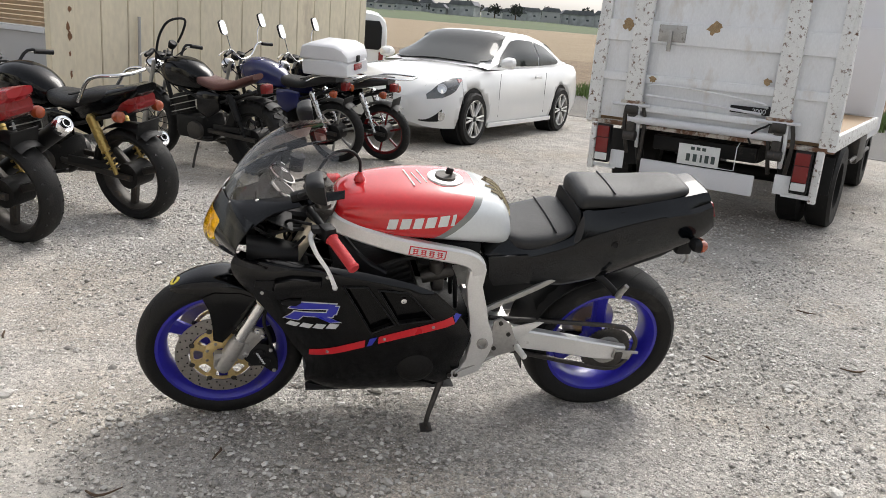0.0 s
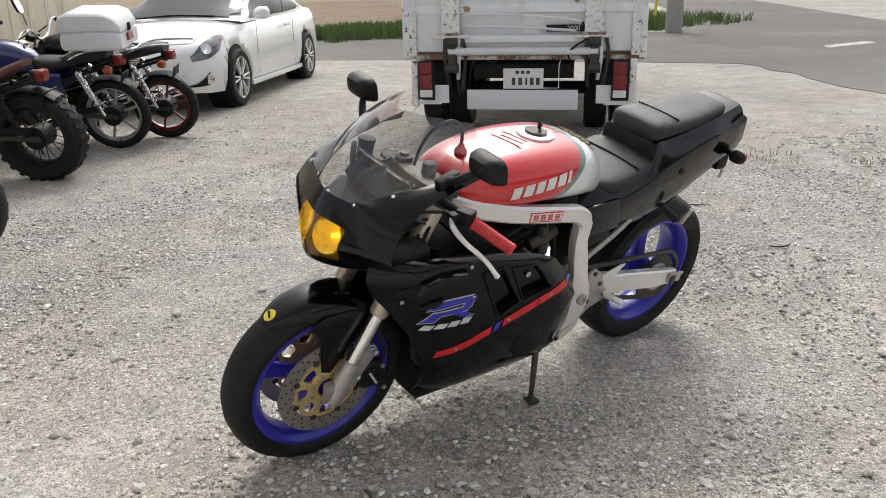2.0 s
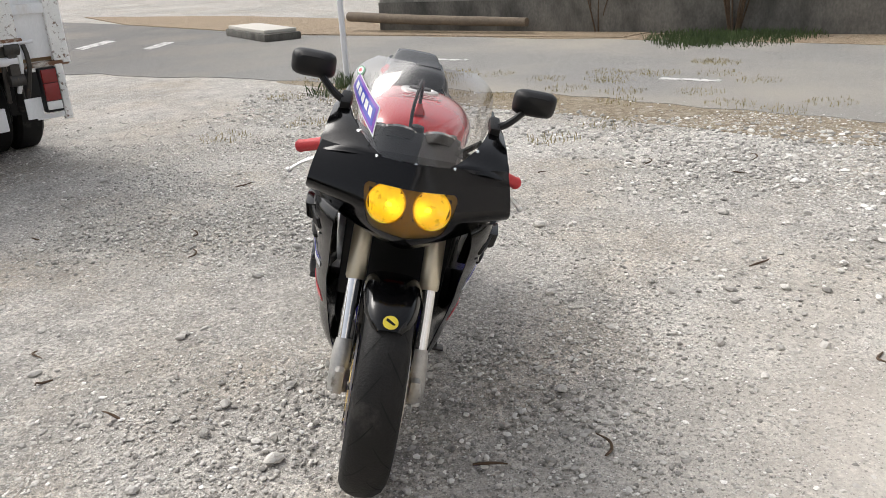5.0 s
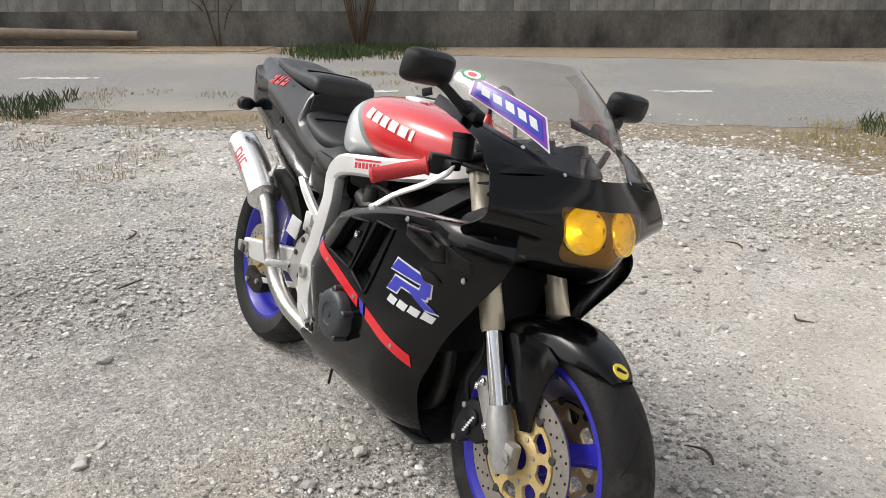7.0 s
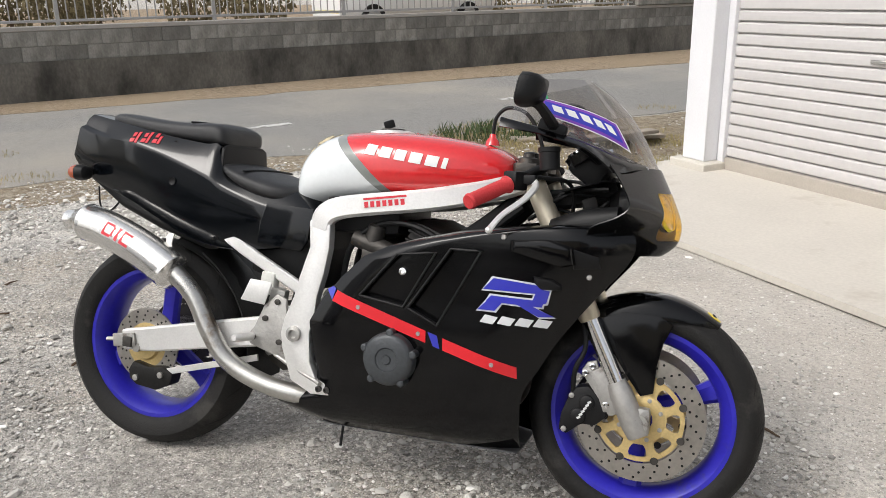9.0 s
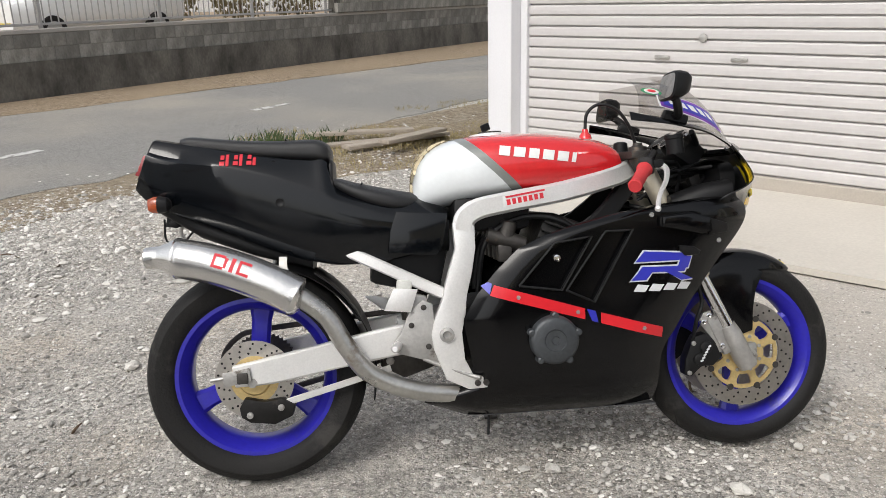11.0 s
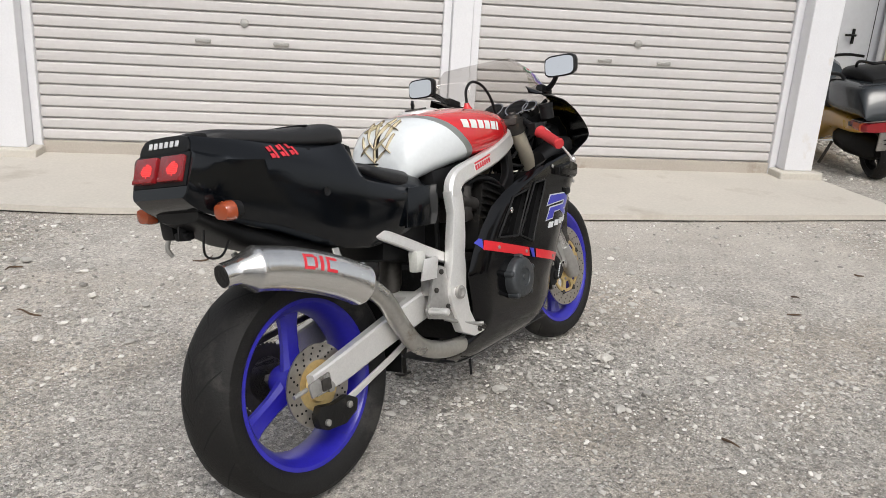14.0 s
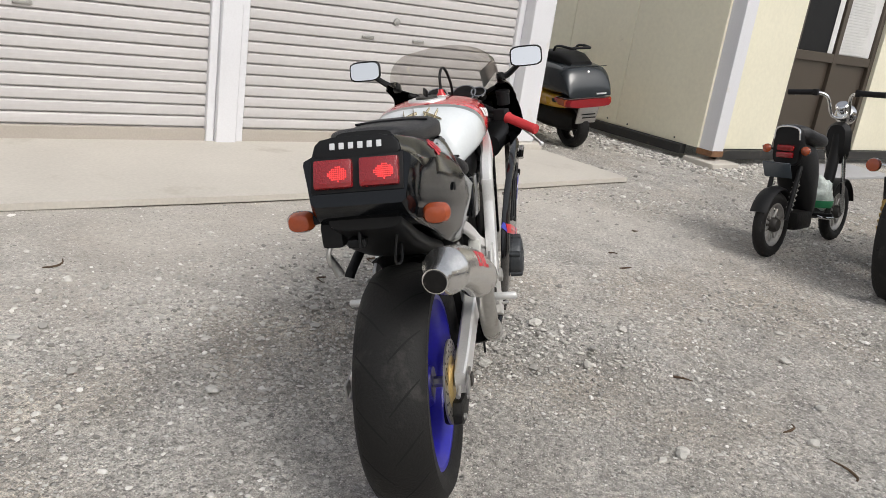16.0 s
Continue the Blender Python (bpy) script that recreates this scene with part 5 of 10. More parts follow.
def cowl_at(z, v):
    """A place on the cowl: v from -1 (left edge) to 1 (right edge)."""
    xn = smooth_interp(z, [(0.682, -0.748), (0.70, -0.772), (0.72, -0.786), (0.76, -0.790), (0.80, -0.777), (0.85, -0.754), (0.895, -0.731)])
    xe, w = cowl_end(z)
    return Vector((xn - 0.006 + (xe - xn + 0.006) * abs(v) ** 1.45, w * v, z))


HZ0, HZ1 = 0.722, 0.836


def window(z):
    """Half width of the headlight opening at this height, as a share of the cowl's."""
    z = max(HZ0, min(HZ1, z))
    return smooth_interp(z, [(HZ0, 0.080), (HZ0 + 0.012, 0.094), (HZ1 - 0.03, 0.113), (HZ1 - 0.008, 0.114), (HZ1, 0.106)]) / cowl_end(z)[1]


ZS = [0.682 + (HZ0 - 0.682) * i / 6 for i in range(6)] + [HZ0 + (HZ1 - HZ0) * i / 16 for i in range(16)] + [HZ1 + (0.893 - HZ1) * i / 8 for i in range(9)]


def cowl_row(z, dx=0.0):
    e = window(z)
    vs = [-1 + (1 - e) * j / 12 for j in range(12)] + [-e + 2 * e * j / 18 for j in range(18)] + [e + (1 - e) * j / 12 for j in range(13)]
    return [cowl_at(z, v) + Vector((dx, 0, 0)) for v in vs]


def skin(dx, hole=True):
    """The cowl's skin, open where the headlights look out."""
    bm = grid([cowl_row(z, dx) for z in ZS])
    if hole:
        cut = []
        for f in bm.faces:
            c = f.calc_center_median()
            if HZ0 < c.z < HZ1 and abs(c.y) < window(c.z) * cowl_end(c.z)[1] * 0.985:
                cut.append(f)
        bmesh.ops.delete(bm, geom=cut, context="FACES")
    return bm


outer = skin(0.0)
bmesh.ops.solidify(outer, geom=outer.faces[:], thickness=0.003)
cowl = part("upper_cowl", outer, M_BLACK, bike, "gloss black nose cowl")

lining = grid([[p + Vector((0.012, 0, 0)) for p in cowl_row(z)[9:34]] for z in ZS[3:28]])


def cut_lamps(bm, rad):
    """Takes the lining away where the headlight bowls sit."""
    gone = [f for f in bm.faces if f.calc_center_median().x < -0.70 and any(math.hypot(f.calc_center_median().y - 0.056 * s, f.calc_center_median().z - 0.793) < rad for s in (-1, 1))]
    bmesh.ops.delete(bm, geom=gone, context="FACES")
    return bm


part("cowl_lining", cut_lamps(lining, 0.047), material("lamp_housing", (0.16, 0.12, 0.05), 0.4, var=0.2), cowl, "dull inside of the lamp housing")
part("cowl_backing", cut_lamps(grid([[p + Vector((0.016, 0, 0)) for p in cowl_row(z)[9:34]] for z in ZS[3:28]]), 0.047), M_MATT, cowl)
for s in (-1, 1):
    rows = []
    for i in range(17):
        x = -0.712 + (0.337) * i / 16
        zu = smooth_interp(x, [(-0.712, 0.893), (-0.626, 0.930), (-0.5, 0.965), (-0.375, 0.994)])
        zl = smooth_interp(x, [(-0.712, 0.889), (-0.69, 0.884), (-0.655, 0.874), (-0.62, 0.902), (-0.582, 0.927), (-0.53, 0.943), (-0.478, 0.956), (-0.375, 0.971)])
        yu = smooth_interp(x, [(-0.712, 0.088), (-0.626, 0.148), (-0.5, 0.187), (-0.375, 0.200)])
        rows.append([(x, s * (yu + smooth_interp(x, [(-0.712, 0.0), (-0.69, 0.075), (-0.655, 0.106), (-0.60, 0.076), (-0.53, 0.050), (-0.45, 0.030), (-0.375, 0.012)]) * t), zu + (zl - zu) * t + 0.006 * math.sin(math.pi * t)) for t in (0, 0.25, 0.5, 0.75, 1)])
    part("cowl_arm", grid(rows, 0.004), M_BLACK, cowl)
    for q in ((-0.7085, 0.096, 0.8905), (-0.630, 0.150, 0.926)):
        part("screen_bolt", lathe([(0, 0.006), (0.004, 0.0045)], (q[0], s * q[1], q[2]), (-0.6, 0.6 * s, 0.5), 10), M_CHROME, cowl)
part("screen_bolt", lathe([(0, 0.006), (0.004, 0.0045)], (-0.731, 0, 0.890), (-0.8, 0, 0.6), 10), M_CHROME, cowl)
# twin headlights behind one yellow cover
for s in (-1, 1):
    cz, cy = 0.793, 0.056
    base = cowl_at(cz, s * cy / cowl_end(cz)[1])
    nrm = Vector((-0.90, 0.24 * s, 0.34)).normalized()
    at = Vector((base.x + 0.016, s * cy, cz))
    hd = part("headlight", lathe([(0.0, 0.0460), (0.003, 0.0465), (0.004, 0.0487), (0.0, 0.0501), (-0.004, 0.0505), (-0.006, 0.0476)], at, nrm, 36, closed=True), M_YELLOW, cowl, "round headlight")
    fm = frame_from(nrm)
    turn = lambda prof: grid([[at + fm @ Vector((r * math.cos(k * math.pi / 16), r * math.sin(k * math.pi / 16), a)) for k in range(32)] for a, r in prof], close=True)
    part("reflector", turn(((-0.040, 0.001), (-0.039, 0.012), (-0.034, 0.024), (-0.022, 0.037), (-0.005, 0.0455), (0.0, 0.0465))), M_BOWL, hd, "bright reflector bowl")
    part("headlight_shell", turn(((-0.056, 0.001), (-0.054, 0.022), (-0.040, 0.040), (-0.006, 0.0505))), M_MATT, hd, "black headlight shell")
    part("bulb", lathe([(-0.042, 0.006), (-0.022, 0.006), (-0.018, 0.0)], at, nrm, 14), M_LAMP, hd, "lit bulb")
    lo_ = part("lens", turn(((0.002, 0.0455), (0.005, 0.038), (0.008, 0.028), (0.0095, 0.012), (0.010, 0.0005))), M_AMBERGLASS, hd, "clear lens")
    lo_.visible_shadow = False
rows = []
for i in range(17):
    z = HZ0 + (HZ1 - HZ0) * i / 16
    rows.append([p for p in cowl_row(z, -0.001)[12:31]])
cov = part("headlight_cover", grid(rows), M_LENSCOVER, cowl, "clear yellow headlight cover")
cov.visible_shadow = False

# screen
rows = []
LOW = [(0.0, (-0.731, 0.0, 0.896)), (0.35, (-0.709, 0.086, 0.892)), (0.6, (-0.628, 0.146, 0.930)), (0.82, (-0.5, 0.185, 0.966)), (1.0, (-0.40, 0.198, 0.990))]


def low_edge(u):
    return Vector([smooth_interp(abs(u), [(a, q[k]) for a, q in LOW]) for k in range(3)])


for j in range(13):
    v = j / 12
    row = []
    for i in range(33):
        u = -1 + i / 16
        lo = low_edge(u)
        if u < 0:
            lo.y = -lo.y
        hi = Vector((-0.555 + 0.165 * u * u, 0.136 * u, 1.106 - 0.018 * u * u))
        q = lo.lerp(hi, v)
        q += Vector((-0.014, 0.035 * u, 0.020)) * math.sin(math.pi * v) * (1 - 0.5 * abs(u))
        row.append(q)
    rows.append(row)
scr = part("windscreen", grid(rows), M_SCREEN, bike, "lightly smoked clear windscreen")
scr.visible_shadow = False
SCR = rows


def scr_at(u, v, lift=0.002):
    """A place on the screen: u across (-1 to 1), v up (0 to 1)."""
    i, j = (u + 1) * 16, v * 12
    i0, j0 = min(31, int(i)), min(11, int(j))
    a = SCR[j0][i0].lerp(SCR[j0][i0 + 1], i - i0)
    b = SCR[j0 + 1][i0].lerp(SCR[j0 + 1][i0 + 1], i - i0)
    n = (SCR[j0][i0 + 1] - SCR[j0][i0]).cross(SCR[j0 + 1][i0] - SCR[j0][i0]).normalized()
    if n.z < 0:
        n = -n
    return a.lerp(b, j - j0) + n * lift


def scr_quads(qs, mat, name, lift, label=""):
    bm = bmesh.new()
    for a, b, c, d in qs:
        rr = []
        for i in range(7):
            lo, hi = Vector(a).lerp(Vector(b), i / 6), Vector(d).lerp(Vector(c), i / 6)
            rr.append([scr_at(*lo.lerp(hi, j / 3), lift) for j in range(4)])
        grid(rr, bm=bm)
    return part(name, bm, mat, scr, label)


def sticker_at(a, b):
    """A place on the slanting sticker, a along it and b across it, both 0 to 1."""
    return (0.47 + 0.40 * a, 0.10 + 0.12 * a + 0.26 * b)


def sticker_quad(a0, a1, b0, b1, k=0.0):
    return [sticker_at(a0, b0), sticker_at(a1, b0), sticker_at(a1 + k, b1), sticker_at(a0 + k, b1)]


scr_quads([sticker_quad(-0.03, 1.03, -0.06, 1.06)], M_PLATEWHITE, "sticker", 0.0018, "violet and blue rectangular sticker on the screen")
scr_quads([sticker_quad(0, 1, 0, 1)], M_VIOLET, "sticker_field", 0.0024)
scr_quads([sticker_quad(0.06, 0.95, 0.14, 0.84)], M_PURPLE, "sticker_field", 0.0030)
scr_quads([sticker_quad(0.12 + 0.155 * q, 0.23 + 0.155 * q, 0.34, 0.70, 0.02) for q in range(5)], M_PLATEWHITE, "sticker_bar", 0.0037)
for lift, rad, mt in ((0.0024, 1.0, M_GREEN), (0.0031, 0.72, M_PLATEWHITE), (0.0038, 0.4, M_REDMARK)):
    bm = bmesh.new()
    bm.faces.new([bm.verts.new(scr_at(0.90 + 0.075 * rad * math.cos(k * math.pi / 10), 0.52 + 0.09 * rad * math.sin(k * math.pi / 10), lift)) for k in range(20)])
    part("sticker_oval", bm, mt, scr, "round green, white and red sticker" if rad == 1.0 else "")

# cockpit
b = box((0.09, 0.22, 0.07), (-0.575, 0, 0.885), 0.02, rot=(0, -35, 0))
dash = part("instrument_panel", b, M_MATT, bike, "black instrument panel")
for y, r in ((-0.055, 0.042), (0.05, 0.045), (0.105, 0.028)):
    q = Vector((-0.553, y, 0.918))
    part("dial", lathe([(-0.02, r), (0.006, r), (0.008, r - 0.005)], q, (0.55, 0, 0.83), 28), M_ENGINE, dash, "dark round dial")
    part("dial_rim", lathe([(0.004, r + 0.002), (0.010, r + 0.002), (0.010, r - 0.004), (0.004, r - 0.004)], q, (0.55, 0, 0.83), 28, closed=True), M_CHROME, dash)
part("headlight_bucket", loft([(-0.706, 0.10, 0.845, 0.755), (-0.695, 0.135, 0.855, 0.74), (-0.655, 0.13, 0.85, 0.735), (-0.63, 0.085, 0.83, 0.75)], 28, 3.5), M_MATT, bike, "black back of the headlight unit")
part("cowl_stay", tube([(-0.44, 0, 0.80), (-0.55, 0, 0.815), (-0.64, 0, 0.845)], 1, smooth=3, section=rect_section(0.05, 0.09, 0.2)), M_MATT, bike, "black stay that carries the nose")
for s in (-1, 1):
    part("stay_arm", tube([(-0.62, 0.02 * s, 0.85), (-0.60, 0.10 * s, 0.90), (-0.56, 0.165 * s, 0.935)], 0.008, 8), M_MATT, bike)
    part("inner_duct", loft([(-0.66, 0.045, 0.80, 0.73, 0.155 * s), (-0.58, 0.05, 0.79, 0.71, 0.150 * s), (-0.50, 0.04, 0.76, 0.68, 0.130 * s)], 18, 3), M_MATT, bike, "black inner air duct")
    for k in range(6):
        r_ = random.Random(900 + k * 2 + (s > 0))
        p0 = Vector((-0.64 + 0.02 * r_.random(), s * (0.05 + 0.09 * r_.random()), 0.76 + 0.09 * r_.random()))
        p2 = Vector((-0.45 + 0.05 * r_.random(), s * (0.03 + 0.06 * r_.random()), 0.72 + 0.12 * r_.random()))
        p1 = p0.lerp(p2, 0.5) + Vector((0, s * 0.05 * r_.random(), -0.06 + 0.10 * r_.random()))
        part("wiring", tube([p0, p1, p2], 0.0035 + 0.003 * r_.random(), 7, 4), M_MATT, bike)
    part("connector", box((0.035, 0.022, 0.028), (-0.585, 0.11 * s, 0.80), 0.004, rot=(10, 20, 15)), M_ENGINE, bike, "dark wiring connector")
part("inner_panel", grid([[(-0.70, y, 0.85), (-0.62, y * 1.6, 0.86), (-0.52, y * 2.0, 0.83)] for y in (-0.08, -0.04, 0, 0.04, 0.08)], 0.004), M_MATT, bike)
tc = plate([(-0.455, -0.13), (-0.40, -0.13), (-0.375, -0.05), (-0.375, 0.05), (-0.40, 0.13), (-0.455, 0.13), (-0.47, 0.03), (-0.47, -0.03)], 0.022, "xy", 0.880, 0.004)
for s in (-1, 1):
    lathe([(0, 0.028), (0.016, 0.026), (0.020, 0.014), (0.028, 0.013)], (-0.428, 0.10 * s, 0.886), (-0.0, 0, 1), 20, tc)
part("top_yoke", tc, M_DKMETAL, bike, "dull grey top yoke")
part("ignition_lock", lathe([(0, 0.022), (0.03, 0.02), (0.034, 0.01)], (-0.41, 0, 0.89), (0, 0, 1), 18), M_MATT, bike)
for s in (-1, 1):
    a, e = Vector((-0.455, 0.135 * s, 0.872)), Vector((-0.342, 0.322 * s, 0.790))
    d = (e - a).normalized()
    bar = part("handlebar", lathe([(-0.03, 0.012), (0.20, 0.012)], a, d, 14), M_MATT, bike, "black clip-on handlebar")
    part("grip", lathe([(0.10, 0.019), (0.104, 0.022), (0.112, 0.017), (0.15, 0.0175), (0.22, 0.017), (0.225, 0.019), (0.232, 0.016)], a, d, 20), M_GRIP, bar, "red rubber grip")
    sw = box((0.04, 0.05, 0.045), tuple(a + d * 0.075), 0.008, rot=(0, 0, -25 * s))
    part("switch_box", sw, M_MATT, bar, "black switch box")
    part("clamp", lathe([(-0.02, 0.034), (0.02, 0.034)], Vector((-0.44, 0.10 * s, 0.862)), (0.44, 0, 0.9), 18), M_DKMETAL, bar)
    lv = tube([a + d * 0.06 + Vector((-0.03, 0, 0.0)), a + d * 0.09 + Vector((-0.058, 0, -0.006)), a + d * 0.14 + Vector((-0.066, 0, -0.02)), a + d * 0.20 + Vector((-0.060, 0, -0.034)), a + d * 0.245 + Vector((-0.062, 0, -0.052))], [1, 0.95, 0.8, 0.7, 0.75], smooth=5, section=rect_section(0.018, 0.010, 0.35))
    lathe([(-0.008, 0.004), (-0.004, 0.008), (0.004, 0.008), (0.008, 0.004)], a + d * 0.247 + Vector((-0.063, 0, -0.053)), d, 12, lv)
    part("lever", lv, M_ALU, bar, "silver lever with a ball end")
    part("lever_perch", box((0.045, 0.03, 0.022), tuple(a + d * 0.062 + Vector((-0.02, 0, 0.0))), 0.006), M_MATT, bar)
    part("cable", tube([a + d * 0.04 + Vector((-0.03, 0, 0)), (-0.54, 0.12 * s, 0.84), (-0.52, 0.07 * s, 0.72), (-0.38, 0.06 * s, 0.66)], 0.005, 8), M_MATT, bike)
rsv = part("brake_reservoir", lathe([(0, 0.024), (0.04, 0.024), (0.042, 0.026), (0.052, 0.026)], (-0.50, 0.20, 0.875), (0.1, 0, 1), 20), M_MATT, bike, "black brake fluid reservoir")
# mirrors
for s in (-1, 1):
    root, head = Vector((-0.50, 0.19 * s, 0.972)), Vector((-0.452, 0.298 * s, 1.045))
    st = tube([root, root + Vector((0.0, 0.035 * s, 0.01)), root.lerp(head, 0.7) + Vector((-0.012, 0, -0.008)), head + Vector((0, -0.02 * s, -0.02))], [1.4, 1.0, 0.85, 0.8], smooth=5, section=rect_section(0.026, 0.018, 0.35))
    mi = part("mirror", st, M_MATT, bike, "black fairing mirror")
    rows = []
    for i, (k, dx) in enumerate(((0.15, -0.048), (0.62, -0.042), (0.88, -0.027), (1.0, -0.006), (1.0, 0.006), (0.95, 0.008))):
        rows.append([head + Vector((dx - 0.20 * p.z * k, p.y * k * s, p.z * k)) for p in ring(0, 0, 0, 0.058, 0.036, -0.036, 28, 4.5)])
    part("mirror_housing", grid(rows, close=True, caps=True), M_MATT, mi)
    rows = [[head + Vector((0.0095 - 0.20 * p.z, p.y * s, p.z)) for p in ring(0, 0, 0, 0.053 * k, 0.031 * k, -0.031 * k, 28, 4.5)] for k in (1.0, 0.01)]
    part("mirror_glass", grid(rows, close=True), M_MIRROR, mi, "mirror glass")
    part("mirror_base", box((0.07, 0.03, 0.03), tuple(root + Vector((0.0, 0.008 * s, 0.0))), 0.01, rot=(0, -18, 0)), M_MATT, mi)

# tank
TS = [(-0.392, 0.075, 0.880, 0.815), (-0.375, 0.105, 0.905, 0.800), (-0.33, 0.130, 0.928, 0.792), (-0.25, 0.155, 0.944, 0.786), (-0.15, 0.172, 0.955, 0.780), (-0.04, 0.176, 0.958, 0.776), (0.06, 0.166, 0.953, 0.765),
      (0.12, 0.148, 0.940, 0.755), (0.165, 0.128, 0.916, 0.745), (0.195, 0.110, 0.880, 0.740), (0.212, 0.085, 0.830, 0.745)]
tb = loft(TS, 44, 2.7, steps=4)
planes = [(Vector((0.092, 0, 0.940)), Vector((0.69, 0, -0.72))), (Vector((0.060, 0, 0.940)), Vector((0.69, 0, -0.72)))]
for co, no in planes:
    bmesh.ops.bisect_plane(tb, geom=tb.verts[:] + tb.edges[:] + tb.faces[:], plane_co=co, plane_no=no)
for f in tb.faces:
    c = f.calc_center_median()
    if (c - planes[0][0]).dot(planes[0][1]) > 0:
        f.material_index = 1
    elif (c - planes[1][0]).dot(planes[1][1]) > 0:
        f.material_index = 2
tank = part("fuel_tank", tb, [M_RED, M_TWHITE, M_TGREY], bike, "red fuel tank with white rear part")


def tank_at(s):
    def f(u, v):
        hw, zt, zb = (smooth_interp(u, [(q[0], q[k]) for q in TS]) for k in (1, 2, 3))
        zc, hh = (zt + zb) / 2, (zt - zb) / 2
        k = min(0.995, abs(v - zc) / hh)
        return Vector((u, s * (hw * (1 - k ** 2.7) ** (1 / 2.7) + 0.0022), v))
    return f


for s in (-1, 1):
    d = -s
    wd = [0.029, 0.031, 0.028, 0.031, 0.031, 0.012]
    u0 = -0.229 if s < 0 else -0.018
    qs = []
    for q in bars(wd, 0.0105, 0.036 if s < 0 else 0.027, 0.006):
        if s < 0:
            qs.append([(u0 + u, 0.842 + v + 0.13 * u) for u, v in q])
        else:
            qs.append([(u0 - u, 0.893 + v - 0.13 * u) for u, v in q])
    sheet_faces(qs, tank_at(s), M_PLATEWHITE, "lettering_bar", tank, 0.0008, "white lettering bars")
cap = lathe([(0, 0.062), (0.006, 0.060), (0.009, 0.046), (0.006, 0.044)], (-0.022, -0.004, 0.955), (0.03, 0, 1), 36)
capo = part("filler_cap", cap, M_ALU, tank, "silver lock-type filler cap")
part("cap_ring", lathe([(0, 0.036), (0.013, 0.034), (0.013, 0.026), (0.010, 0.0)], (-0.022, -0.004, 0.956), (0.03, 0, 1), 28), M_DKMETAL, capo)
part("key", box((0.030, 0.009, 0.022), (-0.010, -0.004, 0.982), 0.004, rot=(0, 20, 30)), M_MATT, capo, "black ignition key left in the cap")
part("breather_base", lathe([(0, 0.020), (0.012, 0.017), (0.02, 0.010), (0.03, 0.008)], (-0.305, 0.0, 0.936), (0, 0, 1), 18), M_RED, tank, "red breather fitting")
part("breather_hose", tube([(-0.305, 0, 0.962), (-0.312, 0.0, 1.01), (-0.345, 0.005, 1.035), (-0.395, 0.012, 1.02), (-0.43, 0.02, 0.97), (-0.45, 0.02, 0.91)], 0.005, 8), M_MATT, bike, "thin black breather hose")
for k, (y0, y1, ww) in enumerate(((-0.07, 0.05, 0.003), (-0.05, 0.03, 0.0022), (-0.045, 0.05, 0.0022))):
    x = -0.135 + 0.022 * k
    zz = smooth_interp(x, [(q[0], q[2]) for q in TS]) + 0.0006
    part("script_line", plate([(x - ww, y0), (x + ww, y0), (x + ww - 0.02, y1), (x - ww - 0.02, y1)], 0.0012, "xy", zz), M_PLATEWHITE, tank)
# lattice pad at the back of the tank
tp = bmesh.new()
padp = lambda a, h: Vector((smooth_interp(h, [(0.76, 0.2125), (0.83, 0.210), (0.88, 0.1975), (0.916, 0.170), (0.94, 0.130), (0.952, 0.08)]) - 0.9 * a * a + 0.001, a * 0.85, h + 0.0005))
M_PADEDGE = material("pad_edge", (0.16, 0.12, 0.07), 0.45, var=0.2, scale=40)
M_PALEGOLD = material("pale_gold_print", (0.62, 0.54, 0.36), 0.4, var=0.2, scale=40, coat=0.3)
pad = part("tank_pad", grid([[padp(-0.012 + 0.006 * j, 0.79 + 0.012 * i) - Vector((0.001, 0, 0)) for j in range(5)] for i in range(11)], 0.001), M_MATT, tank, "black and pale gold branching tank pad")
limbs = [(0, 0.79, 0, 0.92)]
for sg in (-1, 1):
    limbs += [(0, 0.825, 0.050 * sg, 0.862), (0.050 * sg, 0.862, 0.072 * sg, 0.905), (0, 0.862, 0.040 * sg, 0.895), (0.040 * sg, 0.895, 0.062 * sg, 0.940), (0.012 * sg, 0.935, 0.078 * sg, 0.915), (0.0, 0.895, 0.030 * sg, 0.945), (0.068 * sg, 0.850, 0.028 * sg, 0.880)]
for a0, h0, a1, h1 in limbs:
    pts = [padp(a0 + (a1 - a0) * t, h0 + (h1 - h0) * t) for t in (0, 0.25, 0.5, 0.75, 1)]
    lb = part("pad_limb", tube(pts, [0.8, 1.1, 1.1, 1.0, 0.6], smooth=1, section=rect_section(0.013, 0.002)), M_PADEDGE, pad)
    part("pad_inlay", tube([q + Vector((0.0012, 0, 0.0008)) for q in pts], [0.7, 1.1, 1.1, 0.9, 0.4], smooth=1, section=rect_section(0.009, 0.003)), M_PALEGOLD, lb)

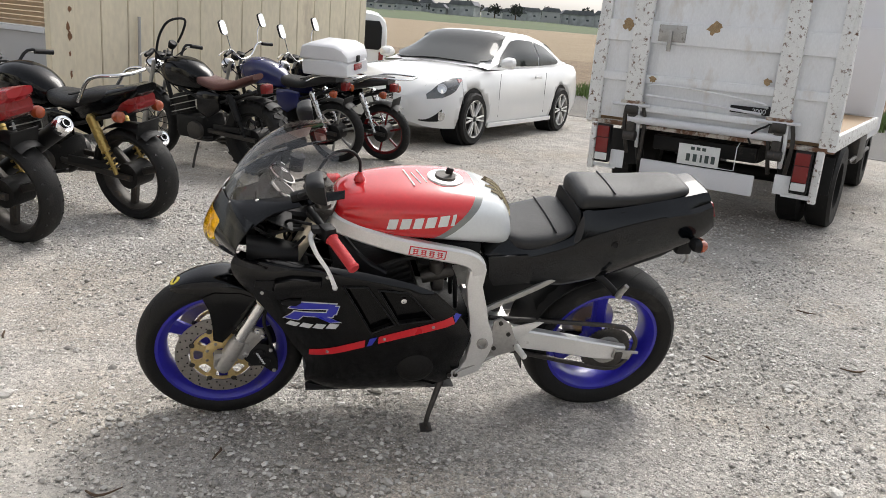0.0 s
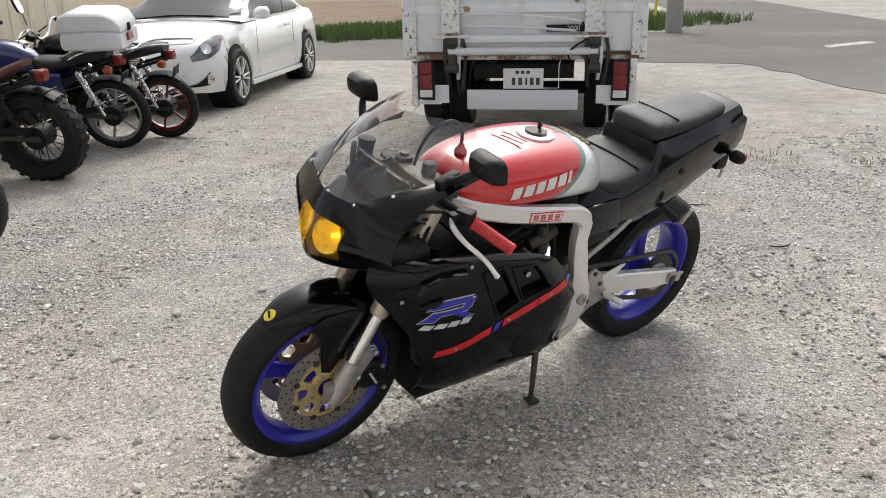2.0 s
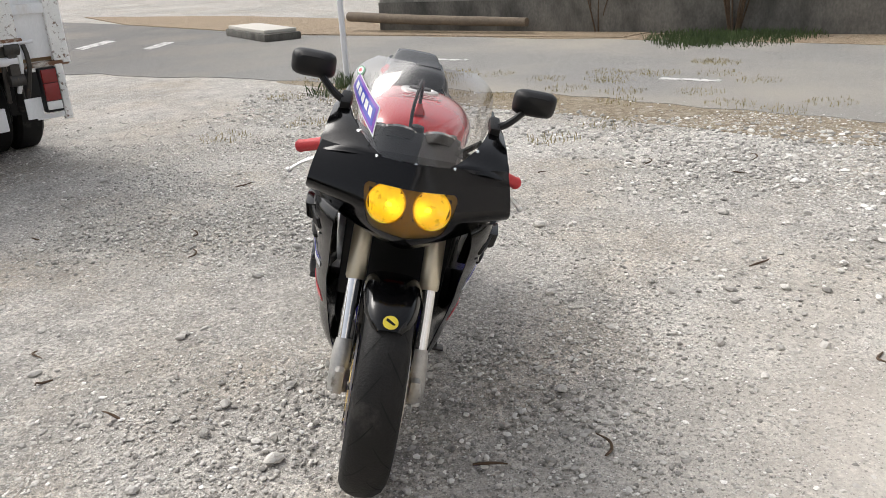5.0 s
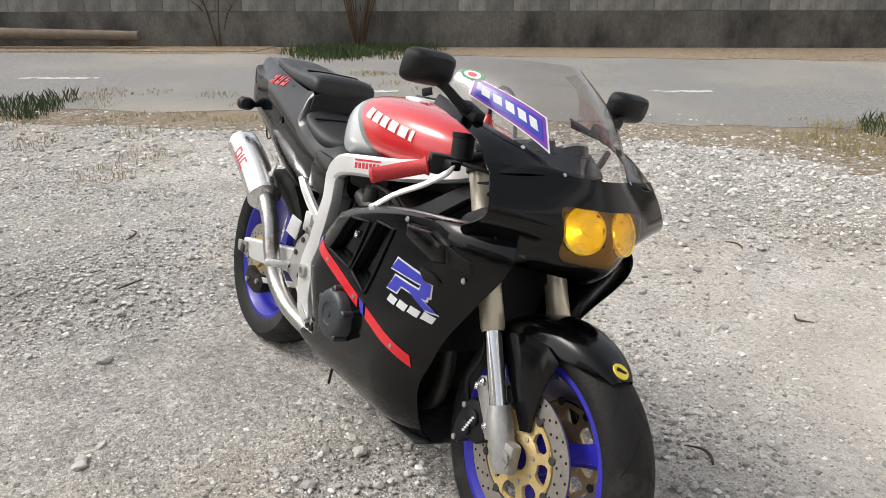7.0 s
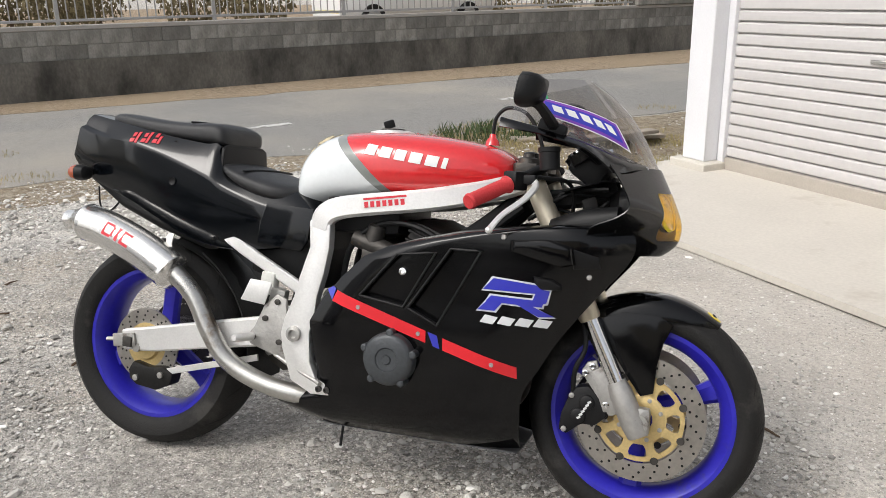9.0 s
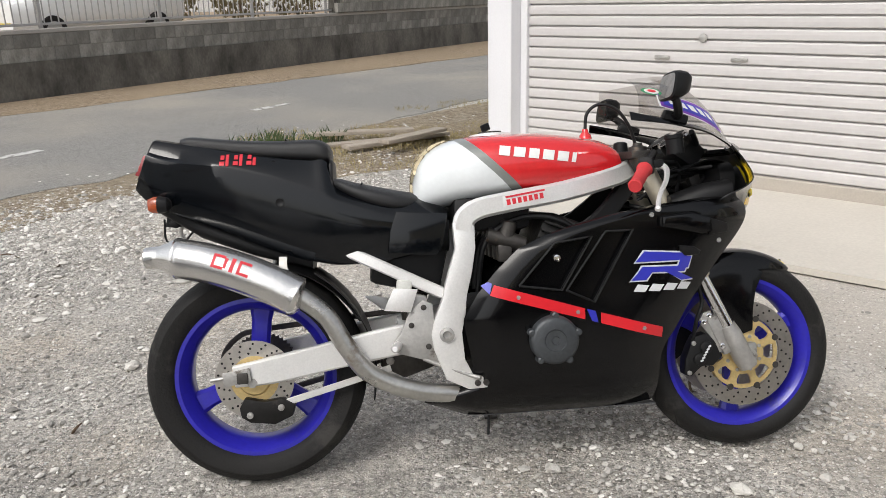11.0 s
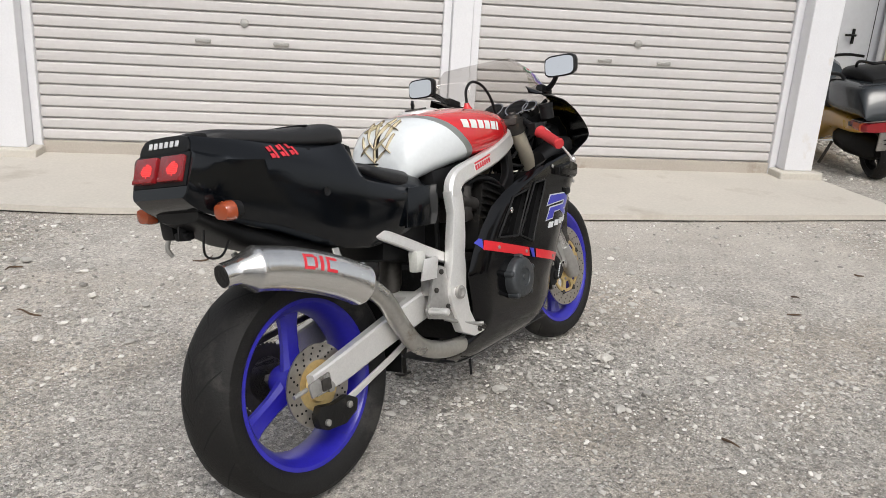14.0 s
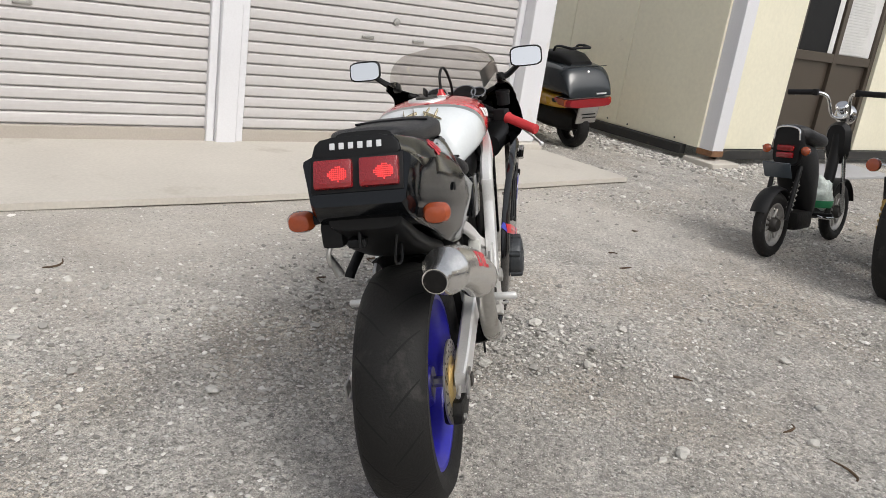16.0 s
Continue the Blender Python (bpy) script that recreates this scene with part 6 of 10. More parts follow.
# frame
sec = rect_section(0.056, 0.034, 0.22)
for s in (-1, 1):
    pts = [(-0.415, 0.060 * s, 0.845), (-0.36, 0.110 * s, 0.824), (-0.20, 0.150 * s, 0.788), (-0.03, 0.170 * s, 0.764), (0.045, 0.174 * s, 0.750), (0.080, 0.176 * s, 0.728), (0.090, 0.176 * s, 0.695)]
    fr = part("frame_beam", tube(pts, [0.9, 1.0, 1.0, 1.0, 1.02, 1.05, 1.0], smooth=4, section=sec), M_ALU, bike, "polished aluminium frame beam")
    spar = [(0.117, 0.715), (0.113, 0.646), (0.140, 0.565), (0.153, 0.514), (0.178, 0.455), (0.187, 0.415), (0.182, 0.375), (0.170, 0.342), (0.152, 0.292), (0.092, 0.262), (0.034, 0.264), (0.029, 0.292), (0.078, 0.300), (0.099, 0.345), (0.104, 0.420), (0.092, 0.470), (0.087, 0.517), (0.070, 0.58), (0.058, 0.646), (0.058, 0.705), (0.080, 0.725)]
    part("frame_spar", plate(spar, 0.032, at=0.176 * s, bevel=0.004), M_ALU, fr, "broad aluminium swingarm pivot plate")
    for u in (0.045, 0.068):
        part("spar_bolt", lathe([(0, 0.0085), (0.006, 0.0085), (0.0065, 0.005), (0.002, 0.0045)], (u, 0.192 * s, 0.279), (0, s, 0), 12), M_DKMETAL, fr)
    part("frame_strut", tube([(-0.40, 0.07 * s, 0.79), (-0.30, 0.13 * s, 0.70), (-0.22, 0.15 * s, 0.66)], 1, smooth=3, section=rect_section(0.05, 0.03, 0.2)), M_MATT, fr)
    part("pivot_bolt", lathe([(0, 0.02), (0.012, 0.02), (0.014, 0.012), (0.006, 0.009)], (0.146, 0.191 * s, 0.416), (0, s, 0), 20), M_CAST, fr)
    if s > 0:
        st = part("frame_sticker", box((0.124, 0.0016, 0.031), (-0.084, 0.1815, 0.775), rot=(0, 8, 7)), M_PLATEWHITE, fr, "white sticker with red characters")
        part("sticker_bar", box((0.112, 0.0014, 0.005), (-0.0845, 0.1832, 0.786), rot=(0, 8, 7)), M_REDMARK, st)
        for k in range(7):
            part("sticker_bar", box((0.010, 0.0014, 0.015), (-0.1305 + 0.0155 * k, 0.1831 + 0.0019 * (k - 3), 0.7715 - 0.0022 * (k - 3)), rot=(0, 8, 7)), M_REDMARK, st)
    else:
        st = part("frame_sticker", box((0.122, 0.0016, 0.032), (-0.090, -0.1815, 0.771), rot=(0, 5, -7)), M_REDMARK, fr, "red-framed sticker with red characters")
        part("sticker_field", box((0.114, 0.0014, 0.025), (-0.090, -0.1830, 0.771), rot=(0, 5, -7)), M_PLATEWHITE, st)
        for k in range(4):
            for a, b, w, h in ((0, 0.007, 0.018, 0.003), (0, 0.0, 0.018, 0.003), (0, -0.008, 0.018, 0.003), (-0.005, 0, 0.003, 0.017), (0.005, -0.002, 0.003, 0.014)):
                part("sticker_bar", box((w, 0.0014, h), (-0.090 + 0.0265 * (k - 1.5) + a, -0.1842 - 0.0031 * (k - 1.5), 0.771 + b - 0.0023 * (k - 1.5)), rot=(0, 5, -7)), M_REDMARK, st)
    part("seat_rail", tube([(0.13, 0.150 * s, 0.515), (0.20, 0.142 * s, 0.549), (0.345, 0.135 * s, 0.622), (0.5, 0.10 * s, 0.70)], 1, smooth=3, section=rect_section(0.032, 0.02) if s > 0 else rect_section(0.020, 0.016)), M_ALU if s > 0 else M_CAST, bike, "aluminium seat rail")
    # footrest hanger
    hg = plate([(0.245, 0.480), (0.206, 0.512), (0.180, 0.50), (0.176, 0.40), (0.150, 0.350), (0.176, 0.328), (0.215, 0.350), (0.285, 0.372), (0.292, 0.398), (0.272, 0.420)], 0.010, at=0.176 * s, bevel=0.002)
    han = part("footrest_hanger", hg, M_CAST, bike, "cast aluminium footrest hanger")
    for u, v in ((0.205, 0.492), (0.196, 0.385), (0.240, 0.445), (0.275, 0.392)):
        part("bolt", lathe([(0, 0.008), (0.006, 0.008), (0.007, 0.004)], (u, 0.180 * s, v), (0, s, 0), 10), M_DKMETAL, han)
    part("footrest", lathe([(0, 0.010), (0.006, 0.012), (0.07, 0.011), (0.075, 0.007)], (0.278, 0.18 * s, 0.392), (0.15, s, 0.06), 14), M_ALU, han, "knurled footrest")
    part("heel_plate", plate([(0.200, 0.432), (0.300, 0.434), (0.368, 0.488), (0.345, 0.490), (0.255, 0.470)] if s < 0 else [(0.312, 0.490), (0.284, 0.548), (0.219, 0.543), (0.240, 0.482)], 0.004, at=(0.172 if s < 0 else 0.190) * s, bevel=0.001), M_ALU, han)
    part("pedal", tube([(0.21, 0.175 * s, 0.35), (0.15, 0.185 * s, 0.325), (0.085, 0.19 * s, 0.30), (0.06, 0.205 * s, 0.295)], 0.006, 10), M_CAST, han, "foot lever")

# engine, carburettors, radiator behind the fairing
en = box((0.40, 0.30, 0.26), (-0.12, 0, 0.36), 0.04)
box((0.26, 0.28, 0.26), (-0.22, 0, 0.57), 0.03, rot=(0, -22, 0), bm=en)
box((0.12, 0.24, 0.16), (0.06, 0, 0.40), 0.03, bm=en)
eng = part("engine", en, M_ENGINE, bike, "dark inline engine")
for i in range(7):
    part("cooling_fin", box((0.24, 0.31, 0.006), (-0.205 - 0.008 * i, 0, 0.53 + 0.022 * i), 0.002, rot=(0, -22, 0)), M_ENGINE, eng)
part("radiator", box((0.03, 0.30, 0.30), (-0.46, 0, 0.55), 0.008, rot=(0, -14, 0)), M_MATT, bike, "black radiator")
for y in (-0.125, -0.045, 0.045, 0.125):
    cb = lathe([(-0.055, 0.022), (0.0, 0.026), (0.055, 0.022)], (-0.035, y, 0.66), (0.95, 0, 0.3), 16)
    lathe([(0, 0.025), (0.045, 0.024), (0.05, 0.018)], (-0.035, y, 0.665), (-0.25, 0, 1), 16, cb)
    box((0.04, 0.04, 0.05), (-0.03, y, 0.625), 0.008, bm=cb)
    part("carburettor", cb, M_DKMETAL, bike, "cast alloy carburettor")
part("air_box", box((0.22, 0.26, 0.10), (0.0, 0, 0.735), 0.03), M_MATT, bike)
for k, y in enumerate((-0.12, -0.03, 0.06, 0.13)):
    part("hose", tube([(-0.30, y, 0.60), (-0.20, y * 1.1, 0.70), (-0.08, y * 1.05, 0.72), (0.02, y, 0.66), (0.05, y, 0.52)], 0.008, 8), M_MATT, bike)
for y in (-0.06, 0.06):
    part("exhaust_header", tube([(-0.34, y, 0.50), (-0.42, y, 0.40), (-0.40, y, 0.26), (-0.25, y * 0.8, 0.21), (0.0, y * 0.5 + 0.03, 0.21)], 0.02, 12), M_DKMETAL, bike)

# swingarm, shock, rear brake
for s in (-1, 1):
    y = 0.122 * s
    sw = tube([(0.13, y * 0.95, 0.418), (0.25, y, 0.402), (0.45, y * 1.04, 0.368), (0.62, y * 1.08, 0.338), (0.725, y * 1.1, 0.326)], [1.1, 1.15, 1.05, 1.0, 0.80], smooth=4, section=rect_section(0.072, 0.034, 0.16))
    arm = part("swingarm", sw, M_ALU, bike, "polished aluminium swingarm")
    part("chain_adjuster", box((0.075, 0.008, 0.038), (0.715, 0.1535 * s, 0.327), 0.004, rot=(0, 8, 0)), M_CAST, arm)
    part("axle_block", box((0.03, 0.012, 0.03), (0.700, 0.157 * s, 0.324), 0.004), M_DKMETAL, arm)
    part("adjuster_bolt", rod((0.745, 0.135 * s, 0.324), (0.79, 0.135 * s, 0.319), 0.006, n=8), M_CAST, arm)
part("swingarm_bridge", box((0.07, 0.22, 0.06), (0.24, 0, 0.405), 0.015), M_ALU, bike)
part("torque_rod", tube([(0.63, 0.118, 0.232), (0.40, 0.118, 0.292), (0.30, 0.11, 0.318)], 1, smooth=1, section=rect_section(0.018, 0.008)), M_ALU, bike, "slim aluminium torque rod")
rc = part("rear_caliper", plate([(0.703, 0.262), (0.719, 0.235), (0.715, 0.208), (0.690, 0.192), (0.624, 0.184), (0.575, 0.205), (0.566, 0.236), (0.600, 0.256), (0.650, 0.250)], 0.048, at=0.104, bevel=0.007), M_ENGINE, bike, "dark rear brake caliper")
for u, v in ((0.605, 0.232), (0.690, 0.215)):
    part("bolt", lathe([(0, 0.009), (0.007, 0.009), (0.008, 0.005)], (u, 0.128, v), (0, 1, 0), 10), M_CAST, rc)
part("shock_absorber", lathe([(0, 0.02), (0.05, 0.034), (0.22, 0.034), (0.26, 0.02)], (0.24, 0.0, 0.41), (-0.25, 0, 1), 18), M_DKMETAL, bike)
part("brake_cylinder", box((0.045, 0.03, 0.10), (0.225, 0.150, 0.475), 0.008, rot=(0, -12, 0)), M_CAST, bike, "rear brake master cylinder")
part("fluid_bottle", box((0.042, 0.035, 0.062), (0.255, 0.140, 0.535), 0.008, rot=(0, -6, 0)), material("white_plastic", (0.62, 0.62, 0.58), 0.4), bike, "translucent white fluid bottle")
rows = []
for i in range(13):
    a = radians(150 - 95 * i / 12)
    rows.append([(RA.x + 0.345 * math.cos(a), y, RA.z + 0.345 * math.sin(a) - 0.03 * abs(y / 0.085) ** 2) for y in (-0.085, -0.06, -0.03, 0, 0.03, 0.06, 0.085)])
part("rear_mudguard", grid(rows[:7], 0.004), M_MATT, bike, "black rear hugger")
part("inner_guard", grid([[(RA.x + 0.338 * math.cos(a), y, RA.z + 0.338 * math.sin(a)) for y in (-0.10, -0.05, 0, 0.05, 0.10)] for a in [radians(122 + 9 * i) for i in range(9)]], 0.004), M_MATT, bike, "black splash guard before the rear wheel")
part("battery_tray", box((0.20, 0.19, 0.15), (0.235, 0, 0.605), 0.02, rot=(0, -14, 0)), M_MATT, bike, "black tray under the seat")
lk = part("shock_linkage", plate([(0.17, 0.30), (0.26, 0.27), (0.33, 0.31), (0.30, 0.36), (0.22, 0.39)], 0.08, at=0.0, bevel=0.006), M_DKMETAL, bike, "dark shock linkage")
for y in (-0.045, 0.045):
    part("bolt", lathe([(0, 0.012), (0.008, 0.012), (0.009, 0.006)], (0.30, y, 0.325), (0, y, 0), 8), M_CAST, lk)

# exhaust
part("exhaust_pipe", tube([(0.02, 0.12, 0.232), (0.13, 0.158, 0.245), (0.25, 0.172, 0.268), (0.355, 0.178, 0.318), (0.415, 0.180, 0.395), (0.462, 0.180, 0.478), (0.520, 0.178, 0.530), (0.55, 0.177, 0.547)], [0.022, 0.025, 0.026, 0.026, 0.026, 0.026, 0.027, 0.029], 18), material("pipe_steel", (0.50, 0.49, 0.46), 0.3, metal=0.9, var=0.15, scale=12, dirt=(0.3, 0.25, 0.2), dirt_at=0.62, dirt_scale=9), bike, "brushed steel exhaust pipe")
CAN = [(0.530, 0.177, 0.533), (0.60, 0.173, 0.572), (0.68, 0.167, 0.608), (0.76, 0.159, 0.636), (0.83, 0.151, 0.653), (0.87, 0.146, 0.659), (0.905, 0.141, 0.661), (0.935, 0.137, 0.659)]


def can_mid(u):
    """Middle line of the bowed silencer, by x."""
    return Vector((u, smooth_interp(u, [(q[0], q[1]) for q in CAN]), smooth_interp(u, [(q[0], q[2]) for q in CAN])))


cx = [0.526, 0.534, 0.542, 0.545, 0.548] + [0.56 + 0.02 * k for k in range(15)] + [0.846, 0.848, 0.852, 0.856, 0.868, 0.885, 0.894, 0.898, 0.915, 0.932]
cr = [0.030, 0.046, 0.0545, 0.0550, 0.0535] + [0.0535] * 15 + [0.0535, 0.0550, 0.0550, 0.0530, 0.046, 0.037, 0.033, 0.031, 0.0295, 0.0295]
mf = part("silencer", tube([can_mid(q) for q in cx], cr, 36, 1), material("silencer_steel", (0.78, 0.77, 0.75), 0.22, metal=0.95, var=0.06, scale=14), bike, "bowed round aluminium silencer")
# shade inside the open outlet, drawn as a flat dark disc
part("outlet", lathe([(0.0, 0.0262), (0.003, 0.0262), (0.0031, 0.0)], can_mid(0.9315), can_mid(0.935) - can_mid(0.92), 24), M_ENGINE, mf, "dark disc standing for the hollow outlet")


def can_at(u, v):
    m, d = can_mid(0.56 + u), (can_mid(0.57 + u) - can_mid(0.55 + u)).normalized()
    sd = (Vector((0, 1, 0)) - d * d.y).normalized()
    up = d.cross(sd)
    up = up if up.z > 0 else -up
    a = v / 0.0494
    return m + (sd * math.cos(a) + up * math.sin(a)) * 0.0543


sheet_faces([[(0.19 - a, b), (0.19 - a - w, b), (0.19 - a - w, b + h), (0.19 - a, b + h)] for a, b, w, h in ((0, 0.0, 0.007, 0.036), (0.007, 0.0, 0.022, 0.007), (0.007, 0.029, 0.022, 0.007), (0.029, 0.005, 0.007, 0.026), (0.045, 0.0, 0.009, 0.036), (0.063, 0, 0.007, 0.036), (0.07, 0.029, 0.022, 0.007), (0.07, 0.0, 0.022, 0.007))],
            can_at, M_REDMARK, "lettering_bar", mf, 0.0006, "red outlined mark")
part("silencer_bracket", tube([(0.56, 0.160, 0.585), (0.575, 0.150, 0.615), (0.575, 0.14, 0.645)], 1, smooth=2, section=rect_section(0.022, 0.005)), M_CAST, bike)

# tail unit
TL = [(0.118, 0.118, 0.752, 0.715), (0.16, 0.140, 0.775, 0.650), (0.24, 0.152, 0.797, 0.628), (0.32, 0.156, 0.818, 0.616), (0.425, 0.154, 0.834, 0.614), (0.447, 0.153, 0.902, 0.617), (0.49, 0.151, 0.906, 0.626), (0.53, 0.149, 0.910, 0.636), (0.60, 0.146, 0.920, 0.662), (0.72, 0.139, 0.942, 0.718),
      (0.80, 0.131, 0.958, 0.766), (0.85, 0.126, 0.968, 0.800), (0.885, 0.120, 0.975, 0.826), (0.905, 0.116, 0.978, 0.843)]
TSH = [(0.118, 0.735), (0.19, 0.743), (0.267, 0.742), (0.353, 0.768), (0.51, 0.834), (0.617, 0.873), (0.836, 0.928), (0.905, 0.948)]


def tail_z(x, v):
    """Height at share v of the tail's side: the flank runs smoothly past the step of the seat."""
    zt, zb = (smooth_interp(x, [(q[0], q[k]) for q in TL]) for k in (2, 3))
    zs = min(zt - 0.004, smooth_interp(x, TSH))
    return zb + (zs - zb) * v / 0.8 if v < 0.8 else zs + (zt - zs) * (v - 0.8) / 0.2


TPROF = [(0.0, 0.06), (0.50, 0.05), (0.80, 0.0), (0.835, 0.025), (0.905, 0.22), (0.965, 0.50), (1.0, 0.765), (0.975, 0.81), (0.80, 0.94), (0.70, 0.99), (0.40, 1.0), (0.0, 1.0)]
RPROF = [(0.0, 0.0), (0.45, 0.0), (0.80, 0.0), (0.87, 0.06), (0.92, 0.30), (1.0, 0.64), (0.985, 0.70), (0.83, 0.76), (0.78, 0.90), (0.68, 0.975), (0.42, 1.0), (0.0, 1.0)]
rows = []
for i in range(73):
    x = 0.118 + 0.787 * i / 72
    hw, zt, zb = (smooth_interp(x, [(q[0], q[k]) for q in TL]) for k in (1, 2, 3))
    w = max(0.0, min(1.0, (x - 0.71) / 0.17))
    w = w * w * (3 - 2 * w)
    half = [(hw * (u + (u2 - u) * w), tail_z(x, v + (v2 - v) * w)) for (u, v), (u2, v2) in zip(TPROF, RPROF)]
    rows.append([(x + 0.42 * w * (zt - z), y, z) for y, z in half] + [(x + 0.42 * w * (zt - z), -y, z) for y, z in half[-2:0:-1]])
tailo = part("tail_unit", grid(rows, close=True, caps=True), M_BLUEBLACK, bike, "gloss blue-black tail fairing")
tailo.data.set_sharp_from_angle(angle=radians(33))
part("side_panel", loft([(0.12, 0.118, 0.75, 0.63), (0.17, 0.125, 0.76, 0.62), (0.23, 0.125, 0.735, 0.62), (0.29, 0.12, 0.68, 0.625)], 28, 3.2, steps=2), M_MATT, tailo, "matt black filler under the seat")
for s in (-1, 1):
    part("side_cover", plate([(0.126, 0.742), (0.265, 0.752), (0.285, 0.70), (0.292, 0.640), (0.16, 0.628), (0.140, 0.66)], 0.012, at=0.149 * s, bevel=0.003), M_BLUEBLACK, tailo, "gloss black side cover")
seat = loft([(0.180, 0.055, 0.790, 0.748), (0.20, 0.105, 0.800, 0.744), (0.25, 0.140, 0.810, 0.744), (0.31, 0.150, 0.824, 0.757), (0.37, 0.148, 0.838, 0.784), (0.41, 0.138, 0.850, 0.808), (0.430, 0.118, 0.852, 0.822)], 36, 3.0, steps=3)
so = part("rider_seat", seat, M_LEATHER, bike, "black vinyl rider seat")
part("seat_seam", tube([(0.355, y, 0.8365 - 0.28 * abs(y) ** 2) for y in (-0.135, -0.1, -0.05, 0, 0.05, 0.1, 0.135)], 0.003, 6), M_MATT, so)
pads = [(0.436, 0.080, 0.936, 0.895), (0.444, 0.102, 0.950, 0.893), (0.475, 0.109, 0.963, 0.896), (0.57, 0.106, 0.963, 0.905), (0.66, 0.101, 0.967, 0.915), (0.75, 0.093, 0.976, 0.93), (0.82, 0.080, 0.984, 0.94), (0.845, 0.064, 0.980, 0.945)]
po = part("pillion_pad", loft(pads, 40, 3.6, steps=3), M_LEATHER, bike, "thin black vinyl pillion pad")
part("pad_seam", tube([(0.555, y, 0.9645 - 0.9 * abs(y) ** 2.4) for y in (-0.092, -0.07, -0.035, 0, 0.035, 0.07, 0.092)], 0.003, 6), M_MATT, po)
part("tail_step", plate([(-0.122, 0.826), (0.122, 0.826), (0.112, 0.893), (0.09, 0.902), (-0.09, 0.902), (-0.112, 0.893)], 0.010, "yz", 0.436, 0.004), M_MATT, tailo, "black step behind the seat")
for s in (-1, 1):
    part("tail_lock", lathe([(0, 0.010), (0.003, 0.010), (0.001, 0.006)], (0.590, 0.116 * s, 0.896), (0, s, 0.25), 14), M_MATT, tailo)
    part("slot", lathe([(0, 0.011), (0.003, 0.011), (0.0005, 0.007)], (0.575, 0.1445 * s, 0.792), (0, s, 0), 14), M_MATT, tailo, "recessed fastener")
# red characters on the right of the tail, as plain bars
def tail_at(s):
    def f(u, v):
        hw = smooth_interp(u, [(q[0], q[1]) for q in TL])
        return Vector((u, s * (hw * interp(v, [(tail_z(u, b), a) for a, b in TPROF[1:-1]]) + 0.0024), v))
    return f


sheet_faces([[(x + a, z), (x + a + w, z), (x + a + w, z + h), (x + a, z + h)] for x in (0.635, 0.67, 0.705) for a, z, w, h in ((0, 0.895, 0.008, 0.032), (0.011, 0.897, 0.013, 0.011), (0.012, 0.913, 0.010, 0.012))], tail_at(1), M_REDMARK, "character_bar", tailo, 0.0008, "red painted characters")
# rear lamps on the sloping end of the tail
REAR = Matrix.Translation((0.905, 0, 0.978)) @ Matrix.Rotation(radians(-22.8), 4, "Y")


def on_rear(bm):
    """Sets a piece drawn on the yz plane onto the sloping end of the tail."""
    bmesh.ops.transform(bm, matrix=REAR, verts=bm.verts)
    return bm


part("lamp_panel", on_rear(box((0.006, 0.198, 0.078), (0.001, 0, -0.080), 0.003)), M_MATT, tailo, "black lamp surround")
for s in (-1, 1):
    lo = part("tail_lamp", on_rear(box((0.018, 0.084, 0.062), (0.006, 0.049 * s, -0.080), 0.007)), M_REDLENS, tailo, "square red tail lamp")
    part("lens_foot", on_rear(box((0.004, 0.078, 0.010), (0.0145, 0.049 * s, -0.105), 0.001)), M_DULLRED, lo)
    prisms = bmesh.new()
    for a in range(17):
        for b in range(12):
            y_, z_ = 0.0042 * (a - 8), 0.0042 * (b - 5.5)
            if (y_ - 0.012) ** 2 / 0.021 ** 2 + (z_ + 0.004) ** 2 / 0.015 ** 2 < 1:
                box((0.002, 0.0030, 0.0030), (0.0152, 0.049 * s + y_, -0.078 + z_), bm=prisms)
    part("lit_core", on_rear(prisms), M_TAILGLOW, tailo, "glowing prisms in the middle of the lamp")
oval = [(-0.094, -0.036), (-0.088, -0.043), (-0.045, -0.045), (0.045, -0.045), (0.088, -0.043), (0.094, -0.036), (0.090, -0.020), (0.078, -0.006), (0.055, -0.001), (0.0, 0.0), (-0.055, -0.001), (-0.078, -0.006), (-0.090, -0.020)]
part("lettering_panel", on_rear(plate(oval, 0.008, "yz", 0.001, 0.003)), M_MATT, tailo, "matt black panel with grey lettering bars")
for k in range(6):
    part("lettering_bar", on_rear(box((0.003, 0.011, 0.014), (0.0062, -0.050 + 0.020 * k, -0.021), 0.001)), M_SILVERMARK, tailo)
for s in (-1, 1):
    stalk = part("indicator", tube([(0.865, 0.06 * s, 0.800), (0.885, 0.10 * s, 0.802), (0.888, 0.135 * s, 0.800)], [0.012, 0.010, 0.012], 12), M_MATT, bike, "rear indicator on a black stalk")
    rows = [[Vector((0.888 + dx, 0.150 * s + p.y * k, 0.800 + p.z * k)) for p in ring(0, 0, 0, 0.030, 0.023, -0.023, 24, 2.8)] for k, dx in ((0.35, -0.030), (0.8, -0.022), (1.0, -0.004), (1.0, 0.0))]
    part("indicator_body", grid(rows, close=True, caps=True), M_MATT, stalk)
    rows = [[Vector((0.888 + dx, 0.150 * s + p.y * k, 0.800 + p.z * k)) for p in ring(0, 0, 0, 0.030, 0.023, -0.023, 24, 2.8)] for k, dx in ((1.0, 0.001), (0.96, 0.014), (0.75, 0.025), (0.3, 0.029))]
    part("indicator_lens", grid(rows, close=True, caps=True), M_ORANGE, stalk, "orange lens")
under = loft([(0.50, 0.09, 0.64, 0.60), (0.66, 0.088, 0.70, 0.645), (0.80, 0.085, 0.76, 0.70), (0.92, 0.08, 0.83, 0.78)], 24, 3.5)
un = part("under_tray", under, M_MATT, bike, "black under-tail tray")
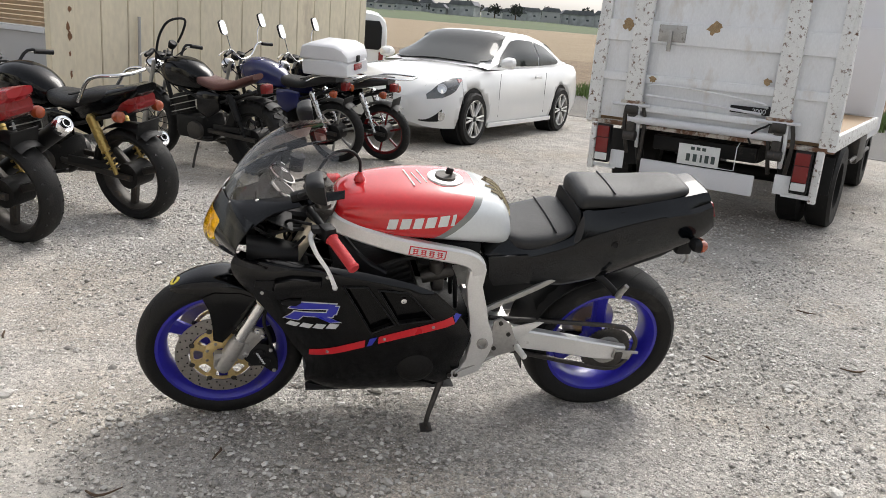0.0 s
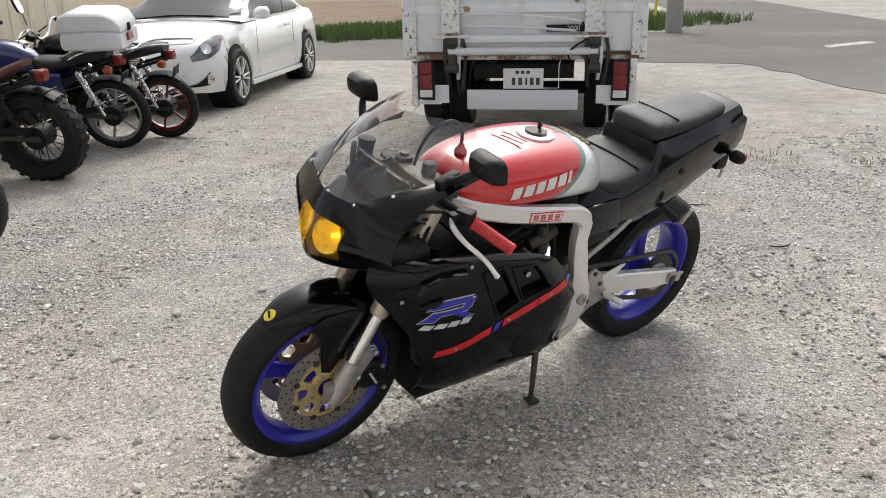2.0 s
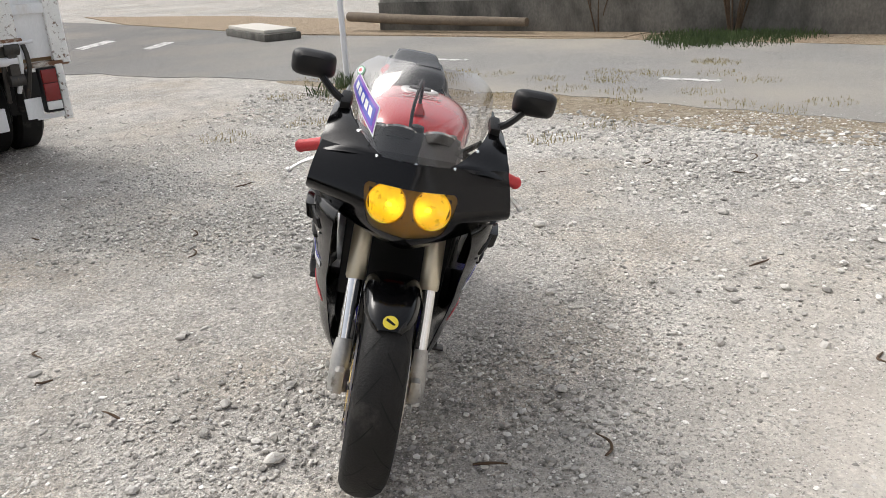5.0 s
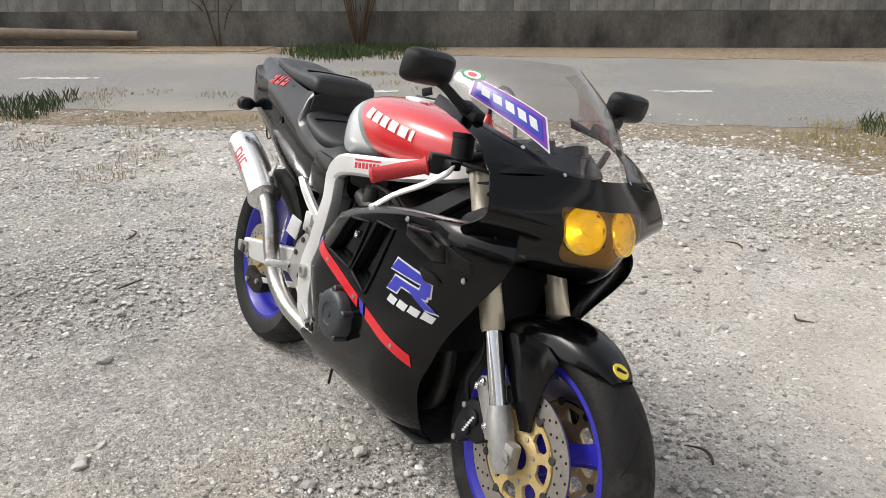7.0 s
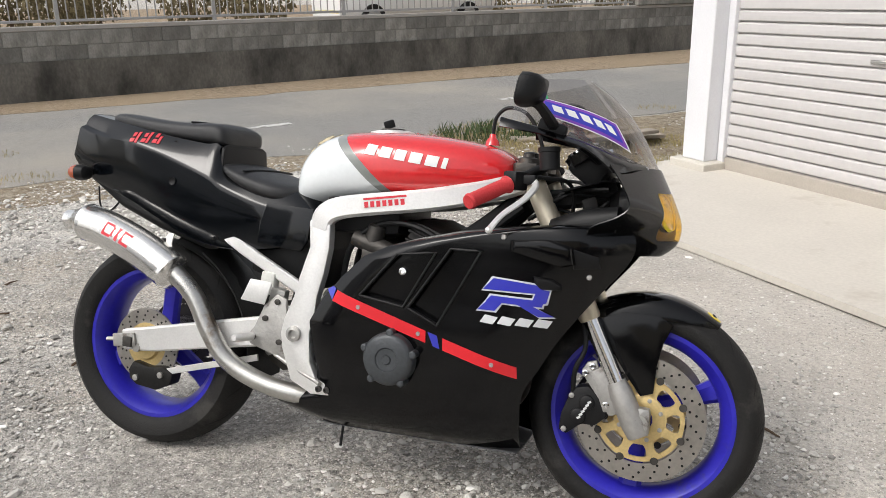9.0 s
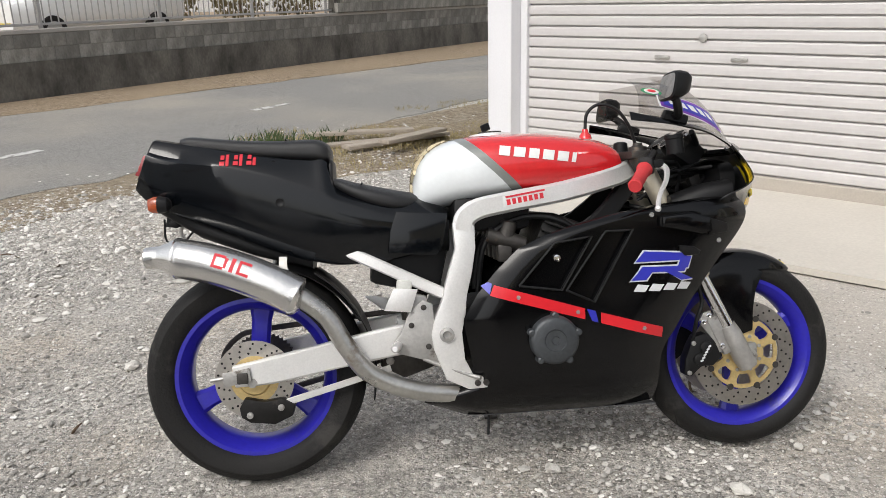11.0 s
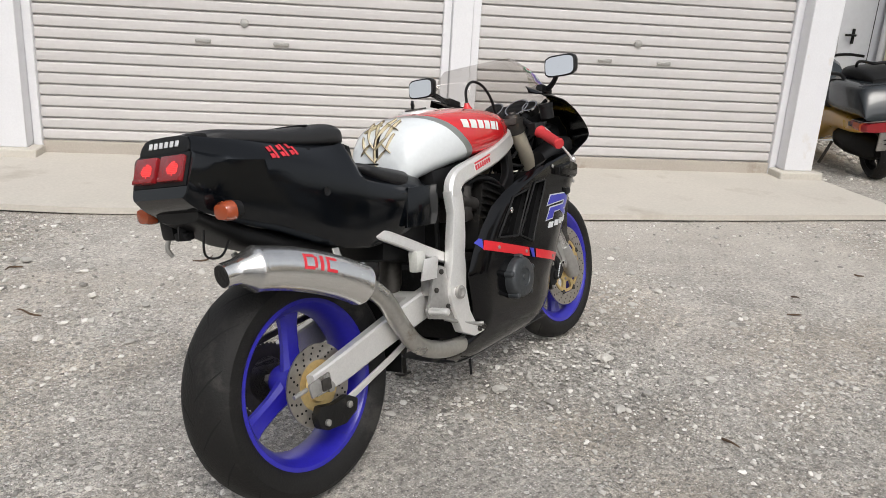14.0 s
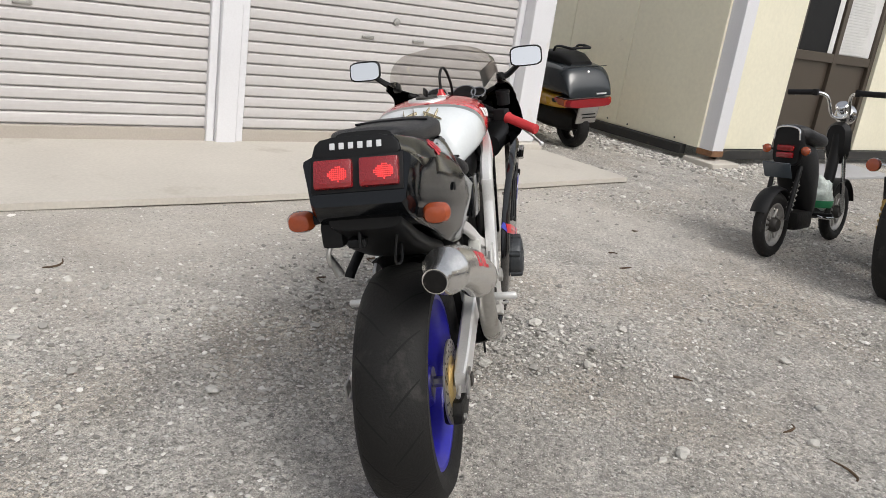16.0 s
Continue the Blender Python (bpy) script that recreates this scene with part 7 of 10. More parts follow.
part("plate_bracket", tube([(0.88, -0.02, 0.80), (0.895, -0.02, 0.76), (0.90, -0.02, 0.735)], 1, smooth=2, section=rect_section(0.035, 0.006), up=(0, 1, 0)), M_MATT, un, "empty number plate bracket")
part("plate_lamp", box((0.03, 0.04, 0.02), (0.89, -0.03, 0.745), 0.005), M_MATT, un)
part("lock_block", box((0.06, 0.05, 0.06), (0.87, -0.085, 0.765), 0.012), M_MATT, un)
part("helmet_hook", tube([(0.88, -0.09, 0.755), (0.895, -0.10, 0.72), (0.885, -0.10, 0.695)], 0.006, 8), M_CAST, un)
part("loose_wire", tube([(0.82, 0.05, 0.73), (0.86, 0.055, 0.69), (0.90, 0.05, 0.70), (0.90, 0.06, 0.76)], 0.003, 6), M_MATT, un)

# side stand; its foot meets the ground
foot = BIKE_M.inverted() @ Vector((0.035, -0.232, 0.012))
ss = tube([(0.035, -0.13, 0.275), (0.03, -0.15, 0.22), foot + Vector((0.008, 0.01, 0.05)), foot], [0.014, 0.012, 0.009, 0.008], 12, smooth=3)
sob = part("side_stand", ss, M_DKMETAL, bike, "rusty black side stand")
part("stand_foot", plate([(-0.022, -0.03), (0.02, -0.03), (0.022, 0.012), (-0.02, 0.012)], 0.008, "xy", 0.0, 0.002), M_DKMETAL, sob).location = foot
part("stand_bracket", box((0.05, 0.03, 0.05), (0.04, -0.125, 0.275), 0.008), M_DKMETAL, sob)
part("drain_hose", tube([(0.03, 0.10, 0.22), (0.03, 0.11, 0.17), (0.035, 0.112, 0.11)], 0.004, 6), M_MATT, bike)
# left pillion foot peg, folded up on its hanger
hang = part("peg_hanger", tube([(0.50, -0.105, 0.66), (0.56, -0.115, 0.645), (0.62, -0.135, 0.60), (0.63, -0.14, 0.585)], 0.013, 10), M_MATT, bike, "black pillion peg hanger")
part("pillion_peg", tube([(0.63, -0.162, 0.592), (0.63, -0.172, 0.615), (0.64, -0.185, 0.65)], [0.013, 0.012, 0.009], 10), M_CAST, hang, "grey metal pillion peg")


M_TRUCKRUST2 = material("heavy_rust", (0.60, 0.56, 0.50), 0.7, var=0.2, scale=9, bump=0.35, dirt=(0.17, 0.085, 0.045), dirt_at=0.44, dirt_scale=9)
M_RUSTTAN = material("tan_rust", (0.34, 0.235, 0.13), 0.9, var=0.45, scale=22, fine=160, bump=0.3)
M_PLATEDARK = material("plate_ink", (0.05, 0.07, 0.065), 0.5)
# ---- flatbed truck with a power tail gate, seen from behind: x to its right, y forward, z up ----
T_X, T_Y = Vector((0.746, -0.666, 0)), Vector((0.666, 0.746, 0))
T0 = Vector((1.955, 3.885, 0))
truck = thing("truck", "white flatbed truck with a rusty upright power tail gate", "truck", Matrix.Translation(T0) @ Matrix.Rotation(math.atan2(T_X.y, T_X.x), 4, "Z"))
TW = 1.97
gate = part("tail_gate", box((TW - 0.06, 0.05, 1.55), (TW / 2, 0.03, 1.565), 0.01), M_TRUCK, truck, "pale grey steel tail gate with rust streaks")
for z, h in ((1.90, 0.10), (1.50, 0.17), (1.13, 0.07), (2.28, 0.08)):
    part("gate_rib", box((TW - 0.08, 0.035, h), (TW / 2, -0.012, z), 0.012), M_TRUCK, gate)
for x in (0.075, TW - 0.075):
    part("edge_channel", box((0.07, 0.06, 1.6), (x, -0.004, 1.56), 0.01), M_TRUCKRUST, gate)
for x in (0.40, 1.56):
    part("lift_arm", box((0.15, 0.05, 1.45), (x, -0.050, 1.66), 0.012), M_TRUCKRUST, gate, "chipped white lift arm with rust")
    part("rust_foot", box((0.19, 0.06, 0.035), (x, -0.055, 0.928), 0.01), M_TRUCKRUST2, gate)
    part("cross_pin", rod((x - 0.16, -0.075, 0.91), (x + 0.16, -0.075, 0.915), 0.014, n=10), M_WHITE, gate)
    for dx, z1, m_ in ((-0.045, 0.50, M_DKMETAL), (0.055, 0.56, M_TRUCK), (0.10, 0.46, M_DKMETAL)):
        part("lift_link", tube([(x + dx, -0.05, 0.90), (x + dx * 1.2, -0.035, 0.75), (x + dx * 0.8, 0.06, z1)], 1, smooth=2, section=rect_section(0.030, 0.022)), m_, truck, "greasy lift link")
    part("lift_ram", tube([(x + 0.02, 0.0, 0.84), (x + 0.05, 0.08, 0.60), (x + 0.07, 0.15, 0.42)], [0.032, 0.032, 0.036], 14, 1), M_ENGINE, truck, "black hydraulic ram")
    b = box((0.07, 0.10, 0.30), (x + 0.01, -0.02, 0.77), 0.015)
    lathe([(-0.05, 0.05), (0.05, 0.05)], (x + 0.01, -0.05, 0.88), (1, 0, 0), 16, b)
    lathe([(-0.05, 0.04), (0.05, 0.04)], (x + 0.01, -0.05, 0.66), (1, 0, 0), 16, b)
    part("hinge", b, M_DKMETAL, gate, "greasy steel hinge")
    for px_, pz_, pr_ in (((x - 0.13, 1.55, 0.055), (x + 0.13, 1.13, 0.03)) if x < 1 else ((x - 0.60, 1.56, 0.055), (x - 0.14, 1.20, 0.03))):
        r_ = random.Random(int(px_ * 1000))
        blot = [(px_ + pr_ * r_.uniform(0.5, 1.15) * math.cos(q * 0.35) * 1.1, pz_ + pr_ * r_.uniform(0.5, 1.15) * math.sin(q * 0.35)) for q in range(18)]
        part("rust_patch", plate(blot, 0.002, "xz", -0.0315), M_RUSTTAN, gate, "tan rust stain")
part("hand_rail", tube([(0.52, -0.03, 1.05), (0.55, -0.055, 1.09), (0.9, -0.055, 1.085), (1.40, -0.055, 1.04), (1.45, -0.03, 1.0)], 0.008, 8, 3), M_TRUCK, gate)
part("hand_rail", tube([(0.50, -0.05, 1.0), (0.95, -0.055, 0.985), (1.42, -0.05, 0.955)], 0.011, 8, 3), M_WHITE, gate)
part("step_rail", box((1.10, 0.05, 0.055), (0.99, -0.03, 0.895), 0.01), M_TRUCK, gate)
part("cross_tube", rod((0.38, -0.045, 0.795), (1.60, -0.045, 0.795), 0.032, n=20), M_WHITE, truck, "white steel cross tube")
part("gate_latch", box((0.22, 0.02, 0.13), (0.64, -0.032, 1.50), 0.008), M_CAST, gate, "grey latch plate with handle")
part("latch_handle", box((0.035, 0.025, 0.16), (0.63, -0.05, 1.44), 0.008), M_CAST, gate)
part("maker_label", box((0.30, 0.006, 0.055), (1.33, -0.032, 0.975), 0.002), M_MATT, gate, "small dark maker's label")
label_text = bpy.data.curves.new("load_figure", "FONT")
label_text.body, label_text.size, label_text.extrude = "2000", 0.052, 0.001
label_text.materials.append(M_SILVERMARK)
lt = new("load_figure", label_text)
lt.parent, lt.matrix_basis = gate, Matrix.Translation((1.345, -0.0365, 0.957)) @ Matrix.Rotation(radians(90), 4, "X")
part("release_cable", tube([(1.47, -0.05, 1.02), (1.50, -0.07, 0.9), (1.42, -0.08, 0.84), (1.36, -0.06, 0.78), (1.38, -0.05, 0.72)], 0.008, 8), M_MATT, gate)
part("bed_floor", box((TW - 0.02, 3.1, 0.08), (TW / 2, 1.62, 0.80), 0.01), M_WOODSLAT, truck, "worn wooden bed floor")
for x in (0.02, TW - 0.02):
    part("side_rail", box((0.04, 3.1, 0.12), (x, 1.62, 0.79), 0.01), M_TRUCKRUST, truck, "white rusty bed side rail")
    part("corner_stake", tube([(x, 0.0, 0.74), (x, 0.0, 1.3), (x + (0.03 if x < 1 else -0.03), 0.04, 2.3)], 1, smooth=1, section=rect_section(0.06, 0.05)), M_TRUCKRUST, truck, "rusty corner stake")
part("rear_sill", box((TW, 0.08, 0.035), (TW / 2, 0.02, 0.742), 0.01), M_TRUCKRUST2, truck, "rusty rear sill")
for s, x in ((-1, 0.19), (1, TW - 0.19)):
    br = part("lamp_bracket", box((0.055, 0.06, 0.40), (x + 0.105 * s, -0.005, 0.535), 0.010), M_TRUCKRUST, truck, "pale steel lamp bracket")
    part("lower_plate", box((0.24, 0.012, 0.035), (x + 0.0 * s, -0.02, 0.375), 0.004), M_TRUCK, br)
    part("side_plate", box((0.12, 0.012, 0.15), (x - 0.125 * s, -0.02, 0.445), 0.006), M_TRUCK, br)
    lb = part("tail_lamp", box((0.125, 0.06, 0.32), (x, -0.045, 0.565), 0.012), M_MATT, truck, "red and orange truck tail lamp")
    part("indicator_lens", box((0.105, 0.02, 0.095), (x, -0.08, 0.665), 0.006), M_DULLRED, lb)
    part("stop_lens", box((0.105, 0.02, 0.125), (x, -0.08, 0.552), 0.006), M_DULLRED, lb)
    part("reverse_lens", box((0.105, 0.02, 0.06), (x, -0.08, 0.455), 0.006), M_PLATEWHITE, lb)
bump = part("bumper", box((0.92, 0.03, 0.165), (0.99, -0.03, 0.40), 0.012), M_WHITE, truck, "plain white under-run bumper")
npl = part("number_plate", box((0.33, 0.006, 0.165), (1.0, -0.045, 0.575), 0.003), M_PLATEWHITE, truck, "white number plate with dark bars")
for k, (x, w) in enumerate(((-0.10, 0.03), (-0.045, 0.03), (0.005, 0.015), (0.05, 0.03), (0.10, 0.03))):
    part("plate_bar", box((w, 0.004, 0.06), (1.0 + x + 0.02, -0.0495, 0.553)), M_PLATEDARK, npl)
for k in range(3):
    part("plate_bar", box((0.03, 0.004, 0.025), (0.95 + 0.045 * k, -0.0495, 0.628)), M_PLATEDARK, npl)
part("wire_guard", tube([(1.16, -0.06, 0.50), (1.29, -0.06, 0.50), (1.29, -0.06, 0.68), (1.30, -0.03, 0.72)], 0.004, 6, 1), M_WHITE, truck)
ch = box((0.10, 4.6, 0.14), (0.62, 2.5, 0.62), 0.01)
box((0.10, 4.6, 0.14), (1.36, 2.5, 0.62), 0.01, bm=ch)
for y in (0.15, 1.2, 2.4, 3.6):
    box((0.84, 0.10, 0.12), (0.99, y, 0.62), 0.01, bm=ch)
part("chassis", ch, M_ENGINE, truck, "black ladder chassis")
part("axle", rod((0.2, 1.0, 0.37), (TW - 0.2, 1.0, 0.37), 0.06), M_ENGINE, truck)
for xs in ((0.12, 0.36), (TW - 0.36, TW - 0.12)):
    for x in xs:
        w = part("wheel", lathe([(-0.09, 0.20), (-0.10, 0.33), (-0.075, 0.362), (0.075, 0.362), (0.10, 0.33), (0.09, 0.20)], (x, 1.0, 0.362), (1, 0, 0), 40, closed=True), M_RUBBER, truck, "black truck tyre")
        part("rim", lathe([(-0.08, 0.205), (-0.03, 0.18), (0.0, 0.0)], (x, 1.0, 0.362), (1, 0, 0), 28), M_CAST, w)
for x in (0.2, TW - 0.2):
    w = part("wheel", lathe([(-0.10, 0.20), (-0.10, 0.33), (-0.075, 0.362), (0.075, 0.362), (0.10, 0.33), (0.10, 0.20)], (x, 3.9, 0.362), (1, 0, 0), 40, closed=True), M_RUBBER, truck)
for x0 in (0.03, TW - 0.33):
    part("mud_flap", box((0.30, 0.01, 0.30), (x0 + 0.15, 0.45, 0.50), 0.003), M_MATT, truck)
cab = part("cab", box((1.80, 1.5, 1.55), (TW / 2, 4.05, 1.32), 0.08), M_WHITE, truck, "white truck cab")
part("cab_window", box((0.9, 0.02, 0.42), (TW / 2, 3.29, 1.62), 0.02), M_ENGINE, cab, "dark rear window")
part("cab_vent", box((0.26, 0.02, 0.3), (TW - 0.36, 3.29, 1.12), 0.01), M_ENGINE, cab)
mrr = part("door_mirror", tube([(TW - 0.08, 4.5, 1.45), (TW + 0.14, 4.5, 1.42), (TW + 0.22, 4.5, 1.5)], 0.012, 8, 3), M_MATT, cab, "black door mirror")
part("mirror_head", box((0.19, 0.05, 0.28), (TW + 0.24, 4.48, 1.62), 0.03), M_MATT, mrr)
part("head_board", box((TW - 0.1, 0.05, 0.9), (TW / 2, 3.18, 1.3), 0.01), M_WHITE, truck, "white head board")
part("tool_box", box((0.10, 0.6, 0.25), (TW - 0.07, 2.3, 0.58), 0.02), M_DKMETAL, truck)
part("side_guard", rod((TW - 0.04, 1.5, 0.52), (TW - 0.04, 3.1, 0.52), 0.02), M_DKMETAL, truck)


# ---- white coupe: x forward, y to its left, z up ----
H = Vector((-0.643, -0.766, 0))
mid = (Vector((1.544, 7.168, 0)) + Vector((3.30, 9.258, 0))) / 2 + Vector((-0.766, 0.643, 0)) * 0.80
CAR_M = Matrix.Translation(mid) @ Matrix.Rotation(math.atan2(H.y, H.x), 4, "Z")
car = thing("car", "white two-door coupe with alloy wheels parked on gravel", "car", CAR_M)
WB, WR = 1.365, 0.325
# side outline by x: sill, belt line, and half width
SEC = [(-2.36, 0.62, 0.40, 0.80), (-2.30, 0.74, 0.28, 0.92), (-2.05, 0.83, 0.22, 1.0), (-1.6, 0.875, 0.20, 1.02), (-1.0, 0.89, 0.18, 0.99), (-0.2, 0.895, 0.18, 0.965), (0.5, 0.895, 0.18, 0.945), (0.95, 0.89, 0.18, 0.935),
       (1.35, 0.885, 0.19, 0.905), (1.75, 0.86, 0.20, 0.85), (2.02, 0.80, 0.22, 0.77), (2.18, 0.68, 0.25, 0.68), (2.26, 0.50, 0.30, 0.60)]
rows = []
CPROF = [(0, 0), (0.75, 0.0), (0.94, 0.03), (1.0, 0.22), (1.0, 0.45), (0.985, 0.62), (0.975, 0.70), (0.95, 0.86), (0.89, 0.955), (0.75, 0.99), (0.40, 1.03), (0.0, 1.045)]
for i in range(53):
    x = -2.36 + 4.62 * i / 52
    hw, zb, zt = (smooth_interp(x, [(q[0], q[k]) for q in SEC]) for k in (1, 2, 3))
    half = []
    for u, v in CPROF:
        z = zb + (zt - zb) * v
        y = hw * u
        for wx in (-WB, WB):
            d = math.hypot(x - wx, z - WR)
            if u > 0.9 and d < 0.41 and v < 0.6:
                y = hw * (u + 0.02)
        half.append((y, z))
    rows.append([(x, y, z) for y, z in half] + [(x, -y, z) for y, z in half[-2:0:-1]])
bb = grid(rows, close=True, caps=True)
M_SEAM = material("panel_gap", (0.22, 0.22, 0.22), 0.6)
body = part("body", bb, M_CARWHITE, car, "glossy white car body")
# wheel arches are cut through the sides and lined in black
for wx in (-WB, WB):
    for s in (-1, 1):
        cutter = ob_from("cutter", lathe([(-0.30, 0.0), (-0.30, 0.372), (0.20, 0.372), (0.20, 0.0)], (wx, 0.87 * s, WR + 0.008), (0, s, 0), 48), M_MATT, car)
        cut = body.modifiers.new("arch", "BOOLEAN")
        cut.operation, cut.object, cut.solver = "DIFFERENCE", cutter, "EXACT"
        cut_mesh = bpy.data.meshes.new_from_object(body.evaluated_get(bpy.context.evaluated_depsgraph_get()))
        body.modifiers.clear()
        body.data = cut_mesh
        bpy.data.objects.remove(cutter)
for wx in (-WB, WB):
    for s in (-1, 1):
        part("wheel_well", lathe([(-0.02, 0.369), (-0.26, 0.366), (-0.28, 0.0)], (wx, 0.87 * s, WR + 0.008), (0, s, 0), 36), M_MATT, body, "black wheel well")
        w = part("wheel", lathe([(-0.10, 0.235), (-0.11, 0.30), (-0.08, 0.325), (0.08, 0.325), (0.105, 0.30), (0.10, 0.235)], (wx, 0.805 * s, WR), (0, 1, 0), 44, closed=True), M_RUBBER, car, "car wheel with black tyre")
        rim = lathe([(0.098, 0.238), (0.106, 0.232), (0.09, 0.215), (0.05, 0.21), (0.05, 0.238)], (wx, 0.805 * s, WR), (0, s, 0), 44, closed=True)
        ro = part("rim", rim, M_CAST, w, "grey alloy rim")
        part("hub", lathe([(0.0, 0.21), (0.02, 0.06), (0.085, 0.055), (0.09, 0.0)], (wx, 0.805 * s, WR), (0, s, 0), 30), M_ENGINE, ro, "dark hub behind the spokes")
        for k in range(6):
            for e in (-0.15, 0.15):
                a = 2 * math.pi * k / 6 + e
                part("spoke", tube([(wx + 0.04 * math.cos(a), (0.805 + 0.085) * s, WR + 0.04 * math.sin(a)), (wx + 0.225 * math.cos(a), (0.805 + 0.095) * s, WR + 0.225 * math.sin(a))], 1, smooth=1, section=rect_section(0.020, 0.03)), M_ALU, ro)


def shell(x, k, s, lift=0.0):
    """A place on the car's skin: x along, k up the profile's points, s the side."""
    hw, zb, zt = (smooth_interp(x, [(q[0], q[m]) for q in SEC]) for m in (1, 2, 3))
    i = max(0, min(10, int(k)))
    (u0, v0), (u1, v1) = CPROF[i], CPROF[i + 1]
    u, v = u0 + (u1 - u0) * (k - i), v0 + (v1 - v0) * (k - i)
    p = Vector((x, s * hw * u, zb + (zt - zb) * v))
    n = Vector((max(0.0, x - 1.4) * 0.9, s * 0.7, 0.5 * max(0.0, v - 0.5))).normalized()
    return p + n * lift


# cabin: pillars and glass
GH = [(-1.78, 0.58, 1.00, 1.02), (-1.35, 0.64, 1.24, 0.96), (-0.85, 0.645, 1.375, 0.93), (-0.35, 0.64, 1.405, 0.92), (0.10, 0.62, 1.375, 0.92), (0.55, 0.64, 1.16, 0.92), (0.98, 0.66, 0.95, 0.92)]
rows = []
GP = [(1.10, 0.0), (1.08, 0.35), (1.02, 0.72), (0.94, 0.90), (0.78, 0.975), (0.4, 1.0), (0.0, 1.005)]
for i in range(41):
    x = -1.78 + 2.76 * i / 40
    hw, zt, zb = (smooth_interp(x, [(q[0], q[k]) for q in GH]) for k in (1, 2, 3))
    half = [(hw * u * (1.12 if v < 0.5 else 1.0 + 0.12 * max(0, (0.75 - v) / 0.25) if v < 0.75 else 1.0), zb + (zt - zb) * v) for u, v in GP]
    rows.append([(x, y, z) for y, z in half] + [(x, -y, z) for y, z in half[-2::-1]])
CAB = rows
part("hard_top", grid(rows), M_CARWHITE, body, "white folding hard top")


def cabin_patch(i0, i1, j0, j1, lift):
    """A pane laid on the cabin skin between rows i and columns j."""
    out = []
    for i in range(i0, i1 + 1):
        r = []
        for j in range(j0, j1 + 1):
            q = Vector(CAB[i][j])
            n = Vector((q.x * 0.15, q.y * 1.2, max(0.15, q.z - 0.9))).normalized()
            r.append(q + n * lift)
        out.append(r)
    return grid(out)


M_CARGLASS = material("tinted_glass", (0.016, 0.021, 0.020), 0.05, var=0.1, coat=0.0, bump=0.0, rvar=0.02)
M_CARGLASS.node_tree.nodes["Principled BSDF"].inputs["Specular IOR Level"].default_value = 0.3
HI = [(-1.32, 1.03), (-1.15, 1.15), (-0.95, 1.245), (-0.6, 1.30), (-0.2, 1.315), (0.05, 1.285), (0.35, 1.13), (0.68, 0.958)]
rows = []
for i in range(27, 40):
    r = CAB[i][:7]
    zc = min(r[-1][2] - 0.01, max(r[0][2] + 0.012, interp(r[0][0], HI) + 0.045))
    yc = interp(zc, [(q[2], abs(q[1])) for q in r])
    half = [(yc * t, interp(yc * t, sorted((abs(q[1]), q[2]) for q in r if q[2] >= zc - 0.02))) for t in (1, 0.9, 0.75, 0.5, 0.25, 0)]
    line_ = [(y, z) for y, z in half] + [(-y, z) for y, z in half[-2::-1]]
    rows.append([(r[0][0] + 0.010, y, z + 0.010) for y, z in line_])
part("windscreen", grid(rows), M_CARGLASS, body, "dark reflecting windscreen")


def cabin_y(x, z):
    """Half width of the cabin skin at this place."""
    f = (x + 1.78) / 2.76 * 40
    i = max(0, min(39, int(f)))
    out = []
    for r in (CAB[i], CAB[i + 1]):
        out.append(interp(z, [(q[2], abs(q[1])) for q in r[:7]]))
    return out[0] + (out[1] - out[0]) * (f - i)


def side_glass(x0, x1, s):
    rows = []
    for k in range(15):
        x = x0 + (x1 - x0) * k / 14
        lo = interp(x, [(-1.32, 1.02), (-1.2, 0.995), (-0.6, 0.972), (0.68, 0.950)])
        hi = max(lo + 0.004, interp(x, [(-1.32, 1.03), (-1.15, 1.15), (-0.95, 1.245), (-0.6, 1.30), (-0.2, 1.315), (0.05, 1.285), (0.35, 1.13), (0.68, 0.958)]))
        rows.append([(x, s * (cabin_y(x, lo + (hi - lo) * t) + 0.010), lo + (hi - lo) * t) for t in (0, 0.2, 0.4, 0.6, 0.8, 1)])
    return grid(rows)


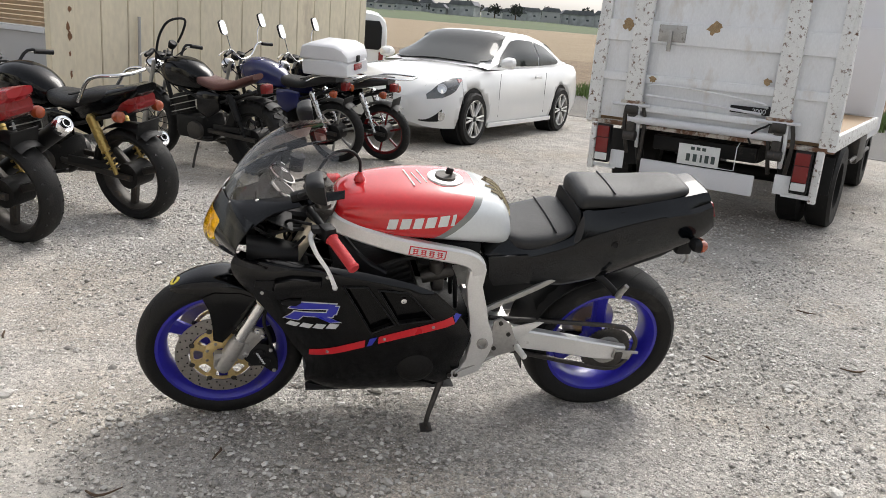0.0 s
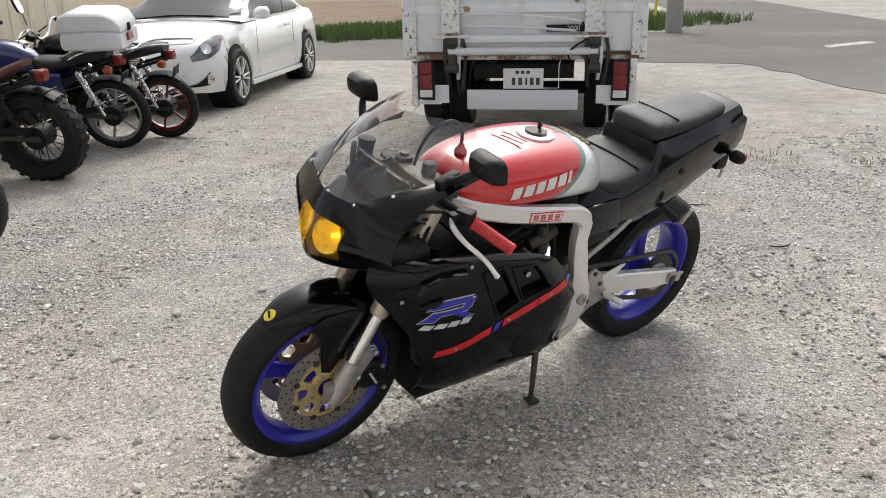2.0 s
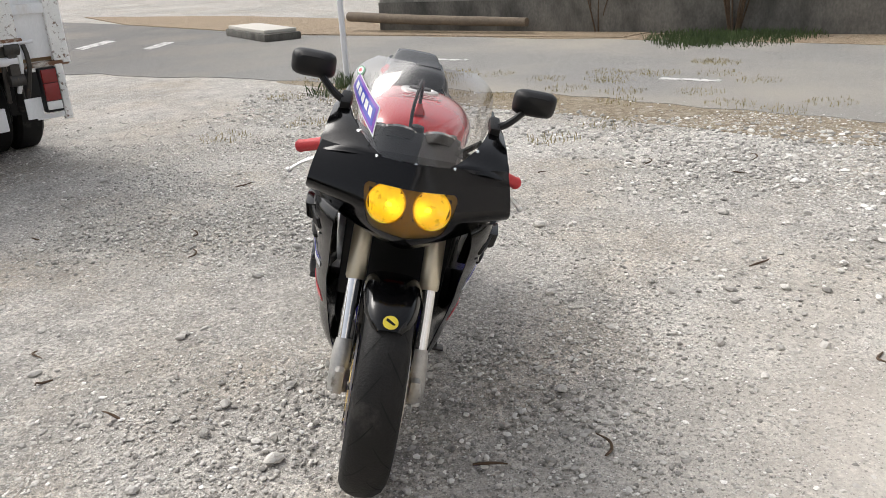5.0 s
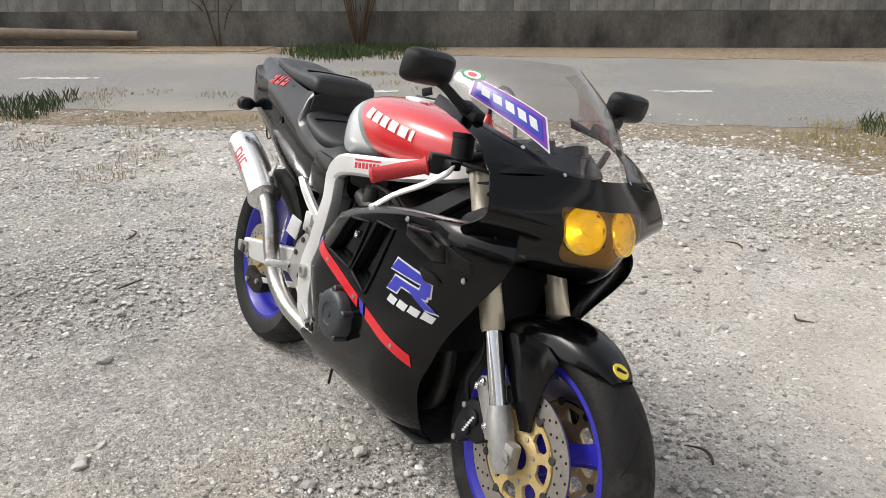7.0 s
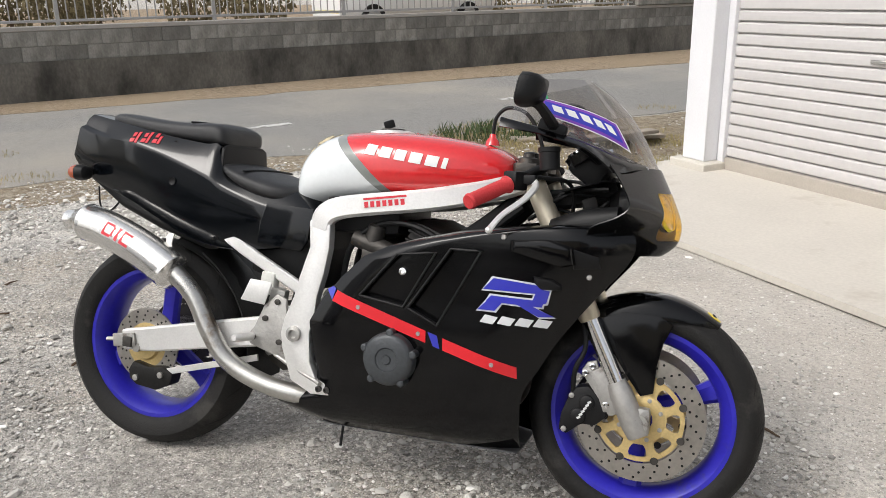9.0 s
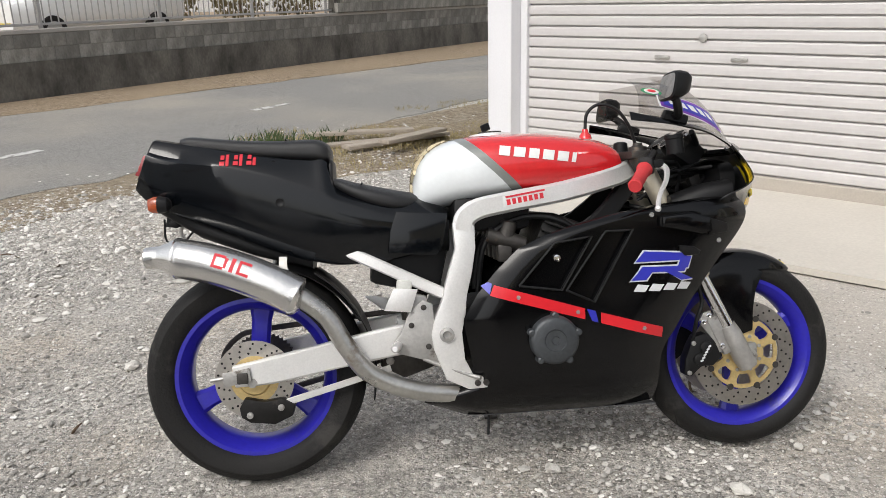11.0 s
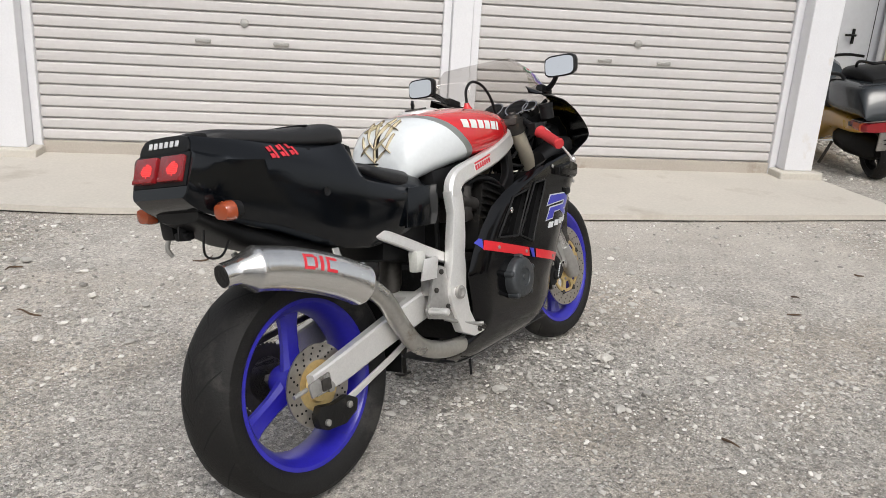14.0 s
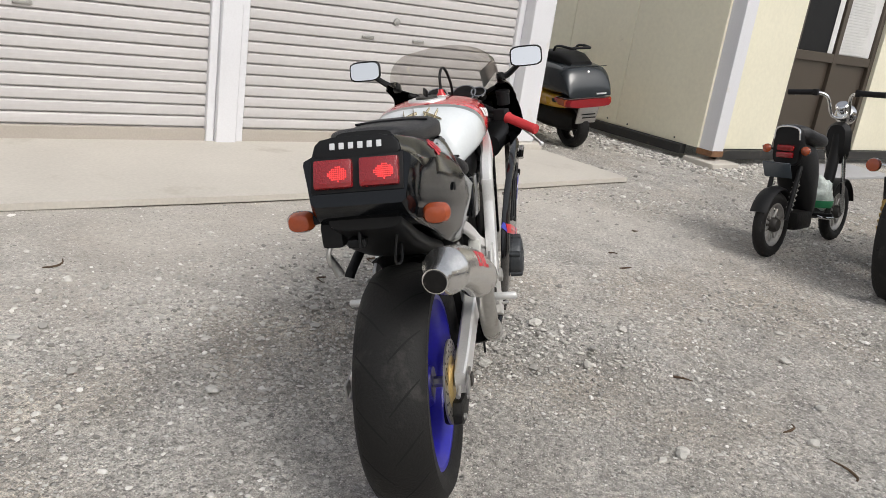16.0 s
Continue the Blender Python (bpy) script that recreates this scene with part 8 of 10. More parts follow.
for s in (-1, 1):
    part("side_window", side_glass(-0.60, 0.66, s), M_CARGLASS, body, "dark side window")
    part("quarter_window", side_glass(-1.30, -0.64, s), M_CARGLASS, body, "dark rear quarter window")
part("rear_window", cabin_patch(2, 9, 3, 9, 0.012), M_CARGLASS, body, "dark rear window")
part("wiper", tube([(1.02, -0.5, 0.975), (0.90, -0.1, 1.005), (0.92, 0.45, 0.995)], 0.01, 6), M_MATT, body, "black wiper")
for s in (-1, 1):
    mm = part("door_mirror", loft([(0.60, 0.05, 1.05, 0.98, 0.93 * s), (0.66, 0.10, 1.09, 0.94, 0.96 * s), (0.74, 0.09, 1.07, 0.95, 0.96 * s), (0.78, 0.03, 1.03, 0.98, 0.95 * s)], 20, 2.6), M_CARWHITE, body, "white door mirror")
    part("door_handle", box((0.20, 0.03, 0.035), (-0.42, 0.905 * s, 0.82), 0.012), M_CARWHITE, body)
    for x in (0.72, -0.72):
        part("door_gap", box((0.004, 0.005, 0.56), (x, 0.8905 * s, 0.60)), M_SEAM, body)
    part("sill_trim", box((2.0, 0.03, 0.06), (0.0, 0.89 * s, 0.225), 0.012), M_CARWHITE, body)
    rows = []
    for k in range(15):
        t = k / 14
        x = 2.165 - 0.56 * t
        lo = interp(t, [(0, 6.3), (0.3, 5.7), (0.7, 6.2), (1, 7.45)])
        hi = interp(t, [(0, 7.1), (0.25, 7.9), (0.6, 8.15), (1, 7.65)])
        rows.append([shell(x, lo + (hi - lo) * q / 6, s, 0.007) for q in range(7)])
    lamp = part("headlight", grid(rows), material("car_lamp", (0.10, 0.105, 0.11), 0.12, metal=0.5, var=0.6, scale=16, coat=1.0), body, "clear headlight with dark inside")
    c = shell(2.0, 7.0, s, 0.012)
    nn = Vector((0.62, 0.66 * s, 0.30))
    part("projector", lathe([(0, 0.060), (0.010, 0.058), (0.012, 0.044), (0.004, 0.040), (0.010, 0.0)], c, nn, 24), M_CHROME, lamp)
    part("lamp_corner", grid([[shell(1.70 - 0.085 * i / 5, 7.0 + 0.2 * i / 5 + (0.75 - 0.1 * i) * j / 4 * 0.9, s, 0.010) for j in range(5)] for i in range(6)]), M_REDLENS, lamp, "red side reflector")
    rows = [[shell(2.215 - 0.20 * k / 10, interp(k / 10, [(0, 2.6), (1, 2.85)]) + interp(k / 10, [(0, 0.15), (1, 1.15)]) * q / 4, s, 0.006) for q in range(5)] for k in range(11)]
    fog = part("fog_recess", grid(rows), M_MATT, body, "black fog lamp recess")
    part("fog_lamp", lathe([(0, 0.058), (0.012, 0.052), (0.014, 0.0)], shell(2.03, 3.35, s, 0.004), (0.72, 0.68 * s, 0), 20), M_CHROME, fog, "round fog lamp")
    part("bonnet_seam", tube([shell(x, 8.75, s, 0.001) for x in (2.1, 1.9, 1.7, 1.5, 1.3, 1.1, 0.95)], 0.0025, 6, 2), M_SEAM, body)
    part("bumper_seam", tube([shell(1.62, k, s, 0.001) for k in (4.0, 5.0, 6.0, 7.0, 7.5)], 0.0022, 6, 1), M_SEAM, body)
part("grille", box((0.05, 0.56, 0.10), (2.235, 0, 0.575), 0.02), M_MATT, body, "dark grille with chrome rim")
for k in range(5):
    part("grille_slat", box((0.02, 0.54, 0.008), (2.265, 0, 0.54 + 0.018 * k), 0.002), M_CHROME, body)
part("lower_intake", box((0.05, 0.80, 0.13), (2.225, 0, 0.33), 0.02), M_MATT, body, "black lower intake")
part("front_plate", box((0.012, 0.33, 0.165), (2.285, 0, 0.45), 0.003), M_PLATEWHITE, body, "white number plate")
for k in range(4):
    part("plate_bar", box((0.004, 0.04, 0.07), (2.2925, -0.10 + 0.065 * k, 0.435)), M_PLATEDARK, body)


# ---- the other motorcycles: x to the rear, y to the right, origin on the ground under the middle ----
def place_bike(rear, d, wb, lean):
    d = Vector((d[0], d[1], 0)).normalized()
    c = Vector((rear[0], rear[1], 0)) + d * wb / 2
    return Matrix.Translation(c) @ Matrix.Rotation(math.atan2(-d.y, -d.x), 4, "Z") @ Matrix.Rotation(radians(lean), 4, "X")


def road_wheel(root, name, c, r, half, mat, spokes, wide, knobs=False, tyre_label="black tyre"):
    c = Vector(c)
    ri = r - (0.075 if not knobs else 0.12)
    b = lathe([(-half * 0.7, ri + 0.012), (-half * 0.7, ri - 0.006), (-half * 0.3, ri - 0.022), (half * 0.3, ri - 0.022), (half * 0.7, ri - 0.006), (half * 0.7, ri + 0.012)], c, (0, 1, 0), 40, closed=True)
    w = part(name, b, mat, root, "wheel with cast spokes" if wide > 0.01 else "wire-spoked wheel")
    part("hub", lathe([(-0.045, 0.0), (-0.045, 0.036), (-0.03, 0.045), (0.03, 0.045), (0.045, 0.036), (0.045, 0.0)], c, (0, 1, 0), 20), M_DKMETAL, w)
    for k in range(spokes):
        b = bmesh.new()
        a = 2 * math.pi * k / spokes + 0.3
        dd = Vector((math.cos(a), 0, math.sin(a)))
        off = Vector((0, 0.03 * (1 if k % 2 else -1) if wide < 0.01 else 0, 0))
        tube([c + dd * 0.04 + off, c + dd * (ri - 0.012)], 1, smooth=1, bm=b, section=rect_section(wide, wide * 0.9 if wide > 0.01 else wide))
        part("spoke", b, mat, w)
    prof = [(-half * 0.66, ri), (-half * 0.95, ri + 0.02), (-half, r - 0.035), (-half * 0.8, r - 0.015), (-half * 0.3, r - 0.002)]
    t = part("tyre", lathe(prof + [(-a, q) for a, q in prof[::-1]], c, (0, 1, 0), 52, closed=True), M_RUBBER, w, tyre_label)
    kb = bmesh.new()
    for k in range(26 if knobs else 22):
        for s in (-1, 1):
            a = 2 * math.pi * (k + (0.5 if s > 0 else 0)) / (26 if knobs else 22)
            rk = r - (0.006 if knobs else 0.0125)
            p = c + Vector((rk * math.cos(a), s * half * 0.42, rk * math.sin(a)))
            bb = box((0.018 if knobs else 0.006, half * 0.75, 0.034 if knobs else 0.012), (0, 0, 0))
            bmesh.ops.transform(bb, matrix=Matrix.Translation(p) @ Matrix.Rotation(-a, 4, "Y") @ Matrix.Rotation(0.5 * s, 4, "X"), verts=bb.verts)
            join(kb, bb)
    part("tread_block", kb, M_RUBBER if knobs else M_MATT, t)["kind"] = "stuff"
    return w


def street_bike(label, m, wb=1.42, rf=0.31, rr=0.31, hf=0.05, hr=0.07, tank_mat=M_BLACK, seat_mat=M_LEATHER, wheel_mat=M_MATT, spokes=5, wide=0.04, knobs=False, bar_h=1.02, bar_w=0.38,
                shock_mat=M_GOLDSPRING, tail="lamp", box_on=False, grab=False, mirrors=True, muffler=True, flat_seat=False, low=0.0, tail_mat=None, rack=False, indicators=True, can_end=None, bar_mat=None):
    root = thing("motorcycle", label, "motorcycle", m, "row of parked motorcycles")
    fa, ra = Vector((-wb / 2, 0, rf)), Vector((wb / 2, 0, rr))
    w = road_wheel(root, "front_wheel", fa, rf, hf, wheel_mat, spokes, wide, False)
    part("brake_disc", lathe([(-0.002, 0.08), (-0.002, 0.135), (0.002, 0.135), (0.002, 0.08)], fa + Vector((0, 0.065, 0)), (0, 1, 0), 36, closed=True), M_DISC, w)
    w = road_wheel(root, "rear_wheel", ra, rr, hr, wheel_mat, spokes, wide, knobs)
    part("brake_drum", lathe([(-0.085, 0.07), (-0.08, 0.085), (0.08, 0.085), (0.085, 0.07)], ra, (0, 1, 0), 28), M_ENGINE, w)
    head = Vector((fa.x + 0.22, 0, 0.86 - low))
    for s in (-1, 1):
        lo, hi = fa + Vector((0, 0.09 * s, 0)), head + Vector((-0.02, 0.09 * s, 0.06))
        d = (hi - lo).normalized()
        f = part("fork_leg", lathe([(-0.03, 0.022), (0.0, 0.027), (0.30, 0.025), (0.305, 0.018), ((hi - lo).length, 0.018)], lo, d, 14), M_CAST, root, "silver fork leg")
    part("front_mudguard", grid([[(fa.x + (rf + 0.03) * math.cos(a), y, fa.z + (rf + 0.03 - 0.03 * abs(y / 0.06) ** 2) * math.sin(a)) for y in (-0.06, -0.03, 0, 0.03, 0.06)] for a in [radians(150 - 12 * i) for i in range(9)]], 0.003), tank_mat, root, "front mudguard")
    hl = part("headlight", lathe([(-0.09, 0.02), (-0.06, 0.06), (0.0, 0.085), (0.012, 0.085), (0.02, 0.05), (0.022, 0)], head + Vector((-0.13, 0, 0.0)), (-1, 0, -0.1), 26), M_CHROME, root, "round chrome headlight")
    # frame and engine
    fr = tube([head, (head.x + 0.06, 0, 0.60), (head.x + 0.12, 0, 0.30), (0.05, 0, 0.24), (0.22, 0, 0.32)], 0.02, 10, 4)
    for s in (-1, 1):
        tube([head + Vector((0.02, 0.03 * s, -0.03)), (-0.1, 0.10 * s, 0.70), (0.25, 0.11 * s, 0.62), (wb / 2 - 0.12, 0.11 * s, 0.70), (wb / 2 + 0.10, 0.10 * s, 0.76)], 0.014, 10, 4, bm=fr)
    part("frame", fr, M_MATT, root, "black tube frame")
    en = box((0.34, 0.30, 0.22), (-0.02, 0, 0.38), 0.05)
    box((0.20, 0.24, 0.22), (-0.12, 0, 0.56), 0.03, rot=(0, -15, 0), bm=en)
    eng = part("engine", en, M_ENGINE, root, "dark finned engine")
    for i in range(6):
        part("cooling_fin", box((0.24, 0.27, 0.008), (-0.115 - 0.006 * i, 0, 0.49 + 0.028 * i), 0.002, rot=(0, -15, 0)), M_CAST if i % 2 else M_ENGINE, eng)
    for s in (-1, 1):
        part("engine_cover", lathe([(-0.02, 0.085), (0.02, 0.08), (0.03, 0.05), (0.032, 0)], (0.06, 0.16 * s, 0.36), (0, s, 0), 26), M_DKMETAL, eng, "dark engine cover")
        part("carburettor", box((0.07, 0.05, 0.09), (0.06, 0.08 * s, 0.58), 0.015), M_CAST, eng)
    # tank, seat, side covers
    part("fuel_tank", loft([(-0.40 + 0.02, 0.05, 0.86 - low, 0.78 - low), (-0.36, 0.10, 0.93 - low, 0.74 - low), (-0.22, 0.145, 0.975 - low, 0.70 - low), (-0.05, 0.14, 0.95 - low, 0.69 - low), (0.08, 0.105, 0.88 - low, 0.69 - low), (0.14, 0.06, 0.82 - low, 0.70 - low)], 28, 2.6, steps=3), tank_mat, root, "teardrop fuel tank")
    if flat_seat:
        sb = loft([(0.02, 0.09, 0.87 - low, 0.76 - low), (0.10, 0.115, 0.835 - low, 0.745 - low), (0.25, 0.13, 0.80 - low, 0.72 - low), (0.42, 0.135, 0.815 - low, 0.74 - low), (0.58, 0.12, 0.87 - low, 0.80 - low), (0.68, 0.07, 0.90 - low, 0.85 - low)], 26, 3, steps=3)
    else:
        sb = loft([(0.10, 0.08, 0.83 - low, 0.74), (0.18, 0.12, 0.825 - low, 0.72), (0.36, 0.14, 0.82 - low, 0.73), (0.45, 0.13, 0.86 - low, 0.75), (0.62, 0.12, 0.885 - low, 0.79), (0.74, 0.09, 0.88 - low, 0.81)], 26, 3, steps=3)
    part("seat", sb, seat_mat, root, "long vinyl seat")
    for s in (-1, 1):
        part("side_cover", loft([(0.08, 0.015, 0.70, 0.52, 0.12 * s), (0.2, 0.03, 0.72, 0.48, 0.135 * s), (0.34, 0.015, 0.70, 0.56, 0.125 * s)], 18, 2.4), tank_mat, root, "side cover")
        part("swingarm", tube([(0.16, 0.10 * s, 0.36), (wb / 2 + 0.06, 0.105 * s, rr)], 1, smooth=1, section=rect_section(0.04, 0.025)), M_DKMETAL, root)
        a, e = Vector((wb / 2 - 0.04, 0.125 * s, rr + 0.02)), Vector((wb / 2 - 0.20, 0.125 * s, 0.72 - low))
        sh = part("shock_absorber", lathe([(0, 0.014), (0.16, 0.014), (0.162, 0.03), ((e - a).length * 0.95, 0.032), ((e - a).length, 0.014)], a, e - a, 16), shock_mat, root, "rear shock with coil spring")
        L, dd = (e - a).length, (e - a).normalized()
        o1 = dd.orthogonal().normalized()
        o2 = dd.cross(o1)
        part("coil", tube([a + dd * (0.03 + (L - 0.12) * k / 56) + (o1 * math.cos(k * 0.9) + o2 * math.sin(k * 0.9)) * 0.031 for k in range(57)], 0.005, 6, 1), shock_mat, sh)
        part("footrest", rod((0.22, 0.12 * s, 0.30), (0.22, 0.24 * s, 0.32), 0.014), M_MATT, root)
    # handlebar
    hb = [(head.x + 0.10, 0.5 * 0 + s * q, z) for s, q, z in ((-1, bar_w, bar_h), (-1, bar_w * 0.62, bar_h + 0.03), (-1, 0.12, bar_h - 0.06), (-1, 0.05, 0.95 - low), (1, 0.05, 0.95 - low), (1, 0.12, bar_h - 0.06), (1, bar_w * 0.62, bar_h + 0.03), (1, bar_w, bar_h))]
    hb = [(x + 0.05 * (abs(y) > bar_w * 0.8), y, z) for x, y, z in hb]
    bar = part("handlebar", tube(hb, 0.011, 10, 4), bar_mat or (M_CHROME if bar_h > 1.0 else M_MATT), root, "tubular handlebar")
    for s in (-1, 1):
        part("grip", rod((head.x + 0.125, bar_w * 0.72 * s, bar_h + 0.02), (head.x + 0.158, (bar_w + 0.02) * s, bar_h - 0.003), 0.018), M_MATT, bar)
        part("lever", tube([(head.x + 0.10, bar_w * 0.62 * s, bar_h + 0.02), (head.x + 0.06, bar_w * 0.75 * s, bar_h + 0.01), (head.x + 0.08, bar_w * 1.05 * s, bar_h - 0.01)], 0.006, 6), M_CAST, bar)
        if mirrors:
            mi = part("mirror", tube([(head.x + 0.10, bar_w * 0.6 * s, bar_h + 0.03), (head.x + 0.09, bar_w * 0.68 * s, bar_h + 0.16), (head.x + 0.10, bar_w * 0.8 * s, bar_h + 0.22)], 0.006, 8), M_CHROME, root, "handlebar mirror")
            c = Vector((head.x + 0.10, bar_w * 0.85 * s, bar_h + 0.25))
            part("mirror_glass", grid([[c + Vector((0.006 - p.z * 0.3, p.y, p.z)) for p in ring(0, 0, 0, 0.043 * k, 0.066 * k, -0.066 * k, 18, 4)] for k in (1, 0.02)], 0.004, close=True), M_MIRROR, mi)
            part("mirror_back", grid([[c + Vector((dx - p.z * 0.3 * k, p.y * k, p.z * k)) for p in ring(0, 0, 0, 0.047, 0.070, -0.070, 18, 4)] for k, dx in ((1, 0.0), (0.9, -0.02), (0.3, -0.03))], close=True, caps=True), M_MATT, mi)
    ck = part("clock", lathe([(0, 0.04), (0.05, 0.042), (0.055, 0.03)], head + Vector((0.0, 0.045, 0.08)), (0.4, 0, 1), 20), M_MATT, root)
    part("clock", lathe([(0, 0.04), (0.05, 0.042), (0.055, 0.03)], head + Vector((0.0, -0.045, 0.08)), (0.4, 0, 1), 20), M_MATT, root)
    # rear
    tx = wb / 2
    part("rear_mudguard", grid([[(ra.x + (rr + 0.035) * math.cos(a), y, ra.z + (rr + 0.035) * math.sin(a) - 0.02 * abs(y / 0.08) ** 2) for y in (-0.08, -0.04, 0, 0.04, 0.08)] for a in [radians(120 - 11 * i) for i in range(7)]], 0.003), M_MATT, root, "black rear mudguard")
    if tail_mat:
        part("tail_cowl", loft([(0.36, 0.10, 0.79, 0.62), (0.50, 0.118, 0.84, 0.66), (0.66, 0.118, 0.885, 0.715), (tx + 0.06, 0.11, 0.91, 0.775), (tx + 0.14, 0.10, 0.925, 0.83), (tx + 0.19, 0.085, 0.93, 0.88)], 28, 4.0, steps=2), tail_mat, root, "tail cowl")
    tlp = Vector((tx + (0.135 if tail_mat else 0.12), 0, 0.795 if tail_mat else 0.78))
    lw = 0.21 if tail == "wide" else 0.10
    if tail_mat:
        tl = part("tail_lamp", loft([(tx - 0.03, 0.09, 0.80, 0.72), (tx + 0.06, 0.108, 0.835, 0.735), (tx + 0.13, 0.105, 0.862, 0.755), (tx + 0.165, 0.09, 0.860, 0.78)], 24, 6), M_DULLRED, root, "wide red tail lamp under the cowl")
        part("lamp_band", loft([(tx + 0.05, 0.111, 0.797, 0.786), (tx + 0.135, 0.108, 0.812, 0.801), (tx + 0.172, 0.09, 0.818, 0.808)], 24, 6), M_REDLENS, tl)
    else:
        tl = part("tail_lamp", box((0.07, lw, 0.085), tlp, 0.02), M_DULLRED, root, "red tail lamp")
    part("lamp_base", box((0.05, lw - 0.02, 0.10), tlp + Vector((-0.055, 0, -0.01)), 0.015), M_MATT, tl)
    if indicators:
        for s in (-1, 1):
            ind = part("indicator", rod(tlp + Vector((-0.06, 0.04 * s, -0.05)), tlp + Vector((-0.05, 0.16 * s, -0.05)), 0.008), M_CHROME, root, "rear indicator")
            part("indicator_lens", lathe([(-0.035, 0.02), (-0.01, 0.036), (0.01, 0.038), (0.03, 0.034), (0.04, 0.01)], tlp + Vector((-0.045, 0.17 * s, -0.05)), (1, 0, 0), 18), M_ORANGE, ind, "round orange lens")
    pb = part("plate_holder", box((0.008, 0.19, 0.12), tlp + Vector((0.02, 0, -0.16)), 0.003, rot=(0, 14, 0)), M_MATT, root, "dark number plate holder")
    if grab:
        part("grab_rail", tube([(0.46, -0.15, 0.80), (0.60, -0.16, 0.96), (0.78, -0.13, 0.99), (0.80, 0, 0.985), (0.78, 0.13, 0.99), (0.60, 0.16, 0.96), (0.46, 0.15, 0.80)], 0.012, 10, 4), M_CHROME, root, "chrome grab rail")
    if rack or box_on:
        part("luggage_rack", tube([(0.40, -0.12, 0.80), (0.6, -0.13, 0.88), (0.95, -0.10, 0.89), (0.98, 0, 0.89), (0.95, 0.10, 0.89), (0.6, 0.13, 0.88), (0.40, 0.12, 0.80)], 0.009, 8, 3), M_CHROME, root, "chrome luggage rack")
    if box_on:
        tb = part("top_box", loft([(0.42, 0.17, 1.00, 0.92), (0.45, 0.21, 1.05, 0.90), (0.67, 0.235, 1.07, 0.90), (0.89, 0.235, 1.06, 0.90), (0.93, 0.21, 1.02, 0.91)], 40, 9), M_WHITE, root, "white plastic top box")
        part("box_lid", loft([(0.42, 0.20, 1.10, 1.045), (0.455, 0.225, 1.18, 1.045), (0.52, 0.232, 1.205, 1.045), (0.80, 0.232, 1.20, 1.045), (0.89, 0.225, 1.165, 1.045), (0.935, 0.20, 1.09, 1.045)], 40, 9), M_WHITE, tb, "white box lid")
        part("box_lamp", box((0.02, 0.14, 0.06), (0.935, 0, 0.985), 0.008), M_REDLENS, tb)
        part("box_lock", box((0.02, 0.05, 0.06), (0.94, 0, 1.06), 0.006), M_MATT, tb)
    if muffler:
        for s in ((1,) if muffler == 1 else (1, -1)):
            part("exhaust", tube([(-0.24, 0.08 * s, 0.52), (-0.32, 0.10 * s, 0.36), (-0.2, 0.13 * s, 0.22), (0.15, 0.15 * s, 0.22), (0.36, 0.17 * s, 0.27)], 0.02, 12, 4), M_DKMETAL, root, "dark exhaust pipe")
            if can_end:
                a, e = Vector((0.33, 0.165 * s, 0.27)), Vector((can_end[0], 0.175 * s, can_end[1]))
                L = (e - a).length
                can = part("silencer", lathe([(0, 0.025), (0.10, 0.030), (0.16, 0.050), (L - 0.05, 0.053), (L - 0.045, 0.045)], a, e - a, 28), M_MATT, root, "black upswept silencer")
                part("silencer_end", lathe([(L - 0.055, 0.055), (L - 0.012, 0.056), (L, 0.048), (L - 0.003, 0.036), (L - 0.02, 0.033), (L - 0.02, 0.026), (L + 0.012, 0.025), (L + 0.012, 0.021), (L - 0.06, 0.020)], a, e - a, 28), M_CHROME, can, "chrome silencer end")
            else:
                part("silencer", lathe([(0, 0.025), (0.04, 0.046), (0.42, 0.046), (0.45, 0.04), (0.47, 0.038), (0.465, 0.03), (0.40, 0.028)], (0.34, 0.17 * s, 0.27), (0.93, 0.03 * s, 0.30), 26), M_CHROME, root, "chrome silencer")
    part("side_stand", tube([(0.05, -0.12, 0.24), (0.06, -0.19, 0.12), (0.10, -0.26, 0.045)], 0.011, 8, 3), M_DKMETAL, root, "side stand")
    part("chain_guard", box((0.42, 0.02, 0.05), (0.45, -0.115, rr + 0.07), 0.01), M_MATT, root)
    part("seat_strap", box((0.03, 0.27, 0.01), (0.38, 0, 0.835 - low), 0.003), M_MATT, root) if not flat_seat else None
    part("cable", tube([(head.x + 0.1, -0.2, bar_h), (head.x - 0.06, -0.14, bar_h - 0.1), (head.x + 0.02, -0.06, 0.8), (-0.1, -0.08, 0.62)], 0.006, 6), M_MATT, root)
    part("cable", tube([(head.x + 0.1, 0.2, bar_h), (head.x - 0.05, 0.14, bar_h - 0.12), (head.x + 0.03, 0.06, 0.8), (-0.08, 0.08, 0.6)], 0.006, 6), M_MATT, root)
    return root


BD = (-0.80, 0.60)
street_bike("grey road motorcycle with a red tail cowl and upswept silencer", place_bike((-2.035, 2.06), (-0.86, 0.50), 1.45, 9), rr=0.315, rf=0.30, hr=0.08, tank_mat=M_GREYPAINT, wheel_mat=M_DKMETAL, spokes=3, wide=0.05, tail="wide", tail_mat=material("tail_red", (0.30, 0.008, 0.012), 0.25, var=0.1, coat=0.5), mirrors=False, muffler=1, bar_h=0.98, can_end=(1.0, 0.70))
street_bike("black road motorcycle with gold rear shocks and chrome grab rail", place_bike((-1.50, 2.73), (-0.84, 0.54), 1.45, 9), rr=0.315, hr=0.085, tank_mat=M_BLACK, wheel_mat=M_DKMETAL, spokes=3, wide=0.05, tail="wide", tail_mat=M_BLACK, grab=True, mirrors=False, bar_h=0.96, muffler=1, can_end=(0.82, 0.53))
